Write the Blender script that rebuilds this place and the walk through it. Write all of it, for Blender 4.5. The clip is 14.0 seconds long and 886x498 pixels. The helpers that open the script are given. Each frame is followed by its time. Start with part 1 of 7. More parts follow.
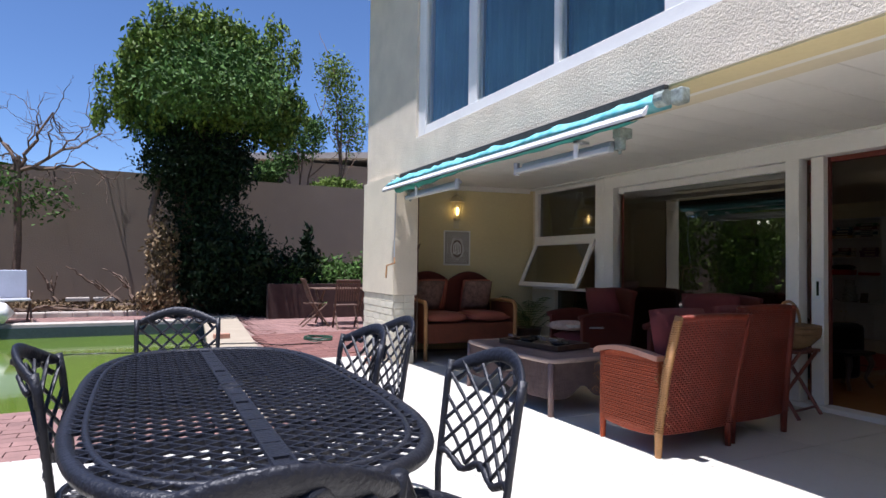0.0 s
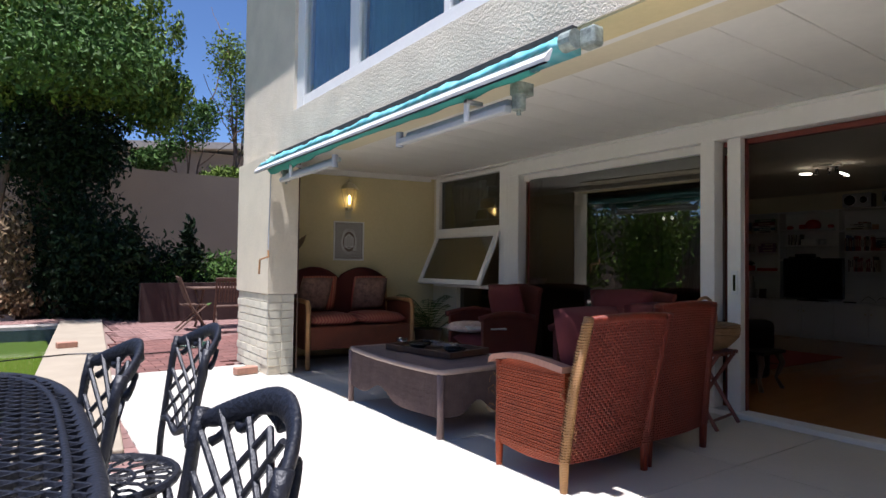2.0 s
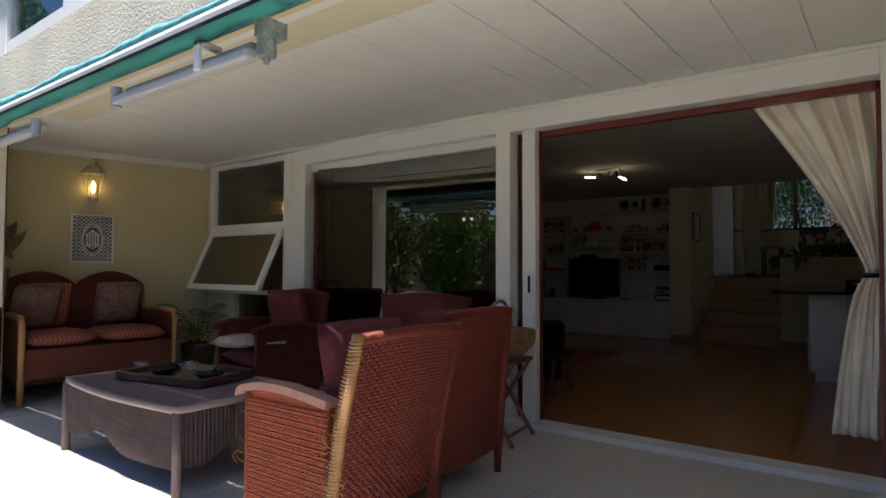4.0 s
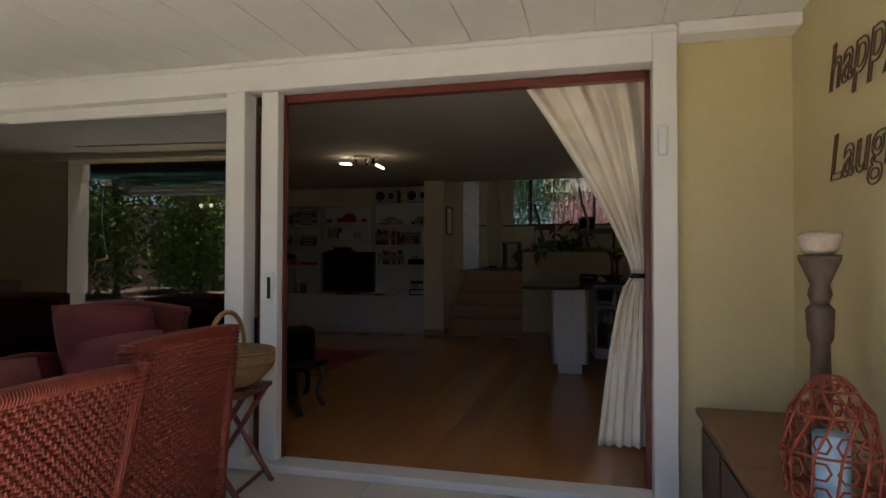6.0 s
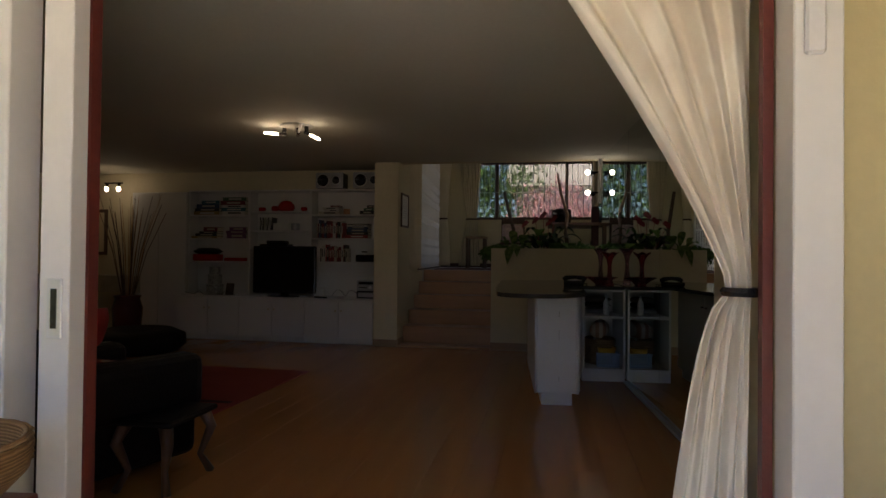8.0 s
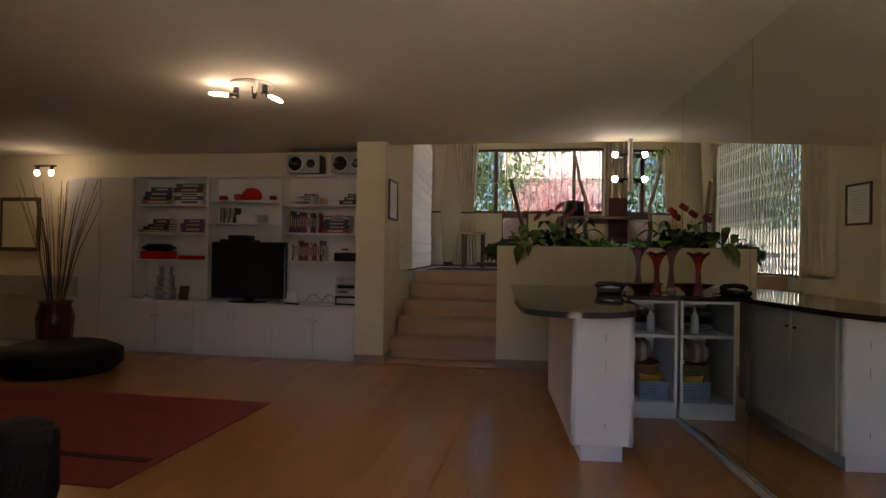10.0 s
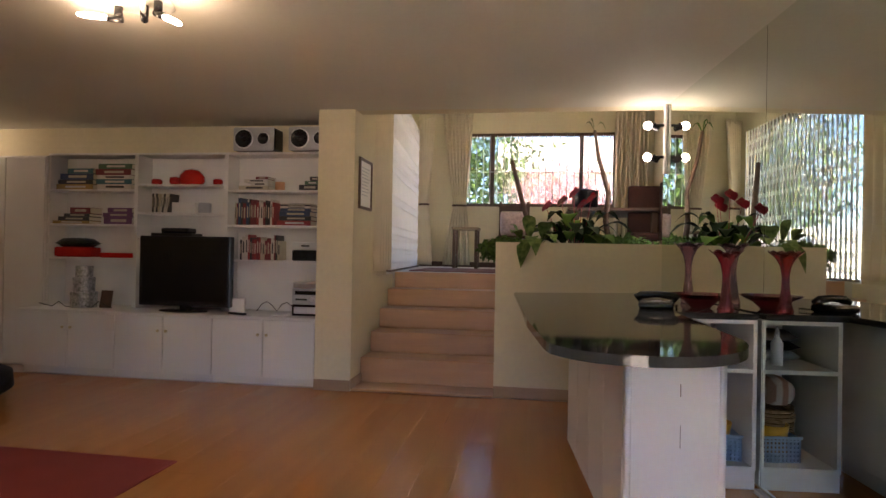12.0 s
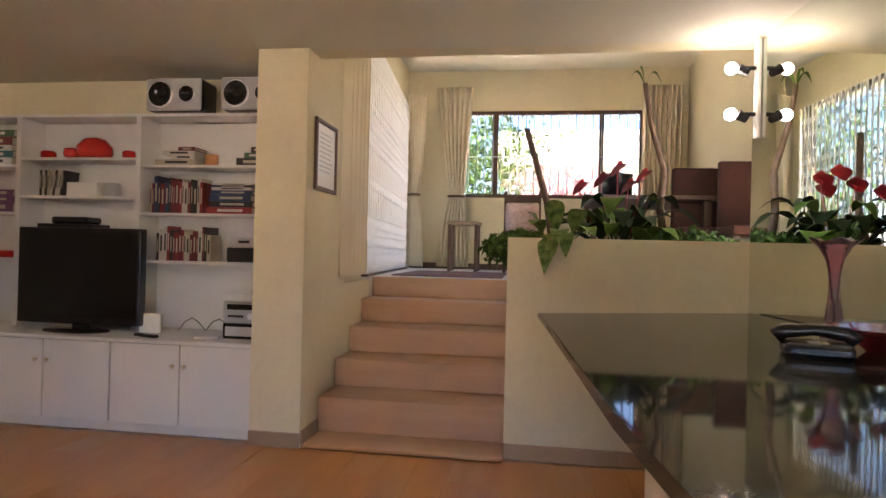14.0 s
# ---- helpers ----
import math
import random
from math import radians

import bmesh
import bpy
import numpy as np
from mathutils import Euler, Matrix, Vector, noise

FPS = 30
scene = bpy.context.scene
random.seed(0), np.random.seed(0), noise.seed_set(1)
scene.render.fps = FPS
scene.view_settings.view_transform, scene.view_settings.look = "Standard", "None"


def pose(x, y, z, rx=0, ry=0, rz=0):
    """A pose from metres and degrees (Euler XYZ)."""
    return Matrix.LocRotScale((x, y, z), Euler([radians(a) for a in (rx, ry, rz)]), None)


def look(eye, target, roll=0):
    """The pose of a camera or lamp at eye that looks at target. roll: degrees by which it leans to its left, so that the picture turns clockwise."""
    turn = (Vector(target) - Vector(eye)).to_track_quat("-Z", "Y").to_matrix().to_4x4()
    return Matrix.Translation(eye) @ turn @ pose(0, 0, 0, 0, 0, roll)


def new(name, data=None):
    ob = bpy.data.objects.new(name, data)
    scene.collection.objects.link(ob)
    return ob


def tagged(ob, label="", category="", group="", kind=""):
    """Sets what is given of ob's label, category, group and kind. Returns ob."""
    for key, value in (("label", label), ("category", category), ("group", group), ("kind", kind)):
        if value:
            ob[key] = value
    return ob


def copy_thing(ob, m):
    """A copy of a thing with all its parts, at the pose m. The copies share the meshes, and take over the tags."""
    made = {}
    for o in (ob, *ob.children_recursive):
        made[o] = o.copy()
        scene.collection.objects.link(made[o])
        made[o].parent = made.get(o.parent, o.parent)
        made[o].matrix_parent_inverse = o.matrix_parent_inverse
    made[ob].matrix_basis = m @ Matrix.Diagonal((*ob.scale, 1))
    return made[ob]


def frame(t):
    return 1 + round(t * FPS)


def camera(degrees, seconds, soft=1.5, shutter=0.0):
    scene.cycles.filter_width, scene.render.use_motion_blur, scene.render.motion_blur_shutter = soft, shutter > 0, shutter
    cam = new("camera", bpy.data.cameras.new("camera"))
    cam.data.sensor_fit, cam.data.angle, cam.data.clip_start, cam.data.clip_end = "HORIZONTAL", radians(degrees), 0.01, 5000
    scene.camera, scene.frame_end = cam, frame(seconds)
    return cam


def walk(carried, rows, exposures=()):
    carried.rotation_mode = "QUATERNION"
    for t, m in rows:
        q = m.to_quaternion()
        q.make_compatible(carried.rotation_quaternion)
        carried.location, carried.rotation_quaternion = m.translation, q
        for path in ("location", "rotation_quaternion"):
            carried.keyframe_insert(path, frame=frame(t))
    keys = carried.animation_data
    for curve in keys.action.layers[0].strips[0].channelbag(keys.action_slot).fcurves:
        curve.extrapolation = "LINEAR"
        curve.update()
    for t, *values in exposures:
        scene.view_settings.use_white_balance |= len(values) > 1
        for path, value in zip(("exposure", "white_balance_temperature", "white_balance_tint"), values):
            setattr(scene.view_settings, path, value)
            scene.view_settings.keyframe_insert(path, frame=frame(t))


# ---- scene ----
cam = camera(72.9, 14.0)
PATH = [
    (0, (0.656, -0.07, 1.145), (1.552, 1.717, 1.201), 0.8),
    (0.5, (0.78, 0.068, 1.132), (1.814, 1.779, 1.193), 0.7),
    (1, (0.964, 0.214, 1.13), (2.057, 1.888, 1.187), 0.6),
    (1.5, (1.14, 0.36, 1.111), (2.255, 2.02, 1.167), 0.6),
    (2, (1.298, 0.524, 1.102), (2.436, 2.168, 1.158), 0.7),
    (2.5, (1.463, 0.648, 1.096), (2.633, 2.269, 1.152), 0.8),
    (3, (1.661, 0.76, 1.1), (2.899, 2.329, 1.155), 0.7),
    (3.5, (1.812, 0.856, 1.104), (3.191, 2.305, 1.164), 0.6),
    (4, (1.94, 0.906, 1.105), (3.529, 2.118, 1.172), 0.2),
    (6.5, (3.002, 1.328, 1.164), (4.956, 1.751, 1.196), 0.2),
    (7, (3.384, 1.401, 1.169), (5.344, 1.795, 1.197), 0.2),
    (7.5, (3.761, 1.461, 1.157), (5.726, 1.831, 1.186), 0.5),
    (8, (4.125, 1.529, 1.166), (6.093, 1.886, 1.194), 0.6),
    (8.5, (4.46, 1.62, 1.17), (6.43, 1.975, 1.195), 0.6),
    (11, (6.047, 1.943, 1.205), (8.026, 2.236, 1.218), 1.0),
    (11.5, (6.396, 1.962, 1.191), (8.374, 2.255, 1.203), 1.0),
    (12, (6.755, 1.995, 1.19), (8.734, 2.287, 1.203), 1.1),
    (12.5, (7.106, 2.016, 1.188), (9.085, 2.304, 1.205), 1.2),
    (13, (7.489, 2.048, 1.201), (9.468, 2.334, 1.215), 1.3),
    (13.5, (7.874, 2.121, 1.194), (9.853, 2.406, 1.208), 1.3),
    (14, (8.25, 2.172, 1.193), (10.23, 2.453, 1.204), 1.4),
]
walk(cam, [(t, look(eye, target, roll)) for t, eye, target, roll in PATH], exposures=[(0, 0.8, 5800, 18), (3, 0.85, 6000, 16), (4.2, 0.95, 6200, 15), (6.3, 1.5, 6700, 16), (7.5, 1.75, 6900, 17), (8.7, 2.75, 7000, 22), (10.8, 4.15, 7200, 27), (12.5, 5.05, 7100, 27), (14, 5.4, 7100, 27)])

# --- sky, sun, exposure ---
SUN_EL, SUN_AZ = radians(77.4), radians(243)  # azimuth from +y towards +x
world = bpy.data.worlds.new("sky")
scene.world = world
world.use_nodes = True
sky = world.node_tree.nodes.new("ShaderNodeTexSky")
sky.sky_type, sky.sun_disc, sky.sun_elevation, sky.sun_rotation = "NISHITA", False, SUN_EL, SUN_AZ
sky.air_density, sky.dust_density, sky.ozone_density = 1.0, 0.1, 7.0
sky.altitude = 1200
bg = world.node_tree.nodes["Background"]
world.node_tree.links.new(sky.outputs[0], bg.inputs[0])
bg.inputs[1].default_value = 0.08
sun = new("sun", bpy.data.lights.new("sun", "SUN"))
sun.data.energy, sun.data.angle, sun.data.color = 5.0, radians(0.53), (1.0, 0.96, 0.9)
sun.matrix_world = look((math.sin(SUN_AZ) * math.cos(SUN_EL) * 50, math.cos(SUN_AZ) * math.cos(SUN_EL) * 50, math.sin(SUN_EL) * 50), (0, 0, 0))


def lamp(name, kind, at, power, colour, size=0.1, target=None, spot=None):
    o = new(name, bpy.data.lights.new(name, kind))
    o.data.energy, o.data.color = power, colour
    if kind == "AREA":
        o.data.size = size
    else:
        o.data.shadow_soft_size = size
    if spot:
        o.data.spot_size = radians(spot)
    o.matrix_world = look(at, target) if target else pose(*at)
    return o

lamp("ceiling_spot_light", "POINT", (9.42, 4.05, 2.24), 0.2, (1.0, 0.76, 0.48), 0.05)
lamp("ceiling_spot_light_low", "POINT", (9.36, 3.7, 2.2), 0.12, (1.0, 0.76, 0.48), 0.05)
lamp("mirror_light_top", "POINT", (11.69, 1.10, 2.23), 0.03, (1.0, 0.88, 0.72), 0.03)
lamp("wall_spot_light", "POINT", (11.88, 7.9, 2.1), 0.11, (1.0, 0.72, 0.42), 0.05)

# --- small helpers ---
def thing(name, x, y, z=0.0, rz=0.0, label="", category="", group="", s=1.0):
    ob = new(name)
    ob.matrix_world = pose(x, y, z, 0, 0, rz) @ Matrix.Diagonal((s, s, s, 1))
    ob.empty_display_size = 0.1
    return tagged(ob, label, category, group)


def part(name, bm, material, parent=None, label="", smooth=False, kind=""):
    me = bpy.data.meshes.new(name)
    bmesh.ops.recalc_face_normals(bm, faces=bm.faces)
    bm.to_mesh(me)
    bm.free()
    if smooth:
        me.polygons.foreach_set("use_smooth", [True] * len(me.polygons))
    me.materials.append(material)
    ob = new(name, me)
    if parent is not None:
        ob.parent = parent
    return tagged(ob, label, kind=kind)


def solid(name, bm, material, x, y, z=0.0, rz=0.0, label="", category="", group="", smooth=False):
    ob = part(name, bm, material, None, label, smooth)
    ob.matrix_world = pose(x, y, z, 0, 0, rz)
    return tagged(ob, "", category, group)


def fabric(name, bm, material, label="", smooth=False):
    return part(name, bm, material, None, label, smooth, "structure")


def box(bm, x0, x1, y0, y1, z0, z1, m=None):
    c = [Vector((x, y, z)) for z in (z0, z1) for y in (y0, y1) for x in (x0, x1)]
    if m is not None:
        c = [m @ p for p in c]
    v = [bm.verts.new(p) for p in c]
    for f in ((0, 2, 3, 1), (4, 5, 7, 6), (0, 1, 5, 4), (2, 6, 7, 3), (0, 4, 6, 2), (1, 3, 7, 5)):
        bm.faces.new([v[i] for i in f])
    return bm


def bx(x0, x1, y0, y1, z0, z1, bev=0.0, seg=1, m=None):
    bm = box(bmesh.new(), x0, x1, y0, y1, z0, z1, m)
    if bev:
        bmesh.ops.bevel(bm, geom=bm.edges[:], offset=bev, segments=seg, profile=0.5, affect="EDGES")
    return bm


def boxes(*rows, bev=0.0):
    bm = bmesh.new()
    for r in rows:
        box(bm, *r)
    if bev:
        bmesh.ops.bevel(bm, geom=bm.edges[:], offset=bev, segments=1, profile=0.5, affect="EDGES")
    return bm


def tube(bm, pts, r, sides=8, closed=False):
    """A tube along points; r a number or one for each point."""
    pts = [Vector(p) for p in pts]
    n = len(pts)
    rr = [r] * n if isinstance(r, (int, float)) else list(r)
    rings, up = [], None
    for i, p in enumerate(pts):
        a = pts[i - 1] if (i > 0 or closed) else p
        b = pts[(i + 1) % n] if (i < n - 1 or closed) else p
        d = (b - a).normalized() if (b - a).length > 1e-9 else Vector((0, 0, 1))
        if up is None:
            up = Vector((0, 0, 1)) if abs(d.z) < 0.9 else Vector((1, 0, 0))
        side = d.cross(up)
        side = side.normalized() if side.length > 1e-6 else d.orthogonal().normalized()
        up = side.cross(d).normalized()
        rings.append([bm.verts.new(p + (side * math.cos(t) + up * math.sin(t)) * rr[i]) for t in [2 * math.pi * k / sides for k in range(sides)]])
    m = n if closed else n - 1
    for i in range(m):
        a, b = rings[i], rings[(i + 1) % n]
        for k in range(sides):
            bm.faces.new((a[k], a[(k + 1) % sides], b[(k + 1) % sides], b[k]))
    if not closed:
        bm.faces.new(rings[0][::-1])
        bm.faces.new(rings[-1])
    return bm


def lathe(bm, prof, x=0.0, y=0.0, z=0.0, sides=20, wave=0.0, lobes=5):
    """Turns (radius, height) pairs round a vertical axis."""
    rings = []
    for i, (r, h) in enumerate(prof):
        w = wave * (i / max(1, len(prof) - 1)) ** 3
        rings.append([bm.verts.new((x + r * (1 + w * math.sin(lobes * t)) * math.cos(t), y + r * (1 + w * math.sin(lobes * t)) * math.sin(t), z + h + w * 0.12 * math.sin(lobes * t))) for t in [2 * math.pi * k / sides for k in range(sides)]])
    for a, b in zip(rings, rings[1:]):
        for k in range(sides):
            bm.faces.new((a[k], a[(k + 1) % sides], b[(k + 1) % sides], b[k]))
    if prof[0][0] > 1e-4:
        bm.faces.new(rings[0][::-1])
    if prof[-1][0] > 1e-4:
        bm.faces.new(rings[-1])
    bmesh.ops.remove_doubles(bm, verts=bm.verts[:], dist=1e-5)
    return bm


def slab(bm, outline, z0, z1):
    """A flat slab with an outline of (x, y) points."""
    a = [bm.verts.new((x, y, z0)) for x, y in outline]
    b = [bm.verts.new((x, y, z1)) for x, y in outline]
    bm.faces.new(a[::-1])
    bm.faces.new(b)
    n = len(a)
    for i in range(n):
        bm.faces.new((a[i], a[(i + 1) % n], b[(i + 1) % n], b[i]))
    return bm


def sheet(bm, fn, nu, nv, thick=0.0):
    """A curved sheet from fn(u, v), thickened if asked."""
    g = [[bm.verts.new(fn(i / nu, j / nv)) for j in range(nv + 1)] for i in range(nu + 1)]
    faces = [bm.faces.new((g[i][j], g[i + 1][j], g[i + 1][j + 1], g[i][j + 1])) for i in range(nu) for j in range(nv)]
    if thick:
        bm.normal_update()
        bmesh.ops.solidify(bm, geom=faces, thickness=thick)
    return bm


def cushion(bm, w, d, h, m=None, n=8):
    """A plump pad w by d by h round the origin."""
    def side(sgn):
        g = []
        for i in range(n + 1):
            row = []
            for j in range(n + 1):
                u, v = 2 * i / n - 1, 2 * j / n - 1
                e = max(0.0, (1 - u ** 4) * (1 - v ** 4)) ** 0.5
                p = Vector((u * w / 2 * (1 - 0.04 * v * v), v * d / 2 * (1 - 0.04 * u * u), sgn * h / 2 * e))
                row.append(bm.verts.new(m @ p if m is not None else p))
            g.append(row)
        for i in range(n):
            for j in range(n):
                q = (g[i][j], g[i + 1][j], g[i + 1][j + 1], g[i][j + 1])
                bm.faces.new(q if sgn > 0 else q[::-1])
    side(1)
    side(-1)
    bmesh.ops.remove_doubles(bm, verts=bm.verts[:], dist=1e-4)
    return bm


# --- materials ---
def mat(name, col, rough=0.6, metal=0.0, var=0.12, scale=3.0, bump=0.15, bscale=60.0, coat=0.0, stretch=None, spec=0.5, glow=0.0):
    """Paint or solid stuff that varies at two scales: broad blotches and a fine grain that also bumps."""
    m = bpy.data.materials.new(name)
    m.use_nodes = True
    nt = m.node_tree
    b = nt.nodes["Principled BSDF"]
    N, L = nt.nodes.new, nt.links.new
    tc = N("ShaderNodeTexCoord")
    mp = N("ShaderNodeMapping")
    if stretch:
        mp.inputs["Scale"].default_value = stretch
    L(tc.outputs["Object"], mp.inputs["Vector"])
    n1, n2 = N("ShaderNodeTexNoise"), N("ShaderNodeTexNoise")
    n1.inputs["Scale"].default_value, n1.inputs["Detail"].default_value = scale, 4
    n2.inputs["Scale"].default_value, n2.inputs["Detail"].default_value = bscale, 3
    L(mp.outputs[0], n1.inputs["Vector"])
    L(mp.outputs[0], n2.inputs["Vector"])
    mix = N("ShaderNodeMix")
    mix.data_type = "RGBA"
    add = N("ShaderNodeMath")
    add.operation = "MULTIPLY_ADD"
    L(n1.outputs["Fac"], add.inputs[0])
    add.inputs[1].default_value = 1.6
    sub = N("ShaderNodeMath")
    sub.operation = "MULTIPLY_ADD"
    L(n2.outputs["Fac"], sub.inputs[0])
    sub.inputs[1].default_value, sub.inputs[2].default_value = 0.8, -0.7
    L(sub.outputs[0], add.inputs[2])
    L(add.outputs[0], mix.inputs["Factor"])
    mix.inputs["A"].default_value = (*[c * (1 - var) for c in col], 1)
    mix.inputs["B"].default_value = (*[min(1, c * (1 + var)) for c in col], 1)
    L(mix.outputs["Result"], b.inputs["Base Color"])
    b.inputs["Roughness"].default_value, b.inputs["Metallic"].default_value = rough, metal
    b.inputs["Coat Weight"].default_value = coat
    b.inputs["Specular IOR Level"].default_value = spec
    if bump:
        bp = N("ShaderNodeBump")
        bp.inputs["Strength"].default_value, bp.inputs["Distance"].default_value = bump, 0.01
        L(n2.outputs["Fac"], bp.inputs["Height"])
        L(bp.outputs[0], b.inputs["Normal"])
    if glow:
        b.inputs["Emission Color"].default_value = (*col, 1)
        b.inputs["Emission Strength"].default_value = glow
    return m


def two_tone(m, other, pattern="wave", scale=20.0, amount=1.0, direction="X", bump=0.3, dist=0.01, sharp=0.0):
    """Lays a wave, brick-free stripe or cell pattern of a second colour over a material."""
    nt = m.node_tree
    N, L = nt.nodes.new, nt.links.new
    b = nt.nodes["Principled BSDF"]
    src = b.inputs["Base Color"].links[0].from_socket
    tc = N("ShaderNodeTexCoord")
    if pattern == "wave":
        t = N("ShaderNodeTexWave")
        t.bands_direction = direction
        t.inputs["Scale"].default_value, t.inputs["Distortion"].default_value = scale, 0.6
        out = t.outputs["Fac"]
    elif pattern == "cell":
        t = N("ShaderNodeTexVoronoi")
        t.inputs["Scale"].default_value = scale
        out = t.outputs["Distance"]
    else:
        t = N("ShaderNodeTexNoise")
        t.inputs["Scale"].default_value, t.inputs["Detail"].default_value = scale, 5
        out = t.outputs["Fac"]
    L(tc.outputs["Object"], t.inputs["Vector"])
    r = N("ShaderNodeMapRange")
    r.inputs["From Min"].default_value, r.inputs["From Max"].default_value = 0.5 * sharp, 1 - 0.5 * sharp
    r.inputs["To Max"].default_value = amount
    L(out, r.inputs["Value"])
    mix = N("ShaderNodeMix")
    mix.data_type = "RGBA"
    L(r.outputs[0], mix.inputs["Factor"])
    L(src, mix.inputs["A"])
    mix.inputs["B"].default_value = (*other, 1)
    L(mix.outputs["Result"], b.inputs["Base Color"])
    if bump:
        bp = N("ShaderNodeBump")
        bp.inputs["Strength"].default_value, bp.inputs["Distance"].default_value = bump, dist
        L(out, bp.inputs["Height"])
        if b.inputs["Normal"].links:
            L(b.inputs["Normal"].links[0].from_socket, bp.inputs["Normal"])
        L(bp.outputs[0], b.inputs["Normal"])
    return m


def per_piece(m, low=0.8, high=1.15):
    """Lets each object of a repeated piece differ a little in brightness."""
    nt = m.node_tree
    N, L = nt.nodes.new, nt.links.new
    b = nt.nodes["Principled BSDF"]
    src = b.inputs["Base Color"].links[0].from_socket
    oi, r, h = N("ShaderNodeObjectInfo"), N("ShaderNodeMapRange"), N("ShaderNodeHueSaturation")
    r.inputs["To Min"].default_value, r.inputs["To Max"].default_value = low, high
    L(oi.outputs["Random"], r.inputs["Value"])
    L(r.outputs[0], h.inputs["Value"])
    L(src, h.inputs["Color"])
    L(h.outputs[0], b.inputs["Base Color"])
    return m


def per_island(m, low=0.6, high=1.4):
    nt = m.node_tree
    N, L = nt.nodes.new, nt.links.new
    b = nt.nodes["Principled BSDF"]
    src = b.inputs["Base Color"].links[0].from_socket
    g, r, h = N("ShaderNodeNewGeometry"), N("ShaderNodeMapRange"), N("ShaderNodeHueSaturation")
    r.inputs["To Min"].default_value, r.inputs["To Max"].default_value = low, high
    L(g.outputs["Random Per Island"], r.inputs["Value"])
    L(r.outputs[0], h.inputs["Value"])
    L(src, h.inputs["Color"])
    L(h.outputs[0], b.inputs["Base Color"])
    return m


def glass(name, col=(0.9, 0.95, 0.93), rough=0.0, mix_clear=0.85):
    """A thin pane: mostly clear, with a true reflection that grows at grazing angles."""
    m = bpy.data.materials.new(name)
    m.use_nodes = True
    nt = m.node_tree
    nt.nodes.clear()
    N, L = nt.nodes.new, nt.links.new
    out, tr, gl, mx, lw, pw, fr = N("ShaderNodeOutputMaterial"), N("ShaderNodeBsdfTransparent"), N("ShaderNodeBsdfGlossy"), N("ShaderNodeMixShader"), N("ShaderNodeLayerWeight"), N("ShaderNodeMath"), N("ShaderNodeMapRange")
    tr.inputs["Color"].default_value = (*col, 1)
    gl.inputs["Roughness"].default_value = rough
    lw.inputs["Blend"].default_value = 0.5
    pw.operation = "POWER"
    pw.inputs[1].default_value = 4.5
    fr.inputs["To Min"].default_value = (1 - mix_clear) * 0.4
    fr.inputs["To Max"].default_value = 0.95
    L(lw.outputs["Facing"], pw.inputs[0])
    L(pw.outputs[0], fr.inputs["Value"])
    L(fr.outputs[0], mx.inputs[0])
    L(tr.outputs[0], mx.inputs[1])
    L(gl.outputs[0], mx.inputs[2])
    L(mx.outputs[0], out.inputs[0])
    return m


def real_glass(name, col, rough=0.02):
    m = mat(name, col, rough, var=0.02, bump=0)
    m.node_tree.nodes["Principled BSDF"].inputs["Transmission Weight"].default_value = 0.9
    return m


def leaf_mat(name, col):
    m = mat(name, col, 0.6, var=0.3, scale=2.0, bump=0.05, bscale=30, spec=0.15)
    return per_island(m, 0.5, 1.6)


# --- the materials of this place ---
M_render = mat("rough_cast", (0.66, 0.585, 0.46), 0.9, var=0.12, bump=0.9, bscale=80)
M_smoothwall = mat("pillar_paint", (0.65, 0.58, 0.44), 0.8, var=0.08, bump=0.3, bscale=40)
M_yellow = mat("yellow_paint", (0.62, 0.53, 0.29), 0.75, var=0.07, scale=1.5, bump=0.2, bscale=30)
M_white = mat("white_paint", (0.78, 0.77, 0.73), 0.4, var=0.05, bump=0.08, bscale=25)
M_ceilboard = mat("ceiling_board_paint", (0.72, 0.70, 0.64), 0.55, var=0.05, bump=0.1, bscale=20)
M_cream = mat("cream_wall_paint", (0.66, 0.59, 0.41), 0.7, var=0.07, scale=1.2, bump=0.12, bscale=25)
M_ceil = mat("ceiling_plaster", (0.63, 0.61, 0.51), 0.8, var=0.05, scale=1.0, bump=0.1, bscale=30)
M_tile = mat("pale_terrace_tile", (0.56, 0.53, 0.465), 0.6, var=0.06, scale=2.0, bump=0.1, bscale=50)
M_grout = mat("grout", (0.45, 0.42, 0.36), 0.9)
M_brickpave = per_piece(mat("red_paving_brick", (0.17, 0.075, 0.06), 0.85, var=0.25, scale=6, bump=0.4), 0.75, 1.25)
M_brick = mat("face_brick", (0.42, 0.22, 0.15), 0.85, var=0.2, scale=20, bump=0.5)
M_wallout = mat("boundary_wall_plaster", (0.185, 0.14, 0.105), 0.9, var=0.12, scale=0.8, bump=0.4, bscale=30)
M_coping = mat("cement_coping", (0.40, 0.35, 0.30), 0.85, var=0.18, scale=4, bump=0.3)
M_pooltile = mat("dark_pool_tile", (0.05, 0.07, 0.08), 0.4, var=0.3, scale=20)
M_water = mat("green_pool_water", (0.10, 0.16, 0.02), 0.06, var=0.15, scale=0.8, bump=0.04, bscale=8)
M_soil = mat("garden_soil", (0.14, 0.10, 0.075), 0.95, var=0.35, scale=5, bump=0.9, bscale=40)
M_ground = mat("ground", (0.2, 0.16, 0.1), 0.95, var=0.3, scale=0.5, bump=0.5)
# The paler wave paints sunlight on the folds into the canvas colour.
M_awn = two_tone(mat("awning_canvas_sunlit_folds", (0.10, 0.40, 0.45), 0.75, var=0.2, bscale=150), (0.28, 0.55, 0.58), "wave", 3.0, 0.5, "Y", 0.1)
M_alu = mat("aluminium", (0.75, 0.76, 0.78), 0.3, metal=0.7, var=0.05, bump=0.05)
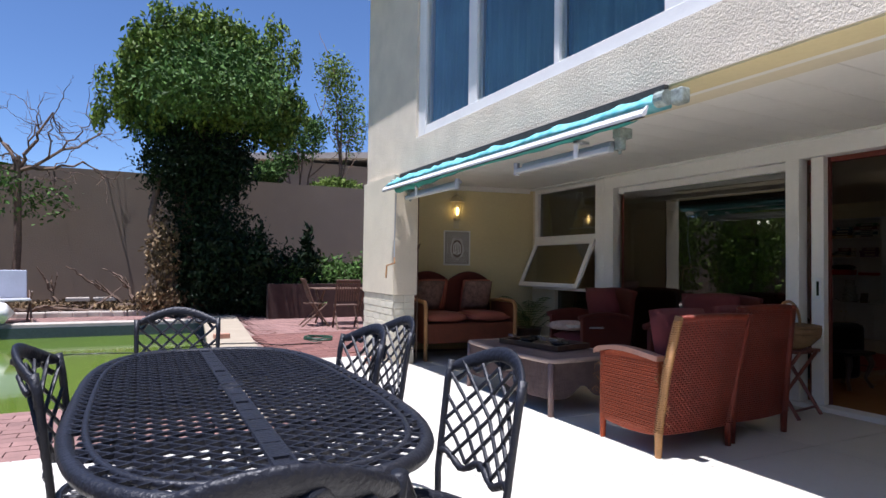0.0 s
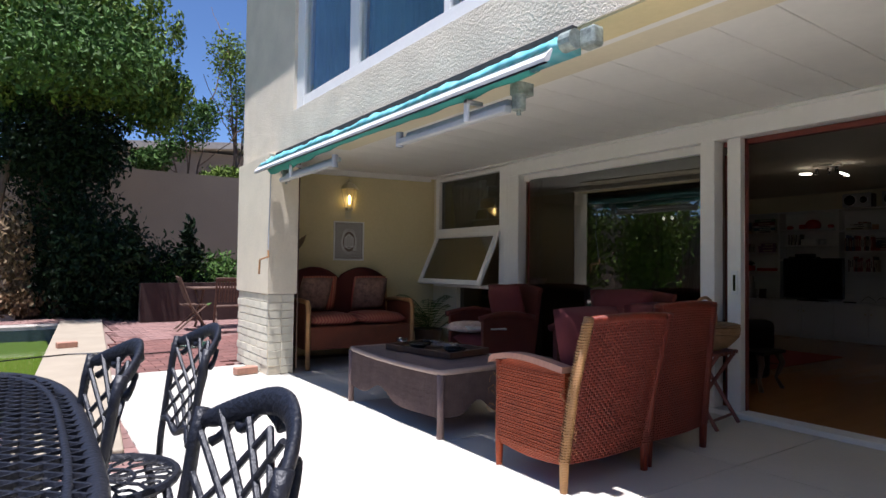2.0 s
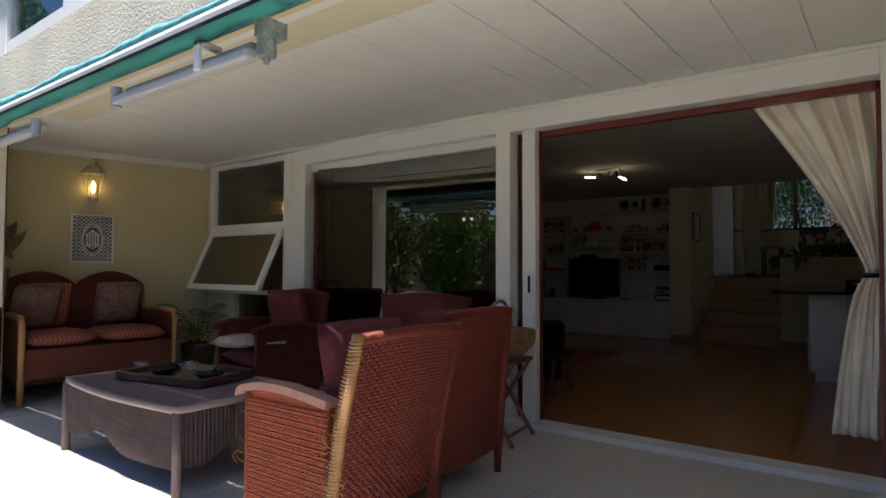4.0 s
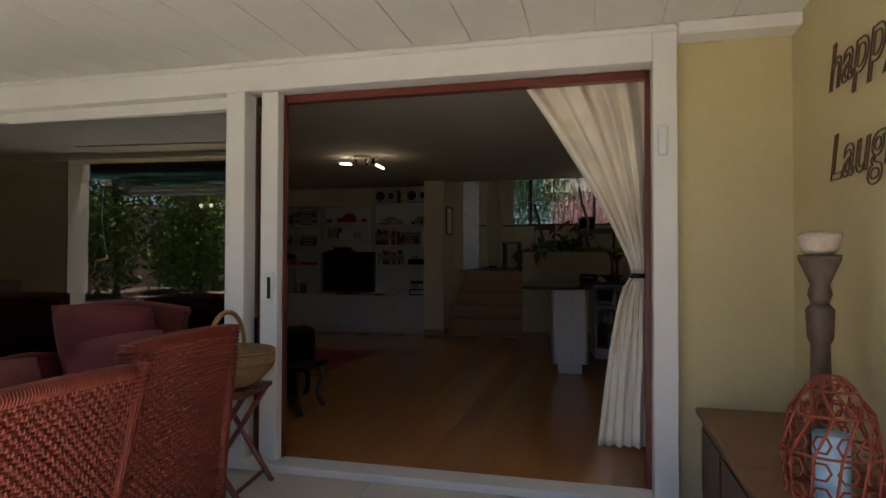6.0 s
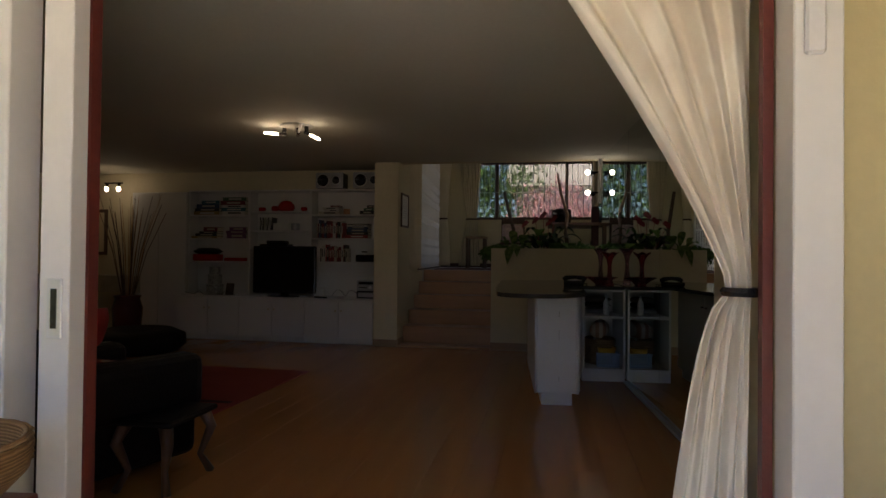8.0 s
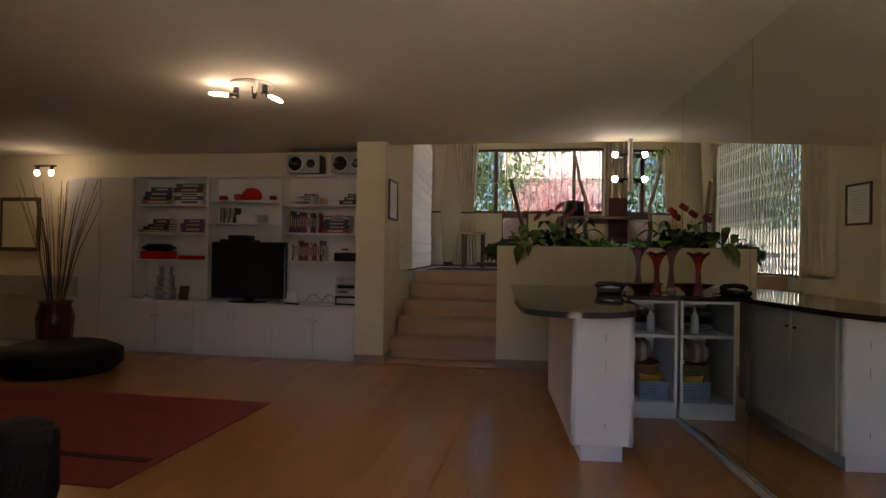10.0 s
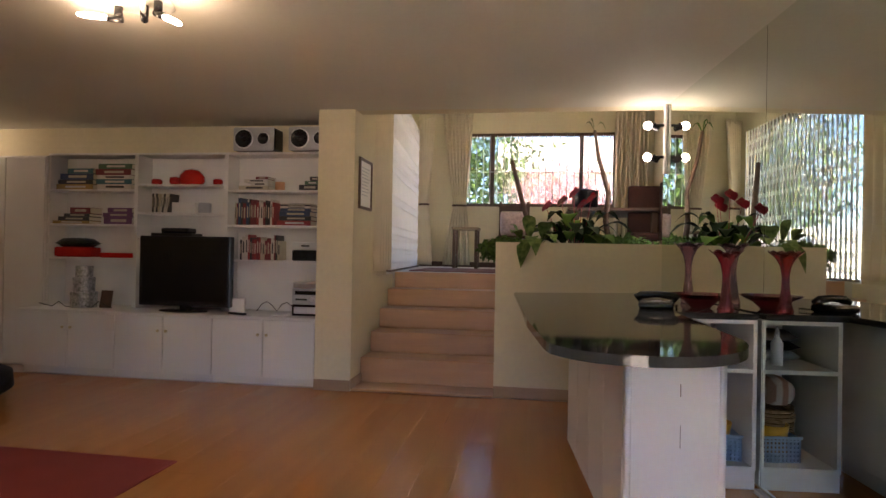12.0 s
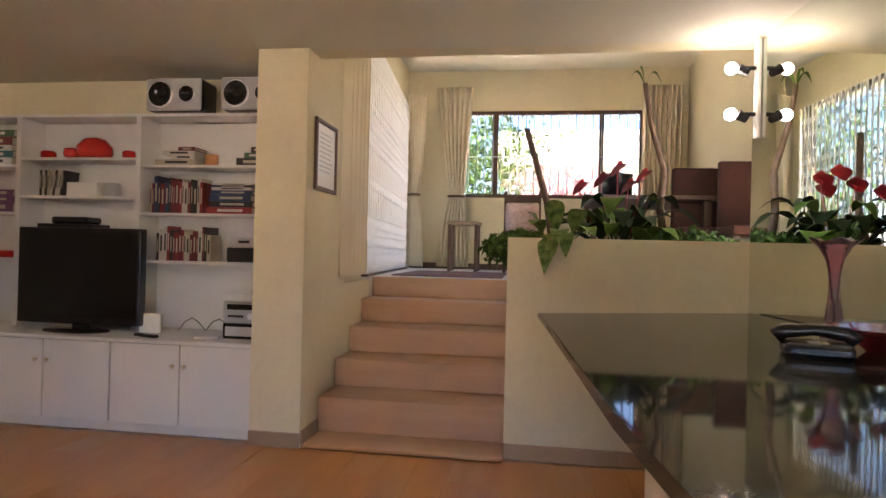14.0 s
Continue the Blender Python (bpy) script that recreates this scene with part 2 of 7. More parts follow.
M_whitemetal = mat("white_enamel", (0.75, 0.75, 0.75), 0.35, var=0.05)
M_iron = mat("black_cast_aluminium", (0.010, 0.011, 0.017), 0.48, var=0.3, scale=9, bump=0.4, bscale=90, spec=0.42)
M_wick_o = two_tone(mat("orange_wicker", (0.44, 0.075, 0.016), 0.55, var=0.25, scale=8), (0.09, 0.016, 0.006), "wave", 40.0, 0.6, "Z", 0.6, 0.004)
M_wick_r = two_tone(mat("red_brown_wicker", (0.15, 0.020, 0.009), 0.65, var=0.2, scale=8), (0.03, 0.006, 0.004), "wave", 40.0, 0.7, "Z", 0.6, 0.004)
M_wick_g = two_tone(mat("grey_brown_wicker", (0.21, 0.145, 0.135), 0.65, var=0.3, scale=14), (0.09, 0.055, 0.05), "noise", 60.0, 0.7, "Z", 0.5, 0.004)
M_cane = two_tone(mat("honey_cane", (0.5, 0.27, 0.1), 0.45, var=0.2, scale=12), (0.25, 0.1, 0.03), "wave", 40.0, 0.6, "Z", 0.5, 0.003)
M_armwood = mat("worn_pink_wood", (0.52, 0.27, 0.18), 0.4, var=0.15, scale=6, bump=0.1, stretch=(1, 6, 1))
M_redcush = mat("red_cushion_cloth", (0.13, 0.022, 0.022), 0.9, var=0.2, scale=5, bump=0.3, bscale=200)
M_stripe = two_tone(mat("striped_cushion_cloth", (0.30, 0.05, 0.045), 0.9, var=0.1, bscale=200), (0.45, 0.2, 0.1), "wave", 9.0, 0.8, "X", 0.0)
M_darkwood = mat("dark_stained_wood", (0.09, 0.045, 0.025), 0.4, var=0.3, scale=4, bump=0.15, stretch=(6, 6, 1))
M_midwood = mat("brown_wood", (0.2, 0.1, 0.055), 0.45, var=0.25, scale=4, bump=0.15, stretch=(6, 1, 6))
M_redframe = mat("oxblood_frame_paint", (0.16, 0.035, 0.025), 0.4, var=0.2)
M_black = mat("black_plastic", (0.012, 0.012, 0.014), 0.25, var=0.2, spec=0.5)
M_blackleather = mat("black_leather", (0.010, 0.008, 0.008), 0.55, var=0.3, bump=0.4, bscale=80, spec=0.2)
M_floor = mat("honey_laminate", (0.44, 0.21, 0.075), 0.22, var=0.12, scale=2.0, bump=0.03, bscale=40, stretch=(0.6, 5, 1))
M_floorp = per_piece(mat("laminate_board", (0.46, 0.20, 0.064), 0.18, var=0.07, scale=2.0, bump=0.03, bscale=40, stretch=(0.6, 5, 1)), 0.985, 1.015)
M_step = mat("step_laminate", (0.52, 0.30, 0.17), 0.35, var=0.1, scale=3, bump=0.03, stretch=(5, 0.8, 5))
M_skirt = mat("skirting_laminate", (0.36, 0.24, 0.15), 0.45, var=0.1)
M_cab = mat("white_melamine", (0.72, 0.71, 0.69), 0.3, var=0.03, bump=0.02)
M_granite = two_tone(mat("black_granite", (0.036, 0.036, 0.031), 0.05, var=0.4, scale=20, bump=0.0, bscale=200, spec=0.2), (0.07, 0.07, 0.068), "noise", 160.0, 0.7, "X", 0.0)
M_curtain = mat("cream_curtain_cloth", (0.66, 0.58, 0.43), 0.9, var=0.08, scale=3, bump=0.2, bscale=250)
M_spathe = mat("dark_red_flower", (0.30, 0.012, 0.02), 0.35, var=0.2, coat=0.2)
M_red = mat("red_glaze", (0.5, 0.015, 0.012), 0.2, var=0.15, coat=0.4)
M_silver = mat("silver_foil", (0.36, 0.36, 0.35), 0.38, metal=0.8, var=0.5, scale=30, bump=0.6)
M_grey = mat("grey_plastic", (0.4, 0.41, 0.43), 0.35, var=0.1)
M_rug = two_tone(mat("red_rug_pile", (0.22, 0.025, 0.02), 0.95, var=0.2, scale=3, bump=0.5, bscale=250), (0.32, 0.06, 0.04), "noise", 2.0, 0.6)
M_rugdark = mat("dark_rug_stripe", (0.05, 0.012, 0.012), 0.95, var=0.2, bump=0.5, bscale=250)
M_leaf = leaf_mat("leaf_green", (0.06, 0.115, 0.024))
M_leafl = leaf_mat("leaf_light_green", (0.12, 0.175, 0.03))
# Near-black green: the shade over the ivy is put into the leaf colour.
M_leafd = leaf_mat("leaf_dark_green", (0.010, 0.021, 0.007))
M_leafb = leaf_mat("leaf_dry_brown", (0.16, 0.11, 0.06))
M_leafpink = leaf_mat("leaf_pink_red", (0.58, 0.32, 0.33))
M_bark = mat("bark", (0.13, 0.085, 0.06), 0.9, var=0.35, scale=9, bump=0.8, bscale=40)
M_mirror = mat("mirror_silvering", (0.80, 0.84, 0.78), 0.0, metal=1.0, var=0.0, bump=0)
M_pane = glass("window_glass", (0.93, 0.95, 0.94), 0.0, 0.87)
M_paned = glass("tinted_door_glass", (0.34, 0.36, 0.35), 0.0, 0.45)
# Tint added only to cut the daylight that enters the upper room.
M_panet = glass("daylight_dimming_glass", (0.45, 0.46, 0.45), 0.0, 0.9)
M_panew = glass("pale_tinted_glass", (0.62, 0.64, 0.63), 0.0, 0.75)
M_vred = real_glass("red_art_glass", (0.85, 0.16, 0.2))
M_vpur = real_glass("purple_art_glass", (0.78, 0.5, 0.62))
M_bulb = mat("lit_bulb", (1.0, 0.88, 0.68), 0.5, var=0, bump=0, glow=2.8)
M_bulbw = mat("lit_white_bulb", (1.0, 0.93, 0.82), 0.5, var=0, bump=0, glow=1.6)

# --- the ground and the shell ---
XF, XW, YM = 3.33, 5.70, 0.94   # facade, sliding wall, mirror
UP = 0.97                       # upper floor
fabric("ground", boxes((-400, 3.3, -400, 900, -1.65, -1.6), (3.3, 700, 7.6, 900, -1.65, -1.6), (3.3, 700, -400, -3, -1.65, -1.6), (19, 700, -3, 7.6, -1.65, -1.6)), M_ground)
fabric("terrace_bed", boxes((-0.3, 5.7, -3, 4.1, -0.1, -0.006), (1.86, 5.7, 4.1, 7.2, -0.1, -0.006)), M_grout)
fabric("pavement", boxes((-12, 1.86, 4.1, 5.45, -0.3, -0.03), (1.95, 8, 7.2, 18, -0.3, -0.03), (-12, 1.95, 12.9, 18, -0.3, -0.03)), mat("brick_joint_sand", (0.22, 0.15, 0.125), 0.95, var=0.2, scale=5, bump=0.4))
fabric("pool_shell", boxes((-12, 1.9, 5.45, 12.8, -1.5, -1.4), (-12, 1.9, 12.75, 12.85, -1.5, -0.06), (-12, 1.5, 5.4, 5.46, -1.5, -0.06)), M_pooltile)
fabric("pool_water", bx(-12, 1.6, 5.46, 12.75, -1.4, -0.25), M_water)
fabric("pool_side_wall", slab(bmesh.new(), [(1.30, 5.46), (1.83, 5.46), (1.93, 7.1), (1.93, 12.75), (1.80, 12.75)], -1.5, -0.04), M_pooltile)
fabric("pool_coping", boxes((-12, 1.78, 12.8, 13.2, -0.1, 0.0), bev=0.01), M_coping)
bm = slab(bmesh.new(), [(1.17, 4.36), (1.775, 4.36), (2.45, 13.2), (1.80, 13.2)], -0.05, 0.045)
bmesh.ops.bevel(bm, geom=bm.edges[:], offset=0.012, segments=2, profile=0.5, affect="EDGES")
fabric("pool_coping", bm, mat("pale_cement_slab", (0.33, 0.275, 0.20), 0.85, var=0.12, scale=3, bump=0.3))
fabric("boundary_wall", boxes((-14, 9, 16.6, 16.85, -0.3, 3.35), (-14, -13.8, -4, 16.6, -0.3, 3.35), (-14, 3, -4.2, -4, -0.3, 2.6)), M_wallout)
fabric("garden_bed", bx(-12, 9, 14.6, 16.6, -0.1, 0.12), M_soil)

# house, outside
fabric("wall_upper_storey", boxes((XF, XF + 0.22, -3, 7.55, 2.2, 2.55), (XF, XF + 0.22, 5.97, 7.55, 2.55, 6.0), (XF, XF + 0.22, -3, 1.0, 2.55, 4.2), (XF, XF + 0.22, -3, 5.97, 4.2, 6.0)), M_render)
fabric("pillar", boxes((3.26, 3.56, 6.4, 7.47, 0.8, 2.2), (3.28, 3.54, 6.42, 7.45, 0.0, 0.8)), M_smoothwall)
fabric("wall_recess_end", slab(bmesh.new(), [(3.5, 7.53), (5.76, 7.08), (6.0, 7.08), (6.0, 7.8), (3.5, 7.8)], 0, 6.0), M_yellow)
fabric("beam_soffit", bx(3.335, 3.55, -3, 7.49, 2.188, 2.199), M_yellow)
fabric("beam_core", bx(3.552, 3.60, -3, 7.49, 2.19, 2.3), M_ceilboard)
fabric("ceiling_recess", bx(3.5, 5.9, -0.2, 7.5, 2.27, 2.4), M_ceilboard)
fabric("wall_door_right", boxes((5.75, 6.0, 0.35, 0.86, 0, 2.3), (3.3, 6.0, 0.1, 0.35, 0, 2.3)), M_yellow)
fabric("wall_right_of_recess", boxes((3.3, 3.5, -3, 0.1, 0, 2.2)), M_render)
# house, inside
fabric("floor", boxes((5.7, 11.75, 0.3, 9.3, -0.1, -0.004)), M_floor)
fabric("floor_slab_edge", boxes((11.751, 12.5, 0.3, 9.3, -0.12, -0.008), (5.7, 16.4, 0.2, 9.5, -0.2, -0.13)), M_skirt)
fabric("ceiling", boxes((5.75, 11.75, 0.3, 9.3, 2.4, 2.55), (11.75, 12.5, 3.82, 9.3, 2.4, 2.55)), M_ceil)
fabric("wall_north_inside", boxes((12.3, 12.5, 3.8, 9.3, 0, 4.0), (5.7, 12.3, 9.3, 9.5, 0, 2.5)), M_cream)
fabric("wall_over_sliding", boxes((5.72, 5.95, 0.86, 7.5, 2.27, 2.5), (5.75, 5.95, 7.5, 9.3, 0, 2.5)), M_cream)
fabric("wall_pier", bx(11.69, 12.5, 3.5, 3.82, 0, 2.4), M_cream)
fabric("wall_stair_side", boxes((12.5, 13.2, 3.5, 3.7, 0, 0.95), (12.5, 13.15, 3.56, 3.7, 0.95, 3.1), (11.75, 12.5, 3.5, 3.82, 2.4, 3.7)), M_cream)
fabric("wall_planter", boxes((11.77, 11.9, YM, 2.29, 0, 1.29), (11.9, 12.5, 2.17, 2.29, 0, 1.29), (12.4, 12.5, YM, 2.17, 0, 1.29)), M_cream)
MIR = pose(11.77, 0.96, 0, 0, 0, 4.5)
fabric("wall_behind_mirror", boxes((-4.1, 0.0, -0.2, -0.025, 0, 2.5, MIR), (-5.9, -4.1, -0.2, 0.0, 0, 2.5, MIR)), M_cream)
MIR = pose(11.77, 0.96, 0, 0, 0, 4.5)
for a, b in ((-4.1, -2.93), (-2.926, -1.76), (-1.756, 0.0)):
    fabric("mirror", bx(a, b, -0.02, 0, 0.03, 2.39, 0, 1, MIR), M_mirror)
fabric("upper_floor", boxes((13.34, 16.6, -1, 4.2, UP - 0.2, UP), (12.5, 13.34, -1, 2.29, UP - 0.2, UP), (13.2, 13.34, 3.5, 4.2, UP - 0.2, UP)), M_tile)
fabric("upper_ceiling", bx(11.75, 16.6, -1, 4.2, 3.68, 3.8), M_ceil)
fabric("wall_upper_far", boxes((16.4, 16.6, -1, 0.7, UP, 3.7), (16.4, 16.6, 3.2, 4.2, UP, 3.7), (16.4, 16.6, 0.7, 3.2, UP, 1.95), (16.4, 16.6, 0.7, 3.2, 3.13, 3.7)), M_cream)
fabric("wall_upper_side", boxes((11.77, 16.4, 0.0, 0.15, 0, 3.7)), M_cream)
fabric("lintel_upper", bx(11.75, 11.9, 0.1, 3.8, 2.4, 3.7), M_cream)
STEPZ = (0.02, 0.24, 0.43, 0.62, 0.80, 0.97)
for k, zz in enumerate(STEPZ):
    x0 = 11.70 if k == 0 else 11.66 + 0.33 * k
    fabric("stair_step", bx(x0, 13.4, 2.29, 3.5, 0 if k == 0 else STEPZ[k - 1], zz, 0.006), M_step)
# sliding wall
fr = []
for r in ((5.66, 5.78, 0.86, 0.97, 0.0, 2.27), (5.66, 5.78, 0.97, 5.56, 2.1, 2.27), (5.66, 5.78, 3.14, 3.26, 0.0, 2.1), (5.66, 5.78, 5.40, 5.56, 0, 2.1), (5.66, 5.78, 5.56, 7.0, 2.22, 2.27), (5.64, 5.8, 0.86, 5.56, 0.0, 0.04)):
    fr.append(r)
fabric("sliding_frame", boxes(*fr, bev=0.004), M_white)

# --- plants ---
def foliage(name, blobs, n, size, material, parent=None, seed=1, droop=0.3, kind="", label=""):
    """Many small folded leaves spread through ellipsoids (x, y, z, rx, ry, rz), thick near their skins."""
    rg = np.random.default_rng(seed)
    w = np.array([b[3] * b[4] * b[5] for b in blobs]) ** 0.67
    pick = rg.choice(len(blobs), n, p=w / w.sum())
    B = np.array(blobs, float)[pick]
    d = rg.normal(size=(n, 3))
    d /= np.linalg.norm(d, axis=1)[:, None]
    r = rg.random(n) ** 0.45 * (1 + 0.12 * rg.normal(size=n))
    c = B[:, :3] + d * r[:, None] * B[:, 3:]
    a = rg.normal(size=(n, 3)) + np.array([0, 0, -droop])
    a /= np.linalg.norm(a, axis=1)[:, None]
    b = np.cross(a, rg.normal(size=(n, 3)))
    b /= np.linalg.norm(b, axis=1)[:, None]
    s = (size * (0.6 + 0.8 * rg.random(n)))[:, None]
    up = np.cross(a, b)
    v = np.stack([c - a * s * 0.5, c + b * s * 0.22 + up * s * 0.06, c + a * s * 0.5, c - b * s * 0.22 + up * s * 0.06], axis=1).reshape(-1, 3)
    me = bpy.data.meshes.new(name)
    me.from_pydata(v.tolist(), [], [(4 * i, 4 * i + 1, 4 * i + 2, 4 * i + 3) for i in range(n)])
    me.materials.append(material)
    ob = new(name, me)
    if parent is not None:
        ob.parent = parent
    return tagged(ob, label, kind=kind)


def branches(bm, base, top, r, depth, rg, spread=0.5, wiggle=0.12):
    """A limb that bends on its way and forks."""
    base, top = Vector(base), Vector(top)
    n, pts = 6, []
    L = (top - base).length
    for i in range(n + 1):
        p = base.lerp(top, i / n)
        if 0 < i:
            p += Vector(rg.uniform(-1, 1, 3)) * wiggle * L / n
        pts.append(p)
    tube(bm, pts, [r * (1 - 0.55 * i / n) for i in range(n + 1)], 6 if depth else 4)
    if depth > 0:
        for k in range(3):
            i = 2 + k if k < 2 else n
            d = (top - base).normalized() * 0.6 + Vector(rg.uniform(-1, 1, 3)) * spread
            branches(bm, pts[i], pts[i] + d.normalized() * L * rg.uniform(0.5, 0.75), r * 0.5, depth - 1, rg, spread, wiggle)


# --- terrace furniture ---
def cast_chair(x, y, rz):
    """Seat at the origin, looking along +y; the back stands at -y."""
    c = thing("patio_chair", x, y, 0, rz, "black cast aluminium chair with a lattice back, at the table", "chair", "chairs round the patio table")
    bm = bmesh.new()
    tube(bm, [(0.22 * math.cos(t), 0.21 * math.sin(t), 0.44) for t in [k * math.pi / 12 for k in range(24)]], 0.014, 6, True)
    tube(bm, [(0.09 * math.cos(t), 0.09 * math.sin(t), 0.44) for t in [k * math.pi / 8 for k in range(16)]], 0.007, 5, True)
    part("seat", bm, M_iron, c)
    for k in range(12):
        a = k * math.pi / 6
        bm = bmesh.new()
        tube(bm, [(q * math.cos(a + s), q * math.sin(a + s), 0.44) for q, s in ((0.0, 0), (0.06, 0.1), (0.13, 0.2), (0.21, 0.0))], 0.006, 5)
        part("seat_bar", bm, M_iron, c)
        bm = bmesh.new()
        tube(bm, [((0.165 + 0.03 * math.cos(u)) * math.cos(a + 0.26 + 0.16 * math.sin(u)), (0.165 + 0.03 * math.cos(u)) * math.sin(a + 0.26 + 0.16 * math.sin(u)), 0.44) for u in [j * math.pi / 3 for j in range(6)]], 0.005, 4, True)
        part("seat_loop", bm, M_iron, c)

    def bk(u, z):
        s = (z - 0.42) / 0.5
        return (u * (0.19 + 0.015 * s), -0.2 - 0.10 * s + 0.055 * (u * u - 0.35) * min(1.0, s + 0.3), z)
    for sgn in (-1, 1):
        bm = bmesh.new()
        tube(bm, [bk(sgn * 0.9, 0.40), bk(sgn, 0.5), bk(sgn, 0.65), bk(sgn, 0.78), bk(sgn * 0.98, 0.84)], [0.011, 0.011, 0.011, 0.012, 0.014], 7)
        part("back_post", bm, M_iron, c, smooth=True)
    def crest_z(u):
        return 0.832 + 0.058 * max(0.0, math.cos(u * math.pi / 2)) ** 1.3

    def crest(u, v):
        a = 2 * math.pi * v
        z = crest_z(u) - 0.012 + 0.023 * (1 - 0.6 * u ** 8) * math.cos(a)
        p = Vector(bk(u, z))
        p.y += 0.011 * math.sin(a) - 0.012 * (1 - u * u)
        return p
    bm = sheet(bmesh.new(), lambda a, b: crest(2 * a - 1, b), 24, 12)
    bmesh.ops.remove_doubles(bm, verts=bm.verts[:], dist=1e-4)
    bmesh.ops.holes_fill(bm, edges=bm.edges[:])
    part("top_rail", bm, M_iron, c, smooth=True)
    for sgn in (-1, 1):
        bm = bmesh.new()
        pts = []
        for k in range(17):
            u = k / 16
            p = Vector(bk(sgn * (0.90 - 0.82 * u), crest_z(0.9 - 0.82 * u) - 0.043 - 0.012 * math.cos(u * 13) + 0.01 * u))
            p.y -= 0.014 + 0.006 * math.sin(u * 9)
            pts.append(p)
        tube(bm, pts, [0.0085 + 0.002 * math.cos(k) for k in range(17)], 6)
        part("scroll", bm, M_iron, c, smooth=True)
    bm = bmesh.new()
    for k in range(7):
        a = math.radians(-66 + 22 * k)
        q = Vector(bk(0, 0.833))
        tube(bm, [q + Vector((0, -0.016, 0)), q + Vector((0.030 * math.sin(a), -0.020, 0.030 * math.cos(a))), q + Vector((0.046 * math.sin(a), -0.014, 0.044 * math.cos(a)))], [0.004, 0.006, 0.003], 5)
    part("shell_ornament", bm, M_iron, c, smooth=True)
    bm = bmesh.new()
    n = 4
    for k in range(-n, n):
        for sg in (-1, 1):
            u0, u1, z0, z1 = k / 2.6, k / 2.6 + 1.55, 0.545, 0.84
            if u0 < -0.97:
                z0, u0 = z0 + (z1 - z0) * (-0.97 - u0) / (u1 - u0), -0.97
            if u1 > 0.97:
                z1, u1 = z1 - (z1 - z0) * (u1 - 0.97) / (u1 - u0), 0.97
            if u0 < 0.95 and z1 - z0 > 0.03:
                tube(bm, [bk(sg * u0, z0), bk(sg * (u0 + u1) / 2, (z0 + z1) / 2), bk(sg * u1, z1)], 0.0065, 6)
    part("lattice", bm, M_iron, c)
    bm = bmesh.new()
    tube(bm, [bk(u, 0.545 + 0.018 * math.cos(u * 7)) for u in [k / 8 - 1 for k in range(17)]], [0.009 + 0.004 * abs(math.cos(k)) for k in range(17)], 6)
    part("lower_rail", bm, M_iron, c, smooth=True)
    for sx, sy in ((-1, -1), (1, -1), (-1, 1), (1, 1)):
        bm = bmesh.new()
        tube(bm, [(sx * 0.16, sy * 0.15, 0.435), (sx * 0.185, sy * 0.18, 0.3), (sx * 0.17, sy * 0.18, 0.15), (sx * 0.2, sy * 0.215, 0.0)], [0.014, 0.012, 0.011, 0.015], 6)
        part("leg", bm, M_iron, c, smooth=True)
    return c


def oval(hx, hy, e=3.2, n=56):
    return [(hx * math.copysign(abs(math.cos(t)) ** (2 / e), math.cos(t)), hy * math.copysign(abs(math.sin(t)) ** (2 / e), math.sin(t))) for t in [2 * math.pi * k / n for k in range(n)]]


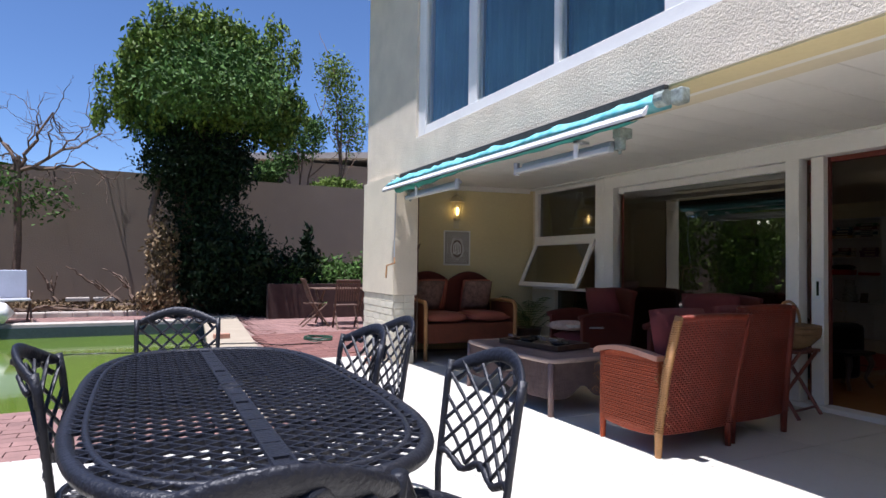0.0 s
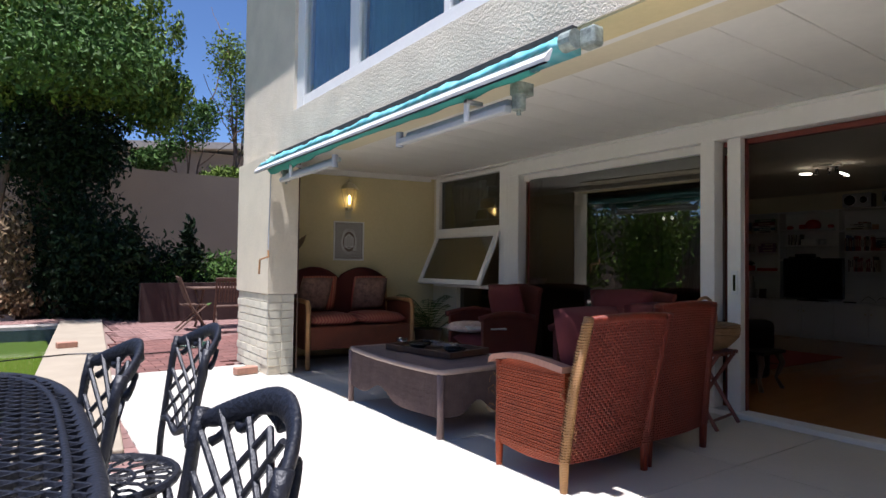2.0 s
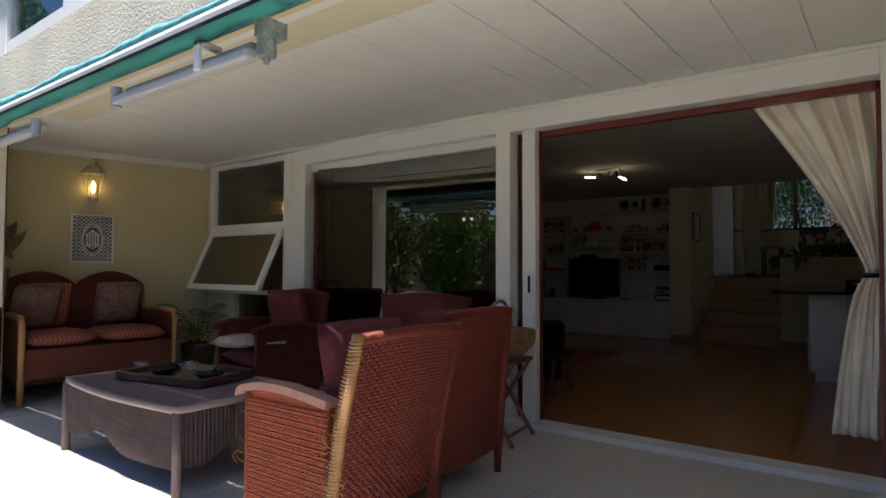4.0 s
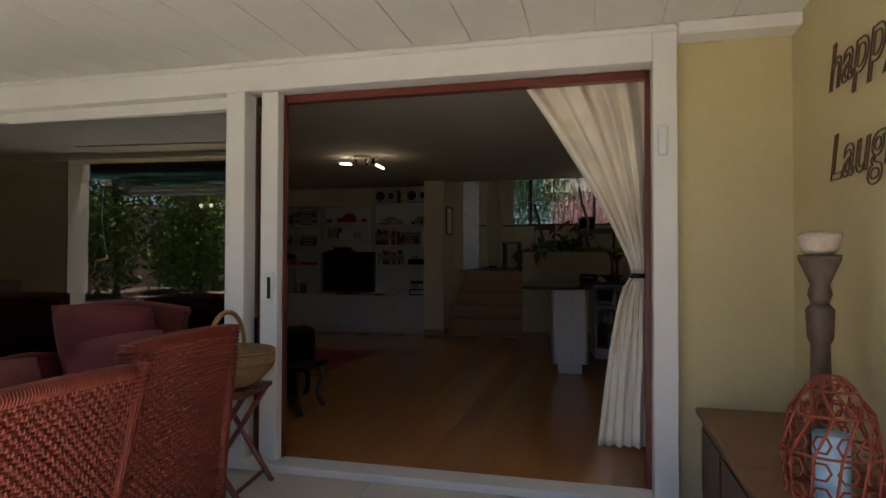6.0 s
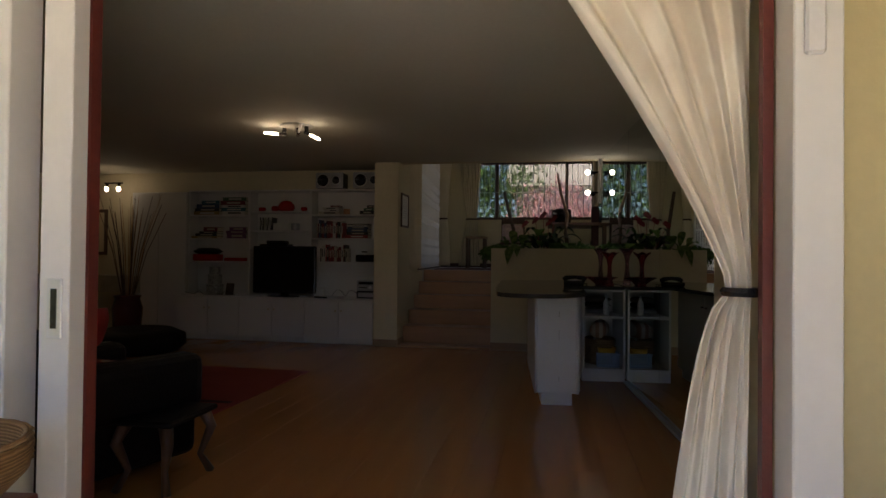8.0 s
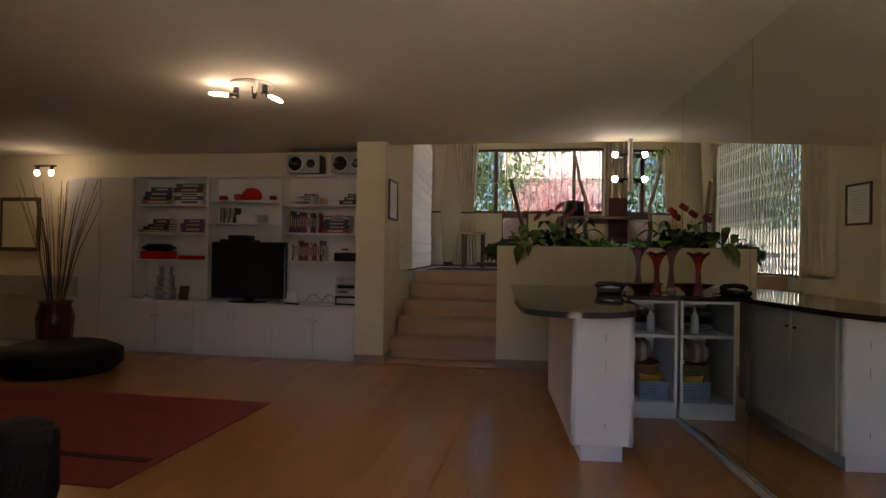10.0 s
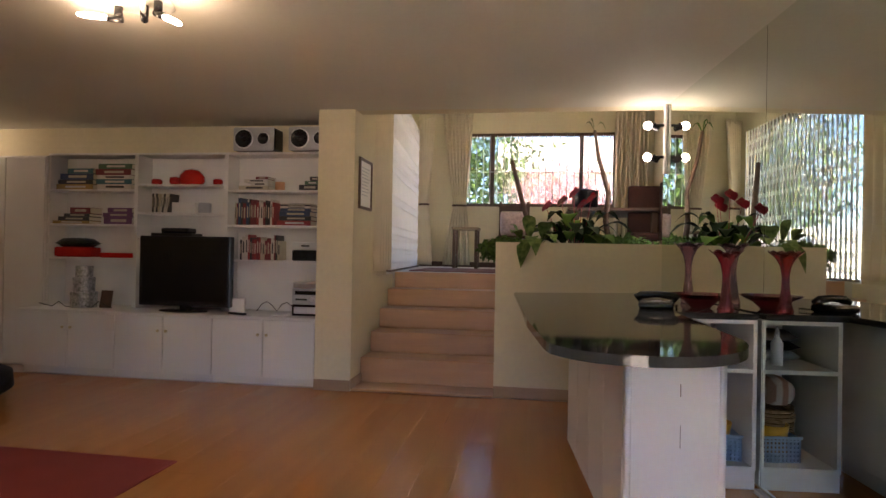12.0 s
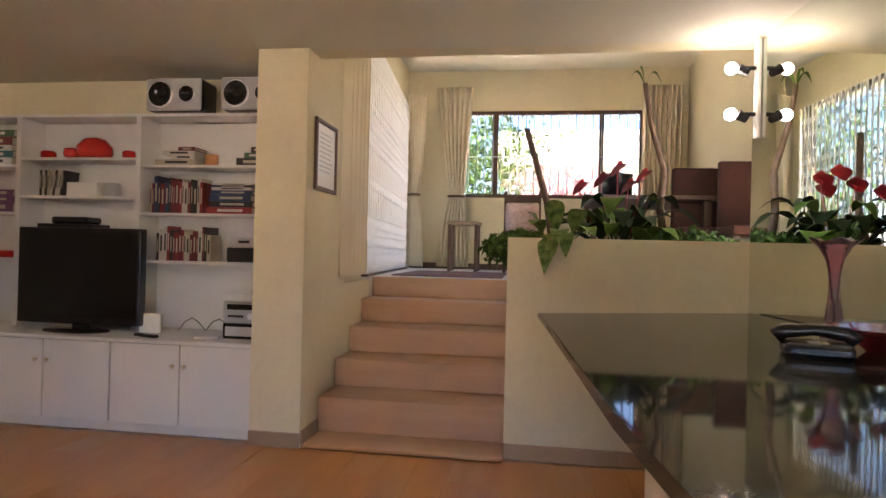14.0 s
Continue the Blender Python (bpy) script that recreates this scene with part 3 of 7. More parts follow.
def patio_table(x, y):
    c = thing("patio_table", x, y, 0, 0, "oval black cast aluminium table with openwork top, on the terrace", "table")
    hx, hy = 0.47, 1.03
    bm = bmesh.new()
    tube(bm, [(px, py, 0.69) for px, py in oval(hx, hy)], 0.021, 8, True)
    tube(bm, [(px, py, 0.703) for px, py in oval(hx - 0.045, hy - 0.045)], 0.010, 6, True)
    part("rim", bm, M_iron, c, smooth=True)
    bm = bmesh.new()
    e, k = 3.2, 0
    xs = [sg * (0.053 + 0.0385 * i) for sg in (-1, 1) for i in range(11)]
    for i, xc in enumerate(xs):
        reach = hy * max(0.0, 1 - (abs(xc) / (hx - 0.02)) ** e) ** (1 / e)
        if reach < 0.2:
            continue
        n = int(2 * reach / 0.0085)
        ph = math.pi * (i % 2)
        prev = None
        for j in range(n + 1):
            yy = -reach + 2 * reach * j / n
            w = 2 * math.pi * yy / 0.058 + ph
            q = xc + 0.0165 * math.sin(w) + 0.004 * math.sin(2 * w)
            sl = math.cos(w)
            h = 0.0118 * (1 - 0.2 * abs(sl))
            ring = [bm.verts.new(p) for p in ((q - h, yy - 0.003 * sl, 0.700), (q - h * 0.5, yy, 0.7085), (q + h * 0.5, yy, 0.7085), (q + h, yy + 0.003 * sl, 0.700))]
            if prev:
                for m in range(3):
                    bm.faces.new((prev[m], prev[m + 1], ring[m + 1], ring[m]))
            prev = ring
    part("openwork_top", bm, M_iron, c)
    bm = bmesh.new()
    for sx in (-1, 1):
        tube(bm, [(sx * 0.024, -hy + 0.03, 0.703), (sx * 0.024, hy - 0.03, 0.703)], 0.007, 6)
    box(bm, -0.022, 0.022, -0.99, 0.99, 0.696, 0.702)
    yy = -0.98
    while yy < 0.98:
        L = 0.114 if int((yy + 1) / 0.12) % 5 else 0.085
        box(bm, -0.022, 0.022, yy, yy + L, 0.700, 0.7085)
        yy += 0.12
    tube(bm, [(0.038 * math.cos(t), 0.038 * math.sin(t), 0.706) for t in [2 * math.pi * k / 20 for k in range(20)]], 0.008, 6, True)
    part("centre_spine", bm, M_iron, c)
    bm = bmesh.new()
    for yy in (-0.6, -0.2, 0.2, 0.6):
        box(bm, -0.44, 0.44, yy - 0.012, yy + 0.012, 0.67, 0.699)
    tube(bm, [(px, py, 0.672) for px, py in oval(0.36, 0.85)], 0.011, 6, True)
    part("under_frame", bm, M_iron, c)
    for sx in (-1, 1):
        for sy in (-1, 1):
            bm = bmesh.new()
            tube(bm, [(sx * 0.3, sy * 0.72, 0.68), (sx * 0.36, sy * 0.8, 0.5), (sx * 0.3, sy * 0.74, 0.25), (sx * 0.36, sy * 0.84, 0.0)], [0.028, 0.022, 0.019, 0.026], 8)
            part("leg", bm, M_iron, c, smooth=True)


patio_table(0.95, 2.18)
seat0 = cast_chair(1.32, 1.465, 91)
for cx, cy, a in ((1.22, 2.27, 94), (1.50, 2.62, 91), (0.84, 3.2, 180), (0.66, 2.05, -92), (0.80, 1.00, 1), (0.60, 1.26, -92)):
    copy_thing(seat0, pose(cx, cy, 0, 0, 0, a))

# red clay block, hose, extension cord
solid("loose_brick", bx(-0.11, 0.11, -0.05, 0.05, 0, 0.07, 0.006), M_brick, 3.12, 6.6, 0, 8, "single red clay brick lying by the pillar foot", "brick")
solid("loose_brick", bx(-0.11, 0.11, -0.05, 0.05, 0, 0.07, 0.006), M_brick, 1.72, 9.2, 0.045, 10, "single red clay brick on the pool's pale edge", "brick")
M_hose = mat("green_hose_rubber", (0.02, 0.07, 0.04), 0.4)
bm = bmesh.new()
tube(bm, [(2.9 + (0.2 + 0.02 * math.sin(k)) * math.cos(k / 5), 9.0 + (0.26 + 0.03 * math.sin(k * 0.7)) * math.sin(k / 5), 0.015 + 0.0006 * k) for k in range(95)], 0.011, 5)
solid("hose_coil", bm, M_hose, 0.2, 0, -0.03, 0, "dark green garden hose coiled on the red paving", "hose")
bm = bmesh.new()
tube(bm, [(-0.4 + 0.35 * k, 8.25 + 0.12 * math.sin(k * 1.3) + 0.02 * k, 0.056 if k > 3 else 0.02) for k in range(8)] + [(2.4 + 0.3 * k, 8.4 + 0.06 * math.sin(k), 0.012) for k in range(3)], 0.008, 5)
solid("cable", bm, M_black, 0.0, 0, 0.0, 0, "thin black cable trailing over the pool edge and paving", "cable")

# awning
M_darkmetal = mat("mottled_dark_metal", (0.05, 0.045, 0.04), 0.7, metal=0.2, var=0.4, scale=20)
M_verdi = mat("corroded_metal", (0.3, 0.34, 0.3), 0.6, metal=0.3, var=0.45, scale=25, bump=0.4)
aw = thing("awning", 3.24, 4.3, 2.06, 0, "folded turquoise canvas awning with white bar, on the house wall", "awning")
bm = bmesh.new()
rg = np.random.default_rng(5)
rows = 150
ring = []
for i in range(rows + 1):
    yy = -1.92 + 3.95 * i / rows
    rough = 0.0015 + 0.010 * min(1.0, max(0, i - 70) / 50)
    k = 0.013 * math.sin(i * 0.21) + 0.009 * math.sin(i * 0.57 + 1) + rough * rg.normal()
    q = 0.010 * math.sin(i * 0.16 + 2) + rough * rg.normal()
    ring.append([bm.verts.new((px, yy, pz)) for px, pz in ((0.088, 0.06), (0.03, 0.075 + q * 0.5), (-0.02, 0.058 + k), (-0.06, 0.035 - q), (-0.11, 0.012 + k * 0.6), (-0.125, -0.02), (-0.07, -0.015 + q), (0.0, -0.005 + k), (0.088, 0.0))])
for a, b in zip(ring, ring[1:]):
    for q in range(9):
        bm.faces.new((a[q], a[(q + 1) % 9], b[(q + 1) % 9], b[q]))
bm.faces.new(ring[0]); bm.faces.new(ring[-1])
part("canvas_roll", bm, M_awn, aw, smooth=True)
# Underside of the same canvas; its shade is put into a darker green.
M_awnunder = mat("green_canvas_shade_in_colour", (0.03, 0.22, 0.19), 0.8, var=0.25, bscale=120)
part("hanging_canvas", sheet(bmesh.new(), lambda u, v: Vector((-0.10 + 0.10 * v + 0.008 * math.sin(u * 60), -1.75 + 3.6 * u, -0.045 - (0.05 + 0.02 * math.sin(u * 9) + 0.006 * math.sin(u * 53)) * math.sin(v * math.pi) * (0.4 + 0.6 * u))), 120, 6, 0.003), M_awnunder, aw, "slack canvas fold below the bar, its shade coloured in", smooth=True)
bm = bmesh.new()
sect = ((-0.150, -0.062), (-0.108, -0.012), (-0.100, -0.016), (-0.120, -0.070), (-0.145, -0.078))
ends = [[bm.verts.new((px, yy, pz)) for px, pz in sect] for yy in (-1.93, 2.07)]
for q in range(5):
    bm.faces.new((ends[0][q], ends[0][(q + 1) % 5], ends[1][(q + 1) % 5], ends[1][q]))
bm.faces.new(ends[0]); bm.faces.new(ends[1][::-1])
part("front_bar", bm, M_whitemetal, aw)
# Added strip: blocks sun that would slip between the roll and the wall.
part("sun_gap_plate", bx(0.05, 0.088, -1.9, 2.03, 0.02, 0.139, 0.004), M_darkmetal, aw, "dark plate added to close the sun gap at the wall")
part("gasket", bx(-0.147, -0.13, -1.93, 2.06, -0.082, -0.079), M_black, aw, "thin dark seal under the bar")
bm = bmesh.new()
tube(bm, [(-0.02, -1.99, 0.03), (-0.02, -1.92, 0.03)], 0.045, 14)
part("end_cap", bm, M_verdi, aw)
part("end_bracket", bx(0.0, 0.07, -2.07, -1.98, -0.01, 0.08, 0.015, 2), M_verdi, aw, "corroded bracket")
part("end_bracket", bx(-0.05, 0.06, 2.035, 2.06, -0.03, 0.07, 0.01), M_verdi, aw)


M_armgrey = mat("grey_painted_tube", (0.42, 0.43, 0.43), 0.4, var=0.1)


def arm(y0, y1):
    s = math.copysign(1, y1 - y0)
    L = abs(y1 - y0)
    part("folding_arm", bx(-0.055, -0.005, min(y0, y1), max(y0, y1), -0.205, -0.165, 0.010, 2), M_armgrey, aw)
    part("folding_arm", bx(-0.012, 0.04, min(y0, y1) + 0.03, max(y0, y1) - 0.04, -0.165, -0.125, 0.012, 2), M_armgrey, aw)
    bm = bmesh.new()
    tube(bm, [(0.02, y0 - 0.02 * s, -0.19), (0.02, y0 - 0.02 * s, -0.06)], 0.035, 12)
    box(bm, -0.02, 0.08, min(y0, y0 - 0.06 * s), max(y0, y0 - 0.06 * s), -0.12, -0.06)
    part("shoulder_joint", bm, M_verdi, aw, "corroded green joint")
    part("bolt", tube(bmesh.new(), [(0.02, y0 - 0.02 * s, -0.215), (0.02, y0 - 0.02 * s, -0.19)], 0.012, 6), M_verdi, aw)
    part("elbow_joint", tube(bmesh.new(), [(-0.03, y1, -0.215), (-0.03, y1, -0.12)], 0.024, 10), M_grey, aw)
    q = y0 + (y1 - y0) * 0.28
    part("clip", boxes((-0.075, -0.058, q - 0.018, q + 0.018, -0.20, -0.085), (-0.075, 0.03, q - 0.018, q + 0.018, -0.105, -0.085), bev=0.003), M_whitemetal, aw)


arm(-1.56, -0.52)
arm(1.62, 0.45)
cr = thing("awning_crank", 3.2, 5.8, 0, 0, "grey metal crank rod hanging from the awning, with a bent handle", "crank handle")
bm = bmesh.new()
tube(bm, [(0.02, 0.45, 2.0), (0.02, 0.47, 1.6), (0.0, 0.43, 1.22)], 0.006, 6)
part("rod", bm, M_grey, cr)
bm = bmesh.new()
tube(bm, [(0.0, 0.43, 1.23), (0.0, 0.41, 1.17), (-0.03, 0.58, 1.14), (-0.03, 0.6, 1.0)], 0.01, 6)
part("handle", bm, M_cane, cr)

# upper windows
def upper_window():
    w = thing("window_upper", XF + 0.05, 3.6, 2.55, 0, "wide white-framed upstairs window with blue-green curtains behind its panes", "window")
    tagged(w, kind="structure")
    bm = boxes((-0.02, 0.06, -2.6, 2.19, 0.0, 0.11), (-0.02, 0.06, 2.2, 2.38, 0, 1.65), (-0.02, 0.06, -2.6, 2.3, 1.6, 1.65), bev=0.004)
    for yy, hw_ in ((1.17, 0.075), (-0.10, 0.03), (-1.20, 0.07)):
        box(bm, -0.015, 0.055, yy - hw_, yy + hw_, 0.11, 1.6)
    part("window_frame", bm, M_white, w)
    M_teal = mat("teal_curtain", (0.055, 0.15, 0.19), 0.85, var=0.45, scale=1.5, bscale=120)
    for a, b in ((2.2, 1.245), (1.095, -0.07), (-0.13, -1.13), (-1.27, -2.6)):
        part("pane", bx(0.01, 0.015, b, a, 0.11, 1.6), M_pane, w)
        part("curtain", sheet(bmesh.new(), lambda u, v, a=a, b=b: Vector((0.07 + 0.02 * math.sin(u * 30 * (a - b) + 1.5 * v) + 0.012 * math.sin(u * 71 * (a - b)), a + (b - a) * u, 0.0 + 1.7 * v)), 60, 3), M_teal, w, smooth=True)
    return w


upper_window()
fabric("window_sill", bx(XF + 0.004, XF + 0.2, 1.0, 5.97, 2.551, 2.556), M_white)
fabric("room_behind_window", boxes((XF + 0.6, XF + 0.65, 0.9, 6.0, 2.3, 4.3), (XF + 0.22, XF + 0.6, 0.9, 6.0, 2.25, 2.3), (XF + 0.22, XF + 0.6, 0.9, 6.0, 4.3, 4.35)), M_cream)
fabric("roof_eaves", boxes((2.95, 6.5, -3.5, 7.9, 5.05, 5.35)), M_white)
bm = bmesh.new()
tube(bm, [(2.965, -3.5, 5.1), (2.965, 7.9, 5.1)], 0.06, 10)
tube(bm, [(2.75, 7.6, 5.1), (2.95, 7.5, 4.95), (3.22, 7.28, 4.85), (3.22, 7.25, 4.6)], 0.04, 8)
fabric("gutter", bm, M_white)

# recess ceiling boards, cornice, frames
cbs = thing("ceiling_boarding", 0, 0, 0, 0)
tagged(cbs, kind="structure")
bm = bx(3.602, 5.72, 0.002, 0.299, 2.262, 2.272, 0.003)
b0 = part("board", bm, M_ceilboard, cbs)
b0.matrix_basis = pose(0, -0.275, 0)
for k in range(1, 26):
    o = b0.copy()
    scene.collection.objects.link(o)
    o.matrix_basis = pose(0, -0.275 + 0.302 * k, 0)
fabric("cornice", boxes((5.6, 5.75, -0.1, 0.86, 2.2, 2.262), (5.62, 5.69, 0.86, 7.08, 2.235, 2.262), bev=0.01), M_white)
fabric("cornice", slab(bmesh.new(), [(3.7, 7.44), (5.62, 7.06), (5.62, 7.11), (3.7, 7.49)], 2.2, 2.262), M_ceilboard)
fabric("sliding_track_red", boxes((5.79, 5.85, 0.98, 3.14, 2.06, 2.10), (5.79, 5.825, 0.97, 0.995, 0.04, 2.1)), M_redframe)
fabric("door_jamb", boxes((5.70, 5.765, 2.955, 3.06, 0.04, 2.1), bev=0.003), M_white)
fabric("door_jamb_dark", boxes((5.768, 5.81, 2.95, 3.02, 0.04, 2.1), (5.81, 5.85, 3.06, 3.14, 0.04, 2.0), (5.80, 5.84, 5.30, 5.40, 0.04, 2.05)), M_redframe)
fabric("glass_mullion", boxes((5.80, 5.84, 5.20, 5.25, 0.04, 2.1), (5.80, 5.84, 5.30, 5.34, 0.04, 2.1), (5.74, 5.80, 3.26, 5.2, 0.04, 0.12), (5.74, 5.80, 3.26, 5.4, 2.03, 2.1), bev=0.003), M_white)
pn = fabric("window_pane", bx(-0.003, 0.003, -1.02, 1.02, 0.12, 2.04, 0, 1, pose(5.77, 4.27, 0, 0, 0, 2.4)), M_paned)
dh = thing("door_handle", 5.695, 3.0, 1.0, 0, "recessed brushed metal pull on the white sliding door edge", "handle")
part("plate", bx(-0.004, 0.004, -0.025, 0.025, -0.09, 0.09, 0.002), M_alu, dh)
part("recess", bx(-0.006, 0.002, -0.01, 0.01, -0.06, 0.06), M_black, dh)
dh.parent = bpy.data.objects["door_jamb"]
dh["kind"] = "structure"
dh2 = thing("door_latch", 5.66, 0.92, 1.72, 0, "white metal latch on the door post", "latch")
part("latch_body", bx(-0.02, 0.0, -0.015, 0.03, -0.07, 0.07, 0.006), M_whitemetal, dh2)

# awning window beside the sliding door
fabric("window_frame_fixed", boxes((5.66, 5.76, 6.93, 7.0, 0.86, 2.24), (5.66, 5.76, 5.62, 5.72, 0.86, 2.24), (5.66, 5.76, 5.72, 6.93, 2.18, 2.24), (5.66, 5.76, 5.72, 6.93, 1.50, 1.57), (5.64, 5.76, 5.6, 7.0, 0.84, 0.88), (5.66, 5.76, 5.56, 5.62, 0, 2.24), bev=0.003), M_white)
fabric("window_pane", bx(5.71, 5.715, 5.72, 6.93, 1.57, 2.18), M_panew)
fabric("wall_under_window", boxes((5.68, 5.9, 6.55, 7.07, 0, 0.84), (5.68, 5.9, 7.0, 7.07, 0.84, 2.27)), M_cream)
fabric("panel_under_window", bx(5.74, 5.8, 5.62, 6.55, 0.0, 0.84), M_paned)
ws = thing("window_top_hung", 5.66, 6.325, 1.50, 0, "white top-hung window pushed half open", "window")
tagged(ws, kind="structure")
ws.matrix_world = pose(5.66, 6.325, 1.50, 0, 25, 0)
part("sash_frame", boxes((-0.02, 0.02, -0.62, -0.56, -0.68, 0), (-0.02, 0.02, 0.56, 0.62, -0.68, 0), (-0.02, 0.02, -0.56, 0.56, -0.68, -0.62), (-0.02, 0.02, -0.56, 0.56, -0.06, 0), bev=0.003), M_white, ws)
part("pane", bx(-0.003, 0.003, -0.56, 0.56, -0.62, -0.06), M_paned, ws)
fabric("burglar_bars", boxes(*[(5.80, 5.812, 5.66, 6.42 - 0.1 * k, 1.66 + 0.13 * k, 1.674 + 0.13 * k) for k in range(4)], *[(5.80, 5.812, yy, yy + 0.014, 1.674 + 0.13 * k, 1.79 + 0.13 * k) for k in range(4) for yy in ((5.95, 6.25) if k % 2 else (5.8, 6.1))]), M_whitemetal)
nc = thing("net_curtain", 5.86, 6.55, 0, 0, "thin pale net curtain drawn aside behind the small window", "curtain")
part("cloth", sheet(bmesh.new(), lambda u, v: Vector((0.012 * math.sin(u * 55 + 3 * v) + 0.006 * math.sin(u * 23), (u - 0.5) * (0.72 - 0.35 * v) + 0.1 * v, 2.16 - 0.56 * v)), 90, 8, 0.002), mat("grey_net_cloth", (0.3, 0.29, 0.27), 0.9, var=0.25, scale=8), nc, smooth=True)

# painted brick on the pillar's lower half: pieces
pil = thing("pillar_brickwork", 3.28, 6.42, 0, 0)
tagged(pil, kind="structure")
fm = bx(0, 0.008, 0, 0.215, 0, 0.072, 0.003)
M_pbrick = per_piece(mat("cream_painted_brick", (0.64, 0.6, 0.47), 0.8, var=0.1, scale=10, bump=0.5), 0.93, 1.05)
first = part("brick", fm, M_pbrick, pil)
first.matrix_world = pose(-0.007, 0.0, 0.004)
s2 = part("brick", bx(0, 0.125, -0.008, 0, 0, 0.072, 0.003), M_pbrick, pil)
s2.matrix_world = pose(0.0, 0.001, 0.004)


def copy_piece(src, parent, m, sx=1.0, sy=1.0):
    o = src.copy()
    scene.collection.objects.link(o)
    o.parent = parent
    o.matrix_basis = m @ Matrix.Diagonal((sx, sy, 1, 1))
    return o


for k in range(10):
    off = 0.11 * (k % 2)
    for j in range(5):
        y0 = j * 0.222 - off
        y1 = min(1.03, y0 + 0.215)
        y0 = max(0.0, y0)
        if y1 - y0 > 0.04 and (k or j):
            copy_piece(first, pil, pose(-0.007 - 0.002 * ((k * 7 + j * 3) % 3), y0, 0.004 + 0.0795 * k), 1, (y1 - y0) / 0.215)
    for j in range(2):
        if k or j:
            copy_piece(s2, pil, pose(0.004 + 0.13 * j, 0.001 - 0.001 * ((k + j) % 3), 0.004 + 0.0795 * k))
fabric("pillar_ledge", bx(3.262, 3.55, 6.402, 7.46, 0.795, 0.815, 0.004), M_coping)
bm = bmesh.new()
tube(bm, [(3.565, 6.395, 0.05), (3.565, 6.39, 1.1), (3.568, 6.395, 2.2)], 0.006, 6)
solid("cable", bm, M_darkwood, 0, 0, 0, 0, "thin dark cable running down the pillar's inner edge", "cable")


# --- wicker seats ---
def wicker_side(parent, x, y0, y1, zt, label=""):
    """An arm panel in the plane x with a bowed wooden arm rest; the front is y1."""
    n = 14
    def top(u):
        return zt - 0.02 + 0.035 * math.sin(min(1, u * 1.15) * math.pi * 0.55) - 0.035 * u ** 4
    bm = bmesh.new()
    ringa = []
    for k in range(n + 1):
        u = k / n
        yy = y0 + (y1 - y0) * u
        ringa.append([bm.verts.new((x - 0.018, yy, 0.13 - 0.02 * math.sin(u * math.pi))), bm.verts.new((x - 0.018, yy, top(u))), bm.verts.new((x + 0.018, yy, top(u))), bm.verts.new((x + 0.018, yy, 0.13))])
    for a, b in zip(ringa, ringa[1:]):
        for q in range(4):
            bm.faces.new((a[q], b[q], b[(q + 1) % 4], a[(q + 1) % 4]))
    bm.faces.new(ringa[0]); bm.faces.new(ringa[-1])
    part("arm_panel", bm, M_wick_o, parent, label)
    bm = bmesh.new()
    ringa = []
    for k in range(n + 3):
        u = k / n
        yy = y0 + (y1 + 0.03 - y0) * min(u, 1.06)
        z = top(min(u, 1.0)) - (0.02 if k > n else 0)
        ringa.append([bm.verts.new((x - 0.04, yy, z)), bm.verts.new((x - 0.034, yy, z + 0.03)), bm.verts.new((x + 0.034, yy, z + 0.03)), bm.verts.new((x + 0.04, yy, z))])
    for a, b in zip(ringa, ringa[1:]):
        for q in range(4):
            bm.faces.new((a[q], b[q], b[(q + 1) % 4], a[(q + 1) % 4]))
    bm.faces.new(ringa[0]); bm.faces.new(ringa[-1])
    part("arm_rest", bm, M_armwood, parent, "worn pinkish wooden arm rest", smooth=False)


def frays(bm, x, y, z0, z1, n, rg, sgn=-1):
    for k in range(n):
        z = rg.uniform(z0, z1)
        a = rg.uniform(0, 6.28)
        tube(bm, [(x, y, z), (x + 0.03 * math.cos(a), y + 0.03 * math.sin(a), z + 0.015), (x + 0.045 * math.cos(a + 0.8), y + 0.045 * math.sin(a + 0.8), z - 0.005), (x + 0.03 * math.cos(a + 1.6), y + 0.03 * math.sin(a + 1.6), z - 0.03)], 0.0016, 3)


def weave(bm, x0, x1, z0, z1, y, dz, amp, pitch):
    """Rows of cane that pass over and under upright stakes, in the plane y."""
    rows = int((z1 - z0) / dz)
    n = max(4, int((x1 - x0) / (pitch / 2)))
    for r in range(rows):
        z = z0 + dz * r
        prev = None
        for k in range(n + 1):
            xx = x0 + (x1 - x0) * k / n
            yy = y + amp * (1 if (k + r) % 2 else -1)
            cur = [bm.verts.new((xx, yy - 0.001, z)), bm.verts.new((xx, yy - 0.004, z + dz * 0.45)), bm.verts.new((xx, yy - 0.001, z + dz * 0.9))]
            if prev:
                bm.faces.new((prev[0], cur[0], cur[1], prev[1]))
                bm.faces.new((prev[1], cur[1], cur[2], prev[2]))
            prev = cur


# Chair backs: shade under the roof is put into this darker wicker colour.
M_wick_b = two_tone(mat("glossy_orange_red_wicker_shaded", (0.20, 0.026, 0.009), 0.5, var=0.25, scale=8), (0.08, 0.012, 0.006), "wave", 38.0, 0.55, "X", 0.5, 0.004)


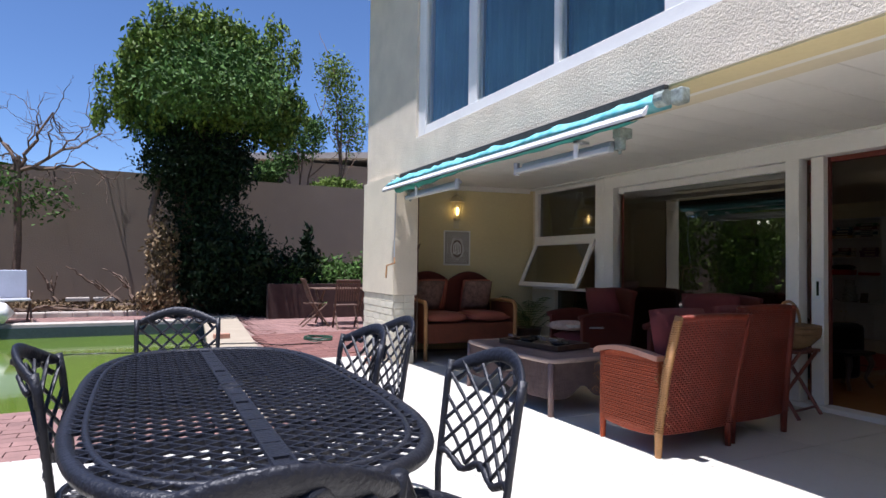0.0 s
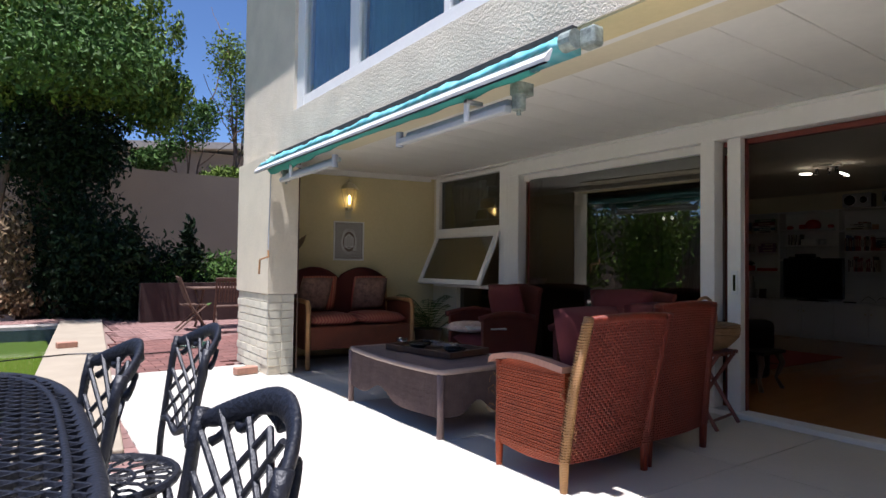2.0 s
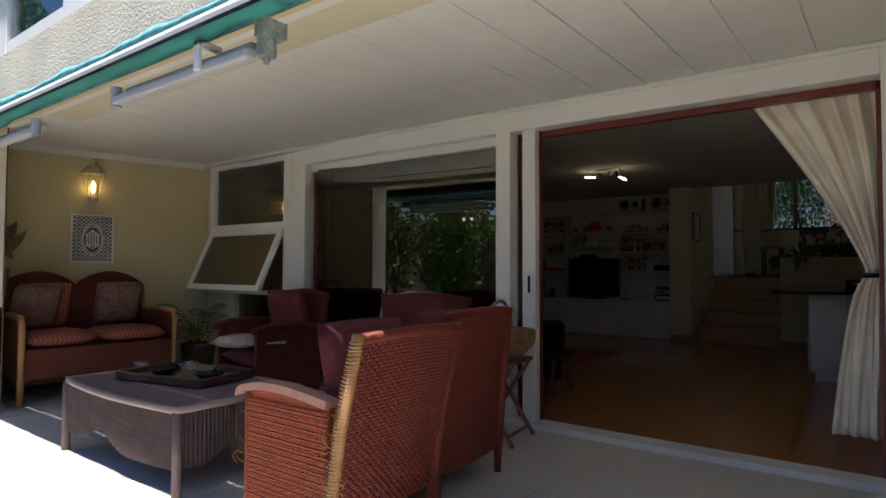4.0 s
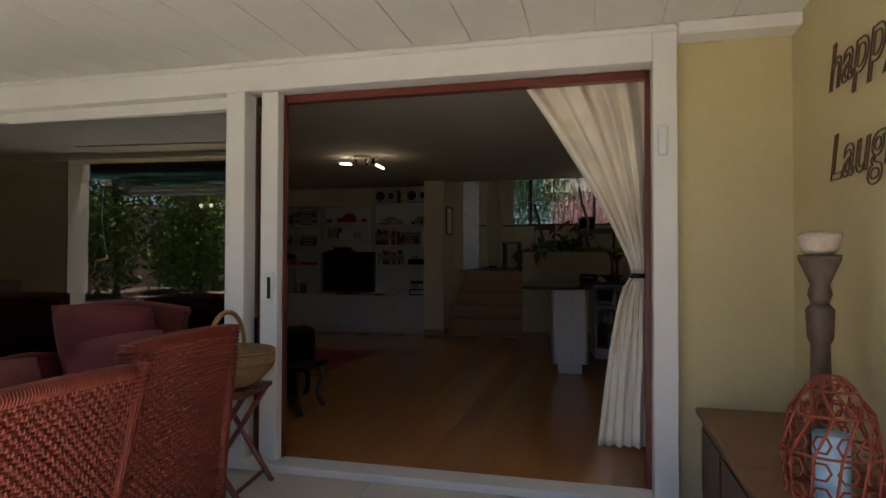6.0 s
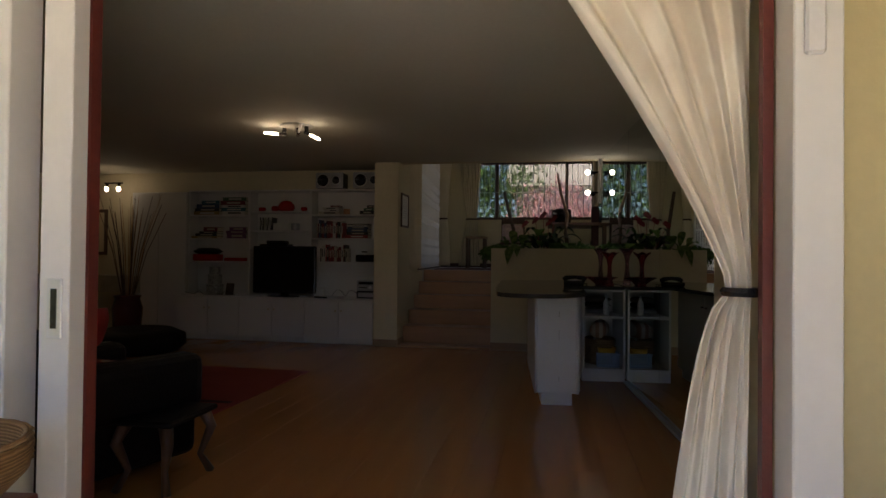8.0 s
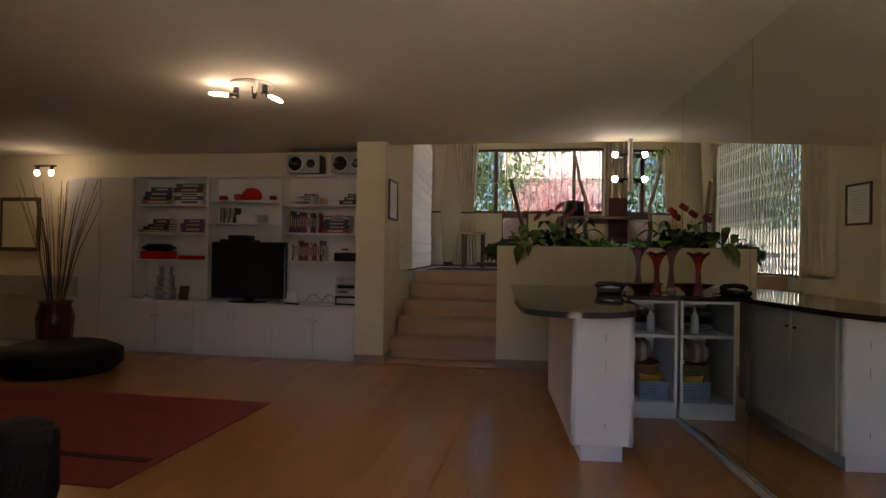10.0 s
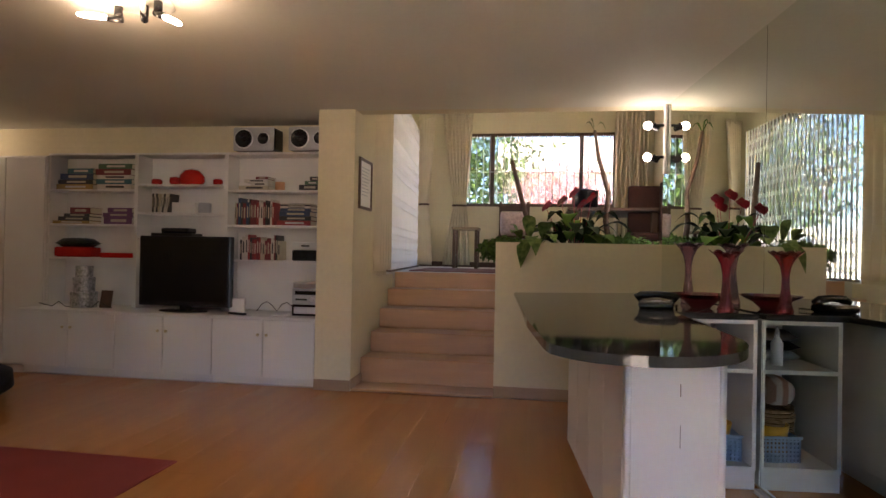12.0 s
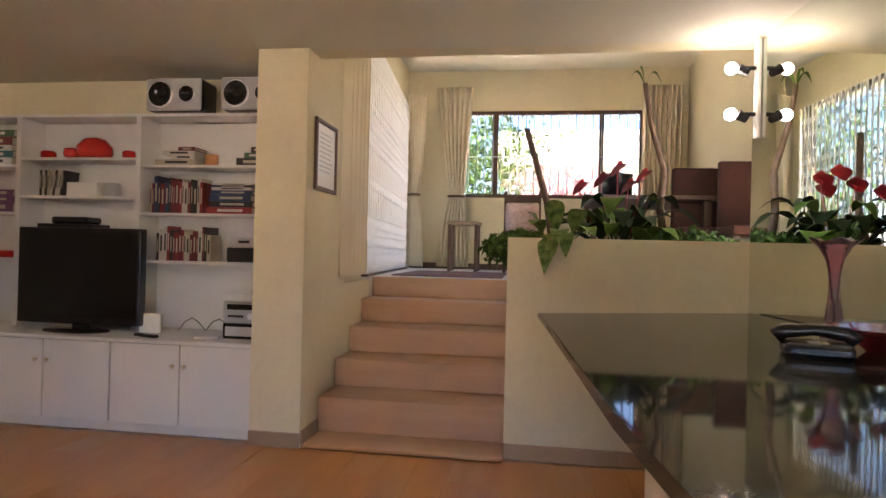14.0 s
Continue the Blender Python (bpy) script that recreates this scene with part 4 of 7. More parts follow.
def orange_chair(x, y, rz, w, top, label, weathered, lean=0.16):
    """The back at -y, the seat looking along +y; w wide."""
    c = thing("wicker_chair", x, y, 0, rz, label, "armchair", "orange wicker chairs by the coffee table")
    rg = np.random.default_rng(3)
    for sx in (-1, 1):
        wicker_side(c, sx * (w / 2 - 0.02), -0.27, 0.24, 0.60)
        if sx < 0:
            m0 = bmesh.new()
            weave(m0, -0.235, 0.27, 0.15, 0.575, 0, 0.0125, 0.0028, 0.026)
            bmesh.ops.transform(m0, matrix=pose(-w / 2 - 0.006, 0, 0, 0, 0, -90), verts=m0.verts)
            part("arm_weave", m0, M_wick_o, c)
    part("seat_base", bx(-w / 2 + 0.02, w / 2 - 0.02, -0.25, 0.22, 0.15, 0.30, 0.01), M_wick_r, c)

    def fb(u, v):
        return Vector((-w / 2 + w * u, -0.26 - lean * v - 0.02 * math.sin(u * math.pi), 0.13 + (top - 0.15 + 0.012 * math.sin(u * math.pi)) * v))
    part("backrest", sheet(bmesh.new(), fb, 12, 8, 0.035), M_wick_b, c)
    m0 = bmesh.new()
    rows = int((top - 0.17) / 0.014)
    for r in range(rows):
        prev = None
        for k in range(41):
            p = fb(k / 40, (r + 0.0) / rows)
            q = fb(k / 40, (r + 0.85) / rows)
            o = -0.006 + 0.0035 * (1 if (k + r) % 2 else -1)
            cur = [m0.verts.new((p.x, p.y + o, p.z)), m0.verts.new(((p.x + q.x) / 2, (p.y + q.y) / 2 + o - 0.003, (p.z + q.z) / 2)), m0.verts.new((q.x, q.y + o, q.z))]
            if prev:
                m0.faces.new((prev[0], cur[0], cur[1], prev[1]))
                m0.faces.new((prev[1], cur[1], cur[2], prev[2]))
            prev = cur
    part("back_weave", m0, M_wick_b, c)
    bm = bmesh.new()
    tube(bm, [fb(u / 12, 1.0) + Vector((0, 0.01, 0.0)) for u in range(13)], 0.024, 8)
    part("back_rail", bm, M_wick_b, c, smooth=True)
    for n, xx in enumerate((-w / 2, w / 2)):
        honey = weathered and n == 0
        bm = bmesh.new()
        tube(bm, [(xx, -0.27, 0.0), (xx, -0.272, 0.14), (xx, -0.27 - 0.38 * lean, 0.5), (xx, -0.265 - lean, top)], [0.02, 0.024, 0.026, 0.024], 10)
        for z in np.arange(0.15, top - 0.02, 0.014):
            s = (z - 0.14) / (top - 0.14)
            tube(bm, [(xx + 0.027 * math.cos(t), -0.272 - (lean - 0.005) * s + 0.12 * lean * math.sin(math.pi * s) + 0.027 * math.sin(t), z + 0.001 * t) for t in [q * math.pi / 4 for q in range(8)]], 0.005, 3, True)
        part("back_post", bm, M_cane if honey else M_wick_b, c, "honey cane wrapped post" if honey else "", smooth=True)
    if weathered:
        bm = bmesh.new()
        frays(bm, -w / 2 - 0.01, 0.25, 0.3, 0.55, 6, rg)
        frays(bm, -w / 2, -0.30, 0.2, 0.6, 14, rg)
        part("frayed_cane", bm, M_cane, c)
    for xx in (-w / 2 + 0.01, w / 2 - 0.01):
        part("front_leg", tube(bmesh.new(), [(xx, 0.23, 0.0), (xx, 0.23, 0.12), (xx, 0.23, 0.58)], [0.018, 0.022, 0.022], 8), M_wick_o, c, smooth=True)
    part("seat_cushion", cushion(bmesh.new(), w - 0.08, 0.5, 0.14, pose(0, 0.0, 0.37)), M_redcush, c, smooth=True)
    part("back_cushion", cushion(bmesh.new(), w - 0.1, 0.5, 0.16, pose(0, -0.19 + 0.7 * (0.16 - lean), 0.65, 75)), M_redcush, c, smooth=True)
    return c


orange_chair(3.79, 2.885, 0, 0.62, 0.865, "orange wicker armchair with frayed cane posts and red cushions", True)
orange_chair(4.45, 2.93, 4, 0.60, 0.90, "orange wicker armchair with red cushions, beside the frayed one", False, 0.07)


def wicker_armchair(x, y, rz, label, top=0.9):
    c = thing("wicker_armchair", x, y, 0, rz, label, "armchair", "wicker seats under the roof")
    w = 0.72
    for sx in (-1, 1):
        bm = bmesh.new()
        sheet(bm, lambda u, v: Vector((sx * (w / 2 - 0.03) + 0.02 * math.sin(u * math.pi), -0.28 + 0.58 * u, 0.1 + (0.5 + 0.04 * math.sin(u * math.pi)) * v)), 10, 4, 0.04)
        part("arm_panel", bm, M_wick_r, c)
        bm = bmesh.new()
        tube(bm, [(sx * (w / 2 - 0.02), -0.28 + 0.6 * u / 8, 0.61 + 0.04 * math.sin(u / 8 * math.pi)) for u in range(9)], 0.03, 8)
        part("arm_rest", bm, M_wick_r, c, smooth=True)
        for yy in (-0.27, 0.29):
            bm = bmesh.new()
            tube(bm, [(sx * (w / 2 - 0.03), yy, 0), (sx * (w / 2 - 0.03), yy, 0.15)], 0.02, 8)
            part("leg", bm, M_darkwood, c)
    part("seat_base", bx(-w / 2 + 0.03, w / 2 - 0.03, -0.26, 0.28, 0.12, 0.3, 0.01), M_wick_r, c)
    bm = sheet(bmesh.new(), lambda u, v: Vector(((u - 0.5) * w, -0.27 - 0.10 * v - 0.03 * math.sin(u * math.pi), 0.12 + (top - 0.15 + 0.03 * math.sin(u * math.pi)) * v)), 12, 8, 0.04)
    part("backrest", bm, M_wick_r, c)
    bm = bmesh.new()
    tube(bm, [((u / 10 - 0.5) * w, -0.36 - 0.03 * math.sin(u / 10 * math.pi), top - 0.03 + 0.03 * math.sin(u / 10 * math.pi)) for u in range(11)], 0.028, 8)
    part("back_rail", bm, M_wick_r, c, smooth=True)
    bm = bmesh.new()
    cushion(bm, w - 0.1, 0.55, 0.14, pose(0, 0.02, 0.37))
    part("seat_cushion", bm, M_redcush, c, smooth=True)
    bm = bmesh.new()
    cushion(bm, w - 0.12, 0.5, 0.15, pose(0, -0.2, 0.68, 76))
    part("back_cushion", bm, M_redcush, c, smooth=True)
    return c


wicker_armchair(5.12, 5.2, 82, "dark red-brown wicker armchair with a plump cushion, by the window", 0.9)
wicker_armchair(5.14, 3.72, 96, "dark red-brown wicker armchair with red cushions, by the glass door", 0.9)
bm = cushion(bmesh.new(), 0.42, 0.42, 0.1, pose(0, 0, 0, 0, 0, 15), 6)
solid("throw_cushion", bm, mat("patterned_pale_cloth", (0.5, 0.38, 0.32), 0.9, var=0.35, scale=18), 4.95, 5.3, 0.50, 0, "pale patterned cushion lying on the armchair", "cushion", smooth=True)

# coffee table
ct = thing("coffee_table", 3.85, 4.33, 0, 0, "grey-brown wicker coffee table with a scalloped skirt, on the terrace", "coffee table")
hw, hl = 0.37, 0.65
out = [(-hw - 0.05 * math.sin((k + 0.5) / 12 * math.pi), -hl + 2 * hl * k / 12) for k in range(13)]
out += [(hw, hl), (hw, -hl)]
part("tabletop", slab(bmesh.new(), out[::-1], 0.405, 0.43), M_wick_g, ct)
bm = bmesh.new()
tube(bm, [(a, b, 0.42) for a, b in out], 0.019, 8, True)
part("top_rim", bm, mat("cane_rim_grey", (0.33, 0.24, 0.2), 0.5, var=0.2, scale=10), ct, smooth=True)


def skirt_z(u):
    return 0.13 + 0.10 * math.exp(-((u - 0.42) / 0.13) ** 2) - 0.015 * math.sin(u * math.pi)


def skirt(fn):
    bm = bmesh.new()
    n = 64
    a = []
    for k in range(n + 1):
        u = k / n
        p = fn(u)
        z0 = skirt_z(u)
        a.append([bm.verts.new((p[0], p[1], z0 + (0.405 - z0) * j / 14 + 0.0)) for j in range(15)])
        for j in range(15):
            a[-1][j].co += Vector(p[2:5]) * ((0.007 if k % 2 else -0.007) + (0.001 if j % 2 else 0))
    for q, r in zip(a, a[1:]):
        for j in range(14):
            bm.faces.new((q[j], r[j], r[j + 1], q[j + 1]))
    bmesh.ops.solidify(bm, geom=bm.faces[:], thickness=0.012)
    return bm


part("skirt", skirt(lambda u: (-hw - 0.03 * math.sin(u * math.pi), hl - 2 * hl * u, -1, 0, 0)), M_wick_g, ct)
part("skirt", skirt(lambda u: (hw - 0.02, hl - 2 * hl * u, 1, 0, 0)), M_wick_g, ct)
part("skirt", skirt(lambda u: (-hw + 2 * hw * u, -hl + 0.01, 0, -1, 0)), M_wick_g, ct)
part("skirt", skirt(lambda u: (-hw + 2 * hw * u, hl - 0.01, 0, 1, 0)), M_wick_g, ct)
for sx in (-1, 1):
    for sy in (-1, 1):
        bm = bmesh.new()
        tube(bm, [(sx * (hw - 0.005), sy * (hl - 0.01), 0), (sx * (hw - 0.005), sy * (hl - 0.01), 0.41)], 0.024, 9)
        part("leg", bm, M_wick_g, ct, smooth=True)
tr = thing("serving_tray", 3.93, 4.4, 0.437, 12, "dark wooden tray with raised edges, on the coffee table", "tray")
part("tray_base", bx(-0.21, 0.21, -0.34, 0.34, 0, 0.012, 0.003), M_darkwood, tr)
part("tray_rim", boxes((-0.22, -0.2, -0.35, 0.35, 0, 0.045), (0.2, 0.22, -0.35, 0.35, 0, 0.045), (-0.2, 0.2, -0.35, -0.33, 0, 0.045), (-0.2, 0.2, 0.33, 0.35, 0, 0.045), bev=0.004), M_darkwood, tr)
M_clear = glass("clear_glassware", (0.93, 0.95, 0.95), 0.02, 0.7)
for gx, gy, r, nm in ((3.83, 4.75, 0.05, "glass"), (3.98, 4.28, 0.07, "glass_bowl"), (4.0, 4.5, 0.06, "glass_bowl")):
    bm = lathe(bmesh.new(), [(r * 0.6, 0), (r * 0.75, 0.02), (r, 0.06), (r * 0.97, 0.06), (r * 0.7, 0.022), (r * 0.3, 0.01)], sides=18)
    solid(nm, bm, M_clear, gx, gy, 0.45, 0, "small clear glass bowl standing on the dark tray", "glass bowl", smooth=True)
for gx, gy, r in ((3.86, 4.55, 0.085), (3.95, 4.18, 0.09), (4.02, 4.66, 0.05)):
    solid("dark_bowl", lathe(bmesh.new(), [(r * 0.5, 0), (r, 0.035), (r * 0.93, 0.04), (r * 0.4, 0.012)], sides=18), M_black, gx, gy, 0.45, 0, "shallow black dish lying on the dark tray", "dish", smooth=True)

# bench sofa with a camel back
M_benchweave = two_tone(mat("brown_bench_wicker", (0.2, 0.05, 0.02), 0.6, var=0.25, scale=8), (0.05, 0.012, 0.006), "wave", 45.0, 0.6, "Z", 0.6, 0.004)
bs = thing("cane_bench", 4.35, 6.79, 0, 176, "cane sofa with humped back and striped red cushions, by the wall", "sofa")
w = 1.22
def hump(u):
    return 0.92 + 0.13 * abs(math.sin(u * 2 * math.pi)) ** 0.8 * (1 if 0.02 < u < 0.98 else 1)
part("backrest", sheet(bmesh.new(), lambda u, v: Vector(((u - 0.5) * w, -0.32 - 0.08 * v, 0.25 + (hump(u) - 0.25) * v)), 32, 6, 0.03), M_wick_r, bs)
bm = bmesh.new()
tube(bm, [((u / 32 - 0.5) * w, -0.395, hump(u / 32)) for u in range(33)], 0.024, 8)
part("back_rail", bm, M_wick_r, bs, smooth=True)
part("seat_base", bx(-w / 2, w / 2, -0.3, 0.36, 0.2, 0.44, 0.01), M_benchweave, bs)
for sx in (-1, 1):
    bm = bmesh.new()
    tube(bm, [(sx * w / 2, -0.32, 0.68), (sx * w / 2, 0, 0.71), (sx * w / 2, 0.33, 0.7), (sx * w / 2, 0.37, 0.64), (sx * w / 2, 0.37, 0.0)], 0.026, 8)
    tube(bm, [(sx * w / 2, -0.3, 0.0), (sx * w / 2, -0.38, 0.92)], 0.024, 8)
    part("arm", bm, M_cane, bs, smooth=True)
    part("arm_panel", bx(sx * w / 2 - 0.012, sx * w / 2 + 0.012, -0.28, 0.35, 0.2, 0.68), M_benchweave, bs)
    bm = cushion(bmesh.new(), w / 2 - 0.04, 0.66, 0.13, pose(sx * (w / 4 - 0.01), 0.03, 0.505))
    part("seat_cushion", bm, M_stripe, bs, "striped red and orange seat cushion", smooth=True)
    bm = cushion(bmesh.new(), 0.42, 0.44, 0.14, pose(sx * 0.31, -0.2, 0.76, 75))
    part("back_cushion", bm, M_stripe, bs, smooth=True)
for xx, a in ((3.93, 8), (4.62, -6)):
    bm = cushion(bmesh.new(), 0.4, 0.4, 0.13, pose(0, 0, 0, 112))
    solid("scatter_cushion", bm, mat("floral_cloth", (0.2, 0.115, 0.085), 0.9, var=0.5, scale=22), xx, 6.83, 0.77, a, "flower-patterned scatter cushion on the cane sofa", "cushion", smooth=True)
# newspaper
solid("newspaper", bx(-0.13, 0.13, -0.18, 0.18, 0, 0.012), mat("newsprint", (0.5, 0.48, 0.45), 0.9, var=0.35, scale=40), 4.9, 5.0, 0.51, 60, "folded newspaper lying on the armchair", "newspaper")

# wall lantern, pierced panel, dried plant, palm
ln = thing("wall_lantern", 4.55, 7.27, 1.79, -11.3, "cream metal wall lantern with a lit bulb, on the yellow wall", "lantern", "", 1.22)
bm = lathe(bmesh.new(), [(0.03, -0.02), (0.045, 0.0), (0.045, 0.012)], sides=6)
lathe(bm, [(0.095, 0.2), (0.085, 0.215), (0.05, 0.255), (0.02, 0.27), (0.012, 0.3), (0.0, 0.31)], sides=6)
M_lant = mat("cream_enamel", (0.55, 0.48, 0.3), 0.4, var=0.15)
for k in range(6):
    a = k * math.pi / 3
    tube(bm, [(0.042 * math.cos(a), 0.042 * math.sin(a), 0.01), (0.08 * math.cos(a), 0.08 * math.sin(a), 0.205)], 0.005, 4)
box(bm, -0.03, 0.03, 0.03, 0.06, -0.1, 0.3)
part("body", bm, M_lant, ln)
part("bulb", lathe(bmesh.new(), [(0.008, 0.05), (0.016, 0.08), (0.014, 0.12), (0.0, 0.145)], sides=10), mat("lit_candle_bulb", (1, 0.72, 0.25), glow=6, var=0, bump=0), ln, "small lit yellow bulb", smooth=True)
pp = thing("carved_wall_panel", 4.565, 7.295, 1.155, -11.3, "white carved panel with a hand motif, on the yellow wall", "wall decoration")
part("backing", bx(-0.18, 0.18, 0.005, 0.015, 0, 0.48), M_wallout, pp)
part("frame", boxes((-0.19, -0.175, -0.012, 0.01, 0, 0.48), (0.175, 0.19, -0.012, 0.01, 0, 0.48), (-0.175, 0.175, -0.012, 0.01, 0, 0.015), (-0.175, 0.175, -0.012, 0.01, 0.465, 0.48)), M_white, pp)
bm = bmesh.new()
rg = np.random.default_rng(8)
for i in range(9):
    for j in range(12):
        xx, zz = -0.16 + 0.04 * i, 0.035 + 0.037 * j
        if (xx / 0.09) ** 2 + ((zz - 0.23) / 0.15) ** 2 < 1:
            continue
        tube(bm, [(xx + 0.018 * math.cos(t), -0.004, zz + 0.017 * math.sin(t)) for t in [q * math.pi / 3 + 0.5 * i for q in range(6)]], 0.0035, 4, True)
for r in (1.0, 0.86, 0.55):
    tube(bm, [(0.095 * r * math.cos(t), -0.006, 0.23 + 0.155 * r * math.sin(t)) for t in [q * math.pi / 10 for q in range(20)]], 0.005, 4, True)
for xx in (-0.05, -0.025, 0, 0.025, 0.05):
    tube(bm, [(xx, -0.006, 0.16), (xx, -0.006, 0.33 - abs(xx) * 0.8)], 0.008, 4)
part("carving", bm, M_white, pp)
ps = thing("potted_palm", 5.38, 6.72, 0, 0, "small feathery palm in a dark pot, in the terrace corner", "potted plant")
part("pot", lathe(bmesh.new(), [(0.13, 0), (0.17, 0.3), (0.18, 0.33), (0.16, 0.33), (0.15, 0.28), (0.0, 0.27)], sides=20), M_darkwood, ps, smooth=True)
part("stand", bx(-0.2, 0.2, -0.2, 0.2, 0.0, 0.001), M_darkwood, ps)
bm, bl = bmesh.new(), bmesh.new()
for k in range(13):
    a = k * 2.4
    L = 0.35 + 0.1 * (k % 3)
    pts = [Vector((L * s * math.cos(a), L * s * math.sin(a) * 0.75, 0.3 + 0.75 * s - 0.45 * s * s + 0.15 * math.sin(k))) for s in [q / 7 for q in range(8)]]
    tube(bm, pts, 0.004, 4)
    for i in range(2, 8):
        for sg in (-1, 1):
            d = (pts[i] - pts[i - 1]).normalized()
            s = d.cross(Vector((0, 0, 1))).normalized() * sg
            for o in (0, 0.5):
                p = pts[i - 1].lerp(pts[i], o)
                q = p + s * 0.10 + d * 0.05 - Vector((0, 0, 0.03))
                bl.faces.new([bl.verts.new(v) for v in (p, p.lerp(q, 0.5) + d * 0.007, q, p.lerp(q, 0.5) - d * 0.007)])
part("stem", bm, M_leaf, ps)
part("frond", bl, M_leaf, ps)
dp = thing("dried_plant", 3.80, 7.25, 0, 0, "tall glazed jar holding large dried brown leaves, beside the pillar", "vase")
part("jar", lathe(bmesh.new(), [(0.07, 0.0), (0.10, 0.2), (0.11, 0.6), (0.07, 0.95), (0.05, 1.05), (0.06, 1.1), (0.045, 1.1), (0.04, 1.0)], sides=18), mat("olive_glaze", (0.14, 0.12, 0.05), 0.3, var=0.3), dp, smooth=True)
bm = bmesh.new()
for k, (dx, dz, a) in enumerate(((0.0, 1.45, 0.3), (0.06, 1.38, -0.5), (-0.05, 1.32, 0.9), (0.1, 1.3, -0.9))):
    g = sheet(bm, lambda u, v, dx=dx, dz=dz, a=a: Vector((dx * 0.6 + math.sin(a) * (v - 0.5) * 0.28 + (u - 0.5) * 0.12 * math.sin(v * math.pi), -0.02 * k + 0.04 * math.sin(v * 3) + 0.03 * (u - 0.5) ** 2, dz - 0.18 * (v - 0.5) * 1.6)), 4, 7)
tube(bm, [(0, 0, 1.0), (0.02, 0, 1.5)], 0.006, 5)
part("dried_leaf", bm, M_leafb, dp)

# folding stool with a basket
fs = thing("folding_stool", 5.33, 3.02, 0, 8, "dark red wooden folding stool beside the sliding door", "stool")
M_stool = mat("red_brown_stool_wood", (0.2, 0.06, 0.04), 0.4, var=0.25, stretch=(1, 6, 1))
part("seat", boxes((-0.17, -0.115, -0.17, 0.17, 0.50, 0.525), (-0.10, -0.05, -0.17, 0.17, 0.50, 0.525), (-0.03, 0.02, -0.17, 0.17, 0.50, 0.525), (0.04, 0.09, -0.17, 0.17, 0.50, 0.525), (0.11, 0.17, -0.17, 0.17, 0.50, 0.525), bev=0.003), M_stool, fs)
for sx in (-1, 1):
    for d in (-1, 1):
        bm = bmesh.new()
        tube(bm, [(sx * 0.16 - 0.02 * d * sx, d * 0.17, 0.0), (sx * 0.16 - 0.02 * d * sx, -d * 0.15, 0.50)], 0.014, 6)
        part("leg", bm, M_stool, fs)
    bm = bmesh.new()
    tube(bm, [(-0.16, sx * 0.13, 0.06), (0.16, sx * 0.13, 0.06)], 0.01, 6)
    part("stretcher", bm, M_stool, fs)
bk = thing("straw_basket", 5.30, 3.0, 0.527, 10, "round woven straw basket with a hoop handle, on the folding stool", "basket")
M_straw = two_tone(mat("straw", (0.36, 0.22, 0.10), 0.7, var=0.25, scale=14), (0.13, 0.06, 0.02), "wave", 34, 0.7, "Z", 0.5)
part("bowl", lathe(bmesh.new(), [(0.08, 0.0), (0.16, 0.03), (0.225, 0.10), (0.235, 0.16), (0.22, 0.19), (0.21, 0.185), (0.21, 0.12), (0.15, 0.04), (0.0, 0.02)], sides=36), M_straw, bk, smooth=True)
bm = bmesh.new()
for q in range(13):
    r = 0.10 + 0.125 * min(1, q / 8)
    tube(bm, [((r + 0.005 * (k % 2)) * math.cos(k * math.pi / 26), (r + 0.005 * (k % 2)) * math.sin(k * math.pi / 26), 0.008 + 0.0145 * q) for k in range(52)], 0.006, 4, True)
part("weave", bm, M_straw, bk)
bm = bmesh.new()
tube(bm, [(0.215 * math.cos(t), 0, 0.17 + 0.20 * math.sin(t)) for t in [k * math.pi / 14 for k in range(15)]], 0.012, 7)
part("handle", bm, M_cane, bk, smooth=True)

# right-hand corner: chest, pedestal, wire jar, letters
ch = thing("low_chest", 5.0, 0.57, -0.06, 0, "low weathered wooden chest in the yellow corner", "chest")
part("lid", bx(-0.72, 0.72, -0.2, 0.21, 0.50, 0.53, 0.006), M_midwood, ch)
part("body", bx(-0.69, 0.7, -0.18, 0.185, 0.12, 0.50, 0.004), M_midwood, ch)
for k in range(3):
    part("front_panel", bx(-0.64 + 0.45 * k, -0.24 + 0.45 * k, 0.186, 0.194, 0.17, 0.45, 0.002), M_darkwood, ch)
for sx in (-0.62, 0.62):
    for sy in (-0.15, 0.15):
        part("foot", bx(sx - 0.03, sx + 0.03, sy - 0.03, sy + 0.03, 0.06, 0.12), M_midwood, ch)
pe = thing("candle_stand", 4.84, 0.54, 0.47, 0, "tall turned dark wood candle stand with a chipped shell on top", "candle stand")
M_oldwood = mat("grey_brown_old_wood", (0.10, 0.065, 0.045), 0.6, var=0.35, scale=12, bump=0.3)
part("base", lathe(bmesh.new(), [(0.06, 0), (0.06, 0.03), (0.04, 0.06), (0.0, 0.06)], sides=18), M_oldwood, pe, smooth=True)
part("shaft", lathe(bmesh.new(), [(0.036, 0.06), (0.028, 0.42), (0.038, 0.44), (0.042, 0.53), (0.026, 0.55), (0.0, 0.55)], sides=18), M_oldwood, pe, smooth=True)
part("capital", lathe(bmesh.new(), [(0.026, 0.55), (0.036, 0.58), (0.028, 0.61), (0.045, 0.65), (0.062, 0.69), (0.062, 0.705), (0.0, 0.705)], sides=18), M_oldwood, pe, smooth=True)
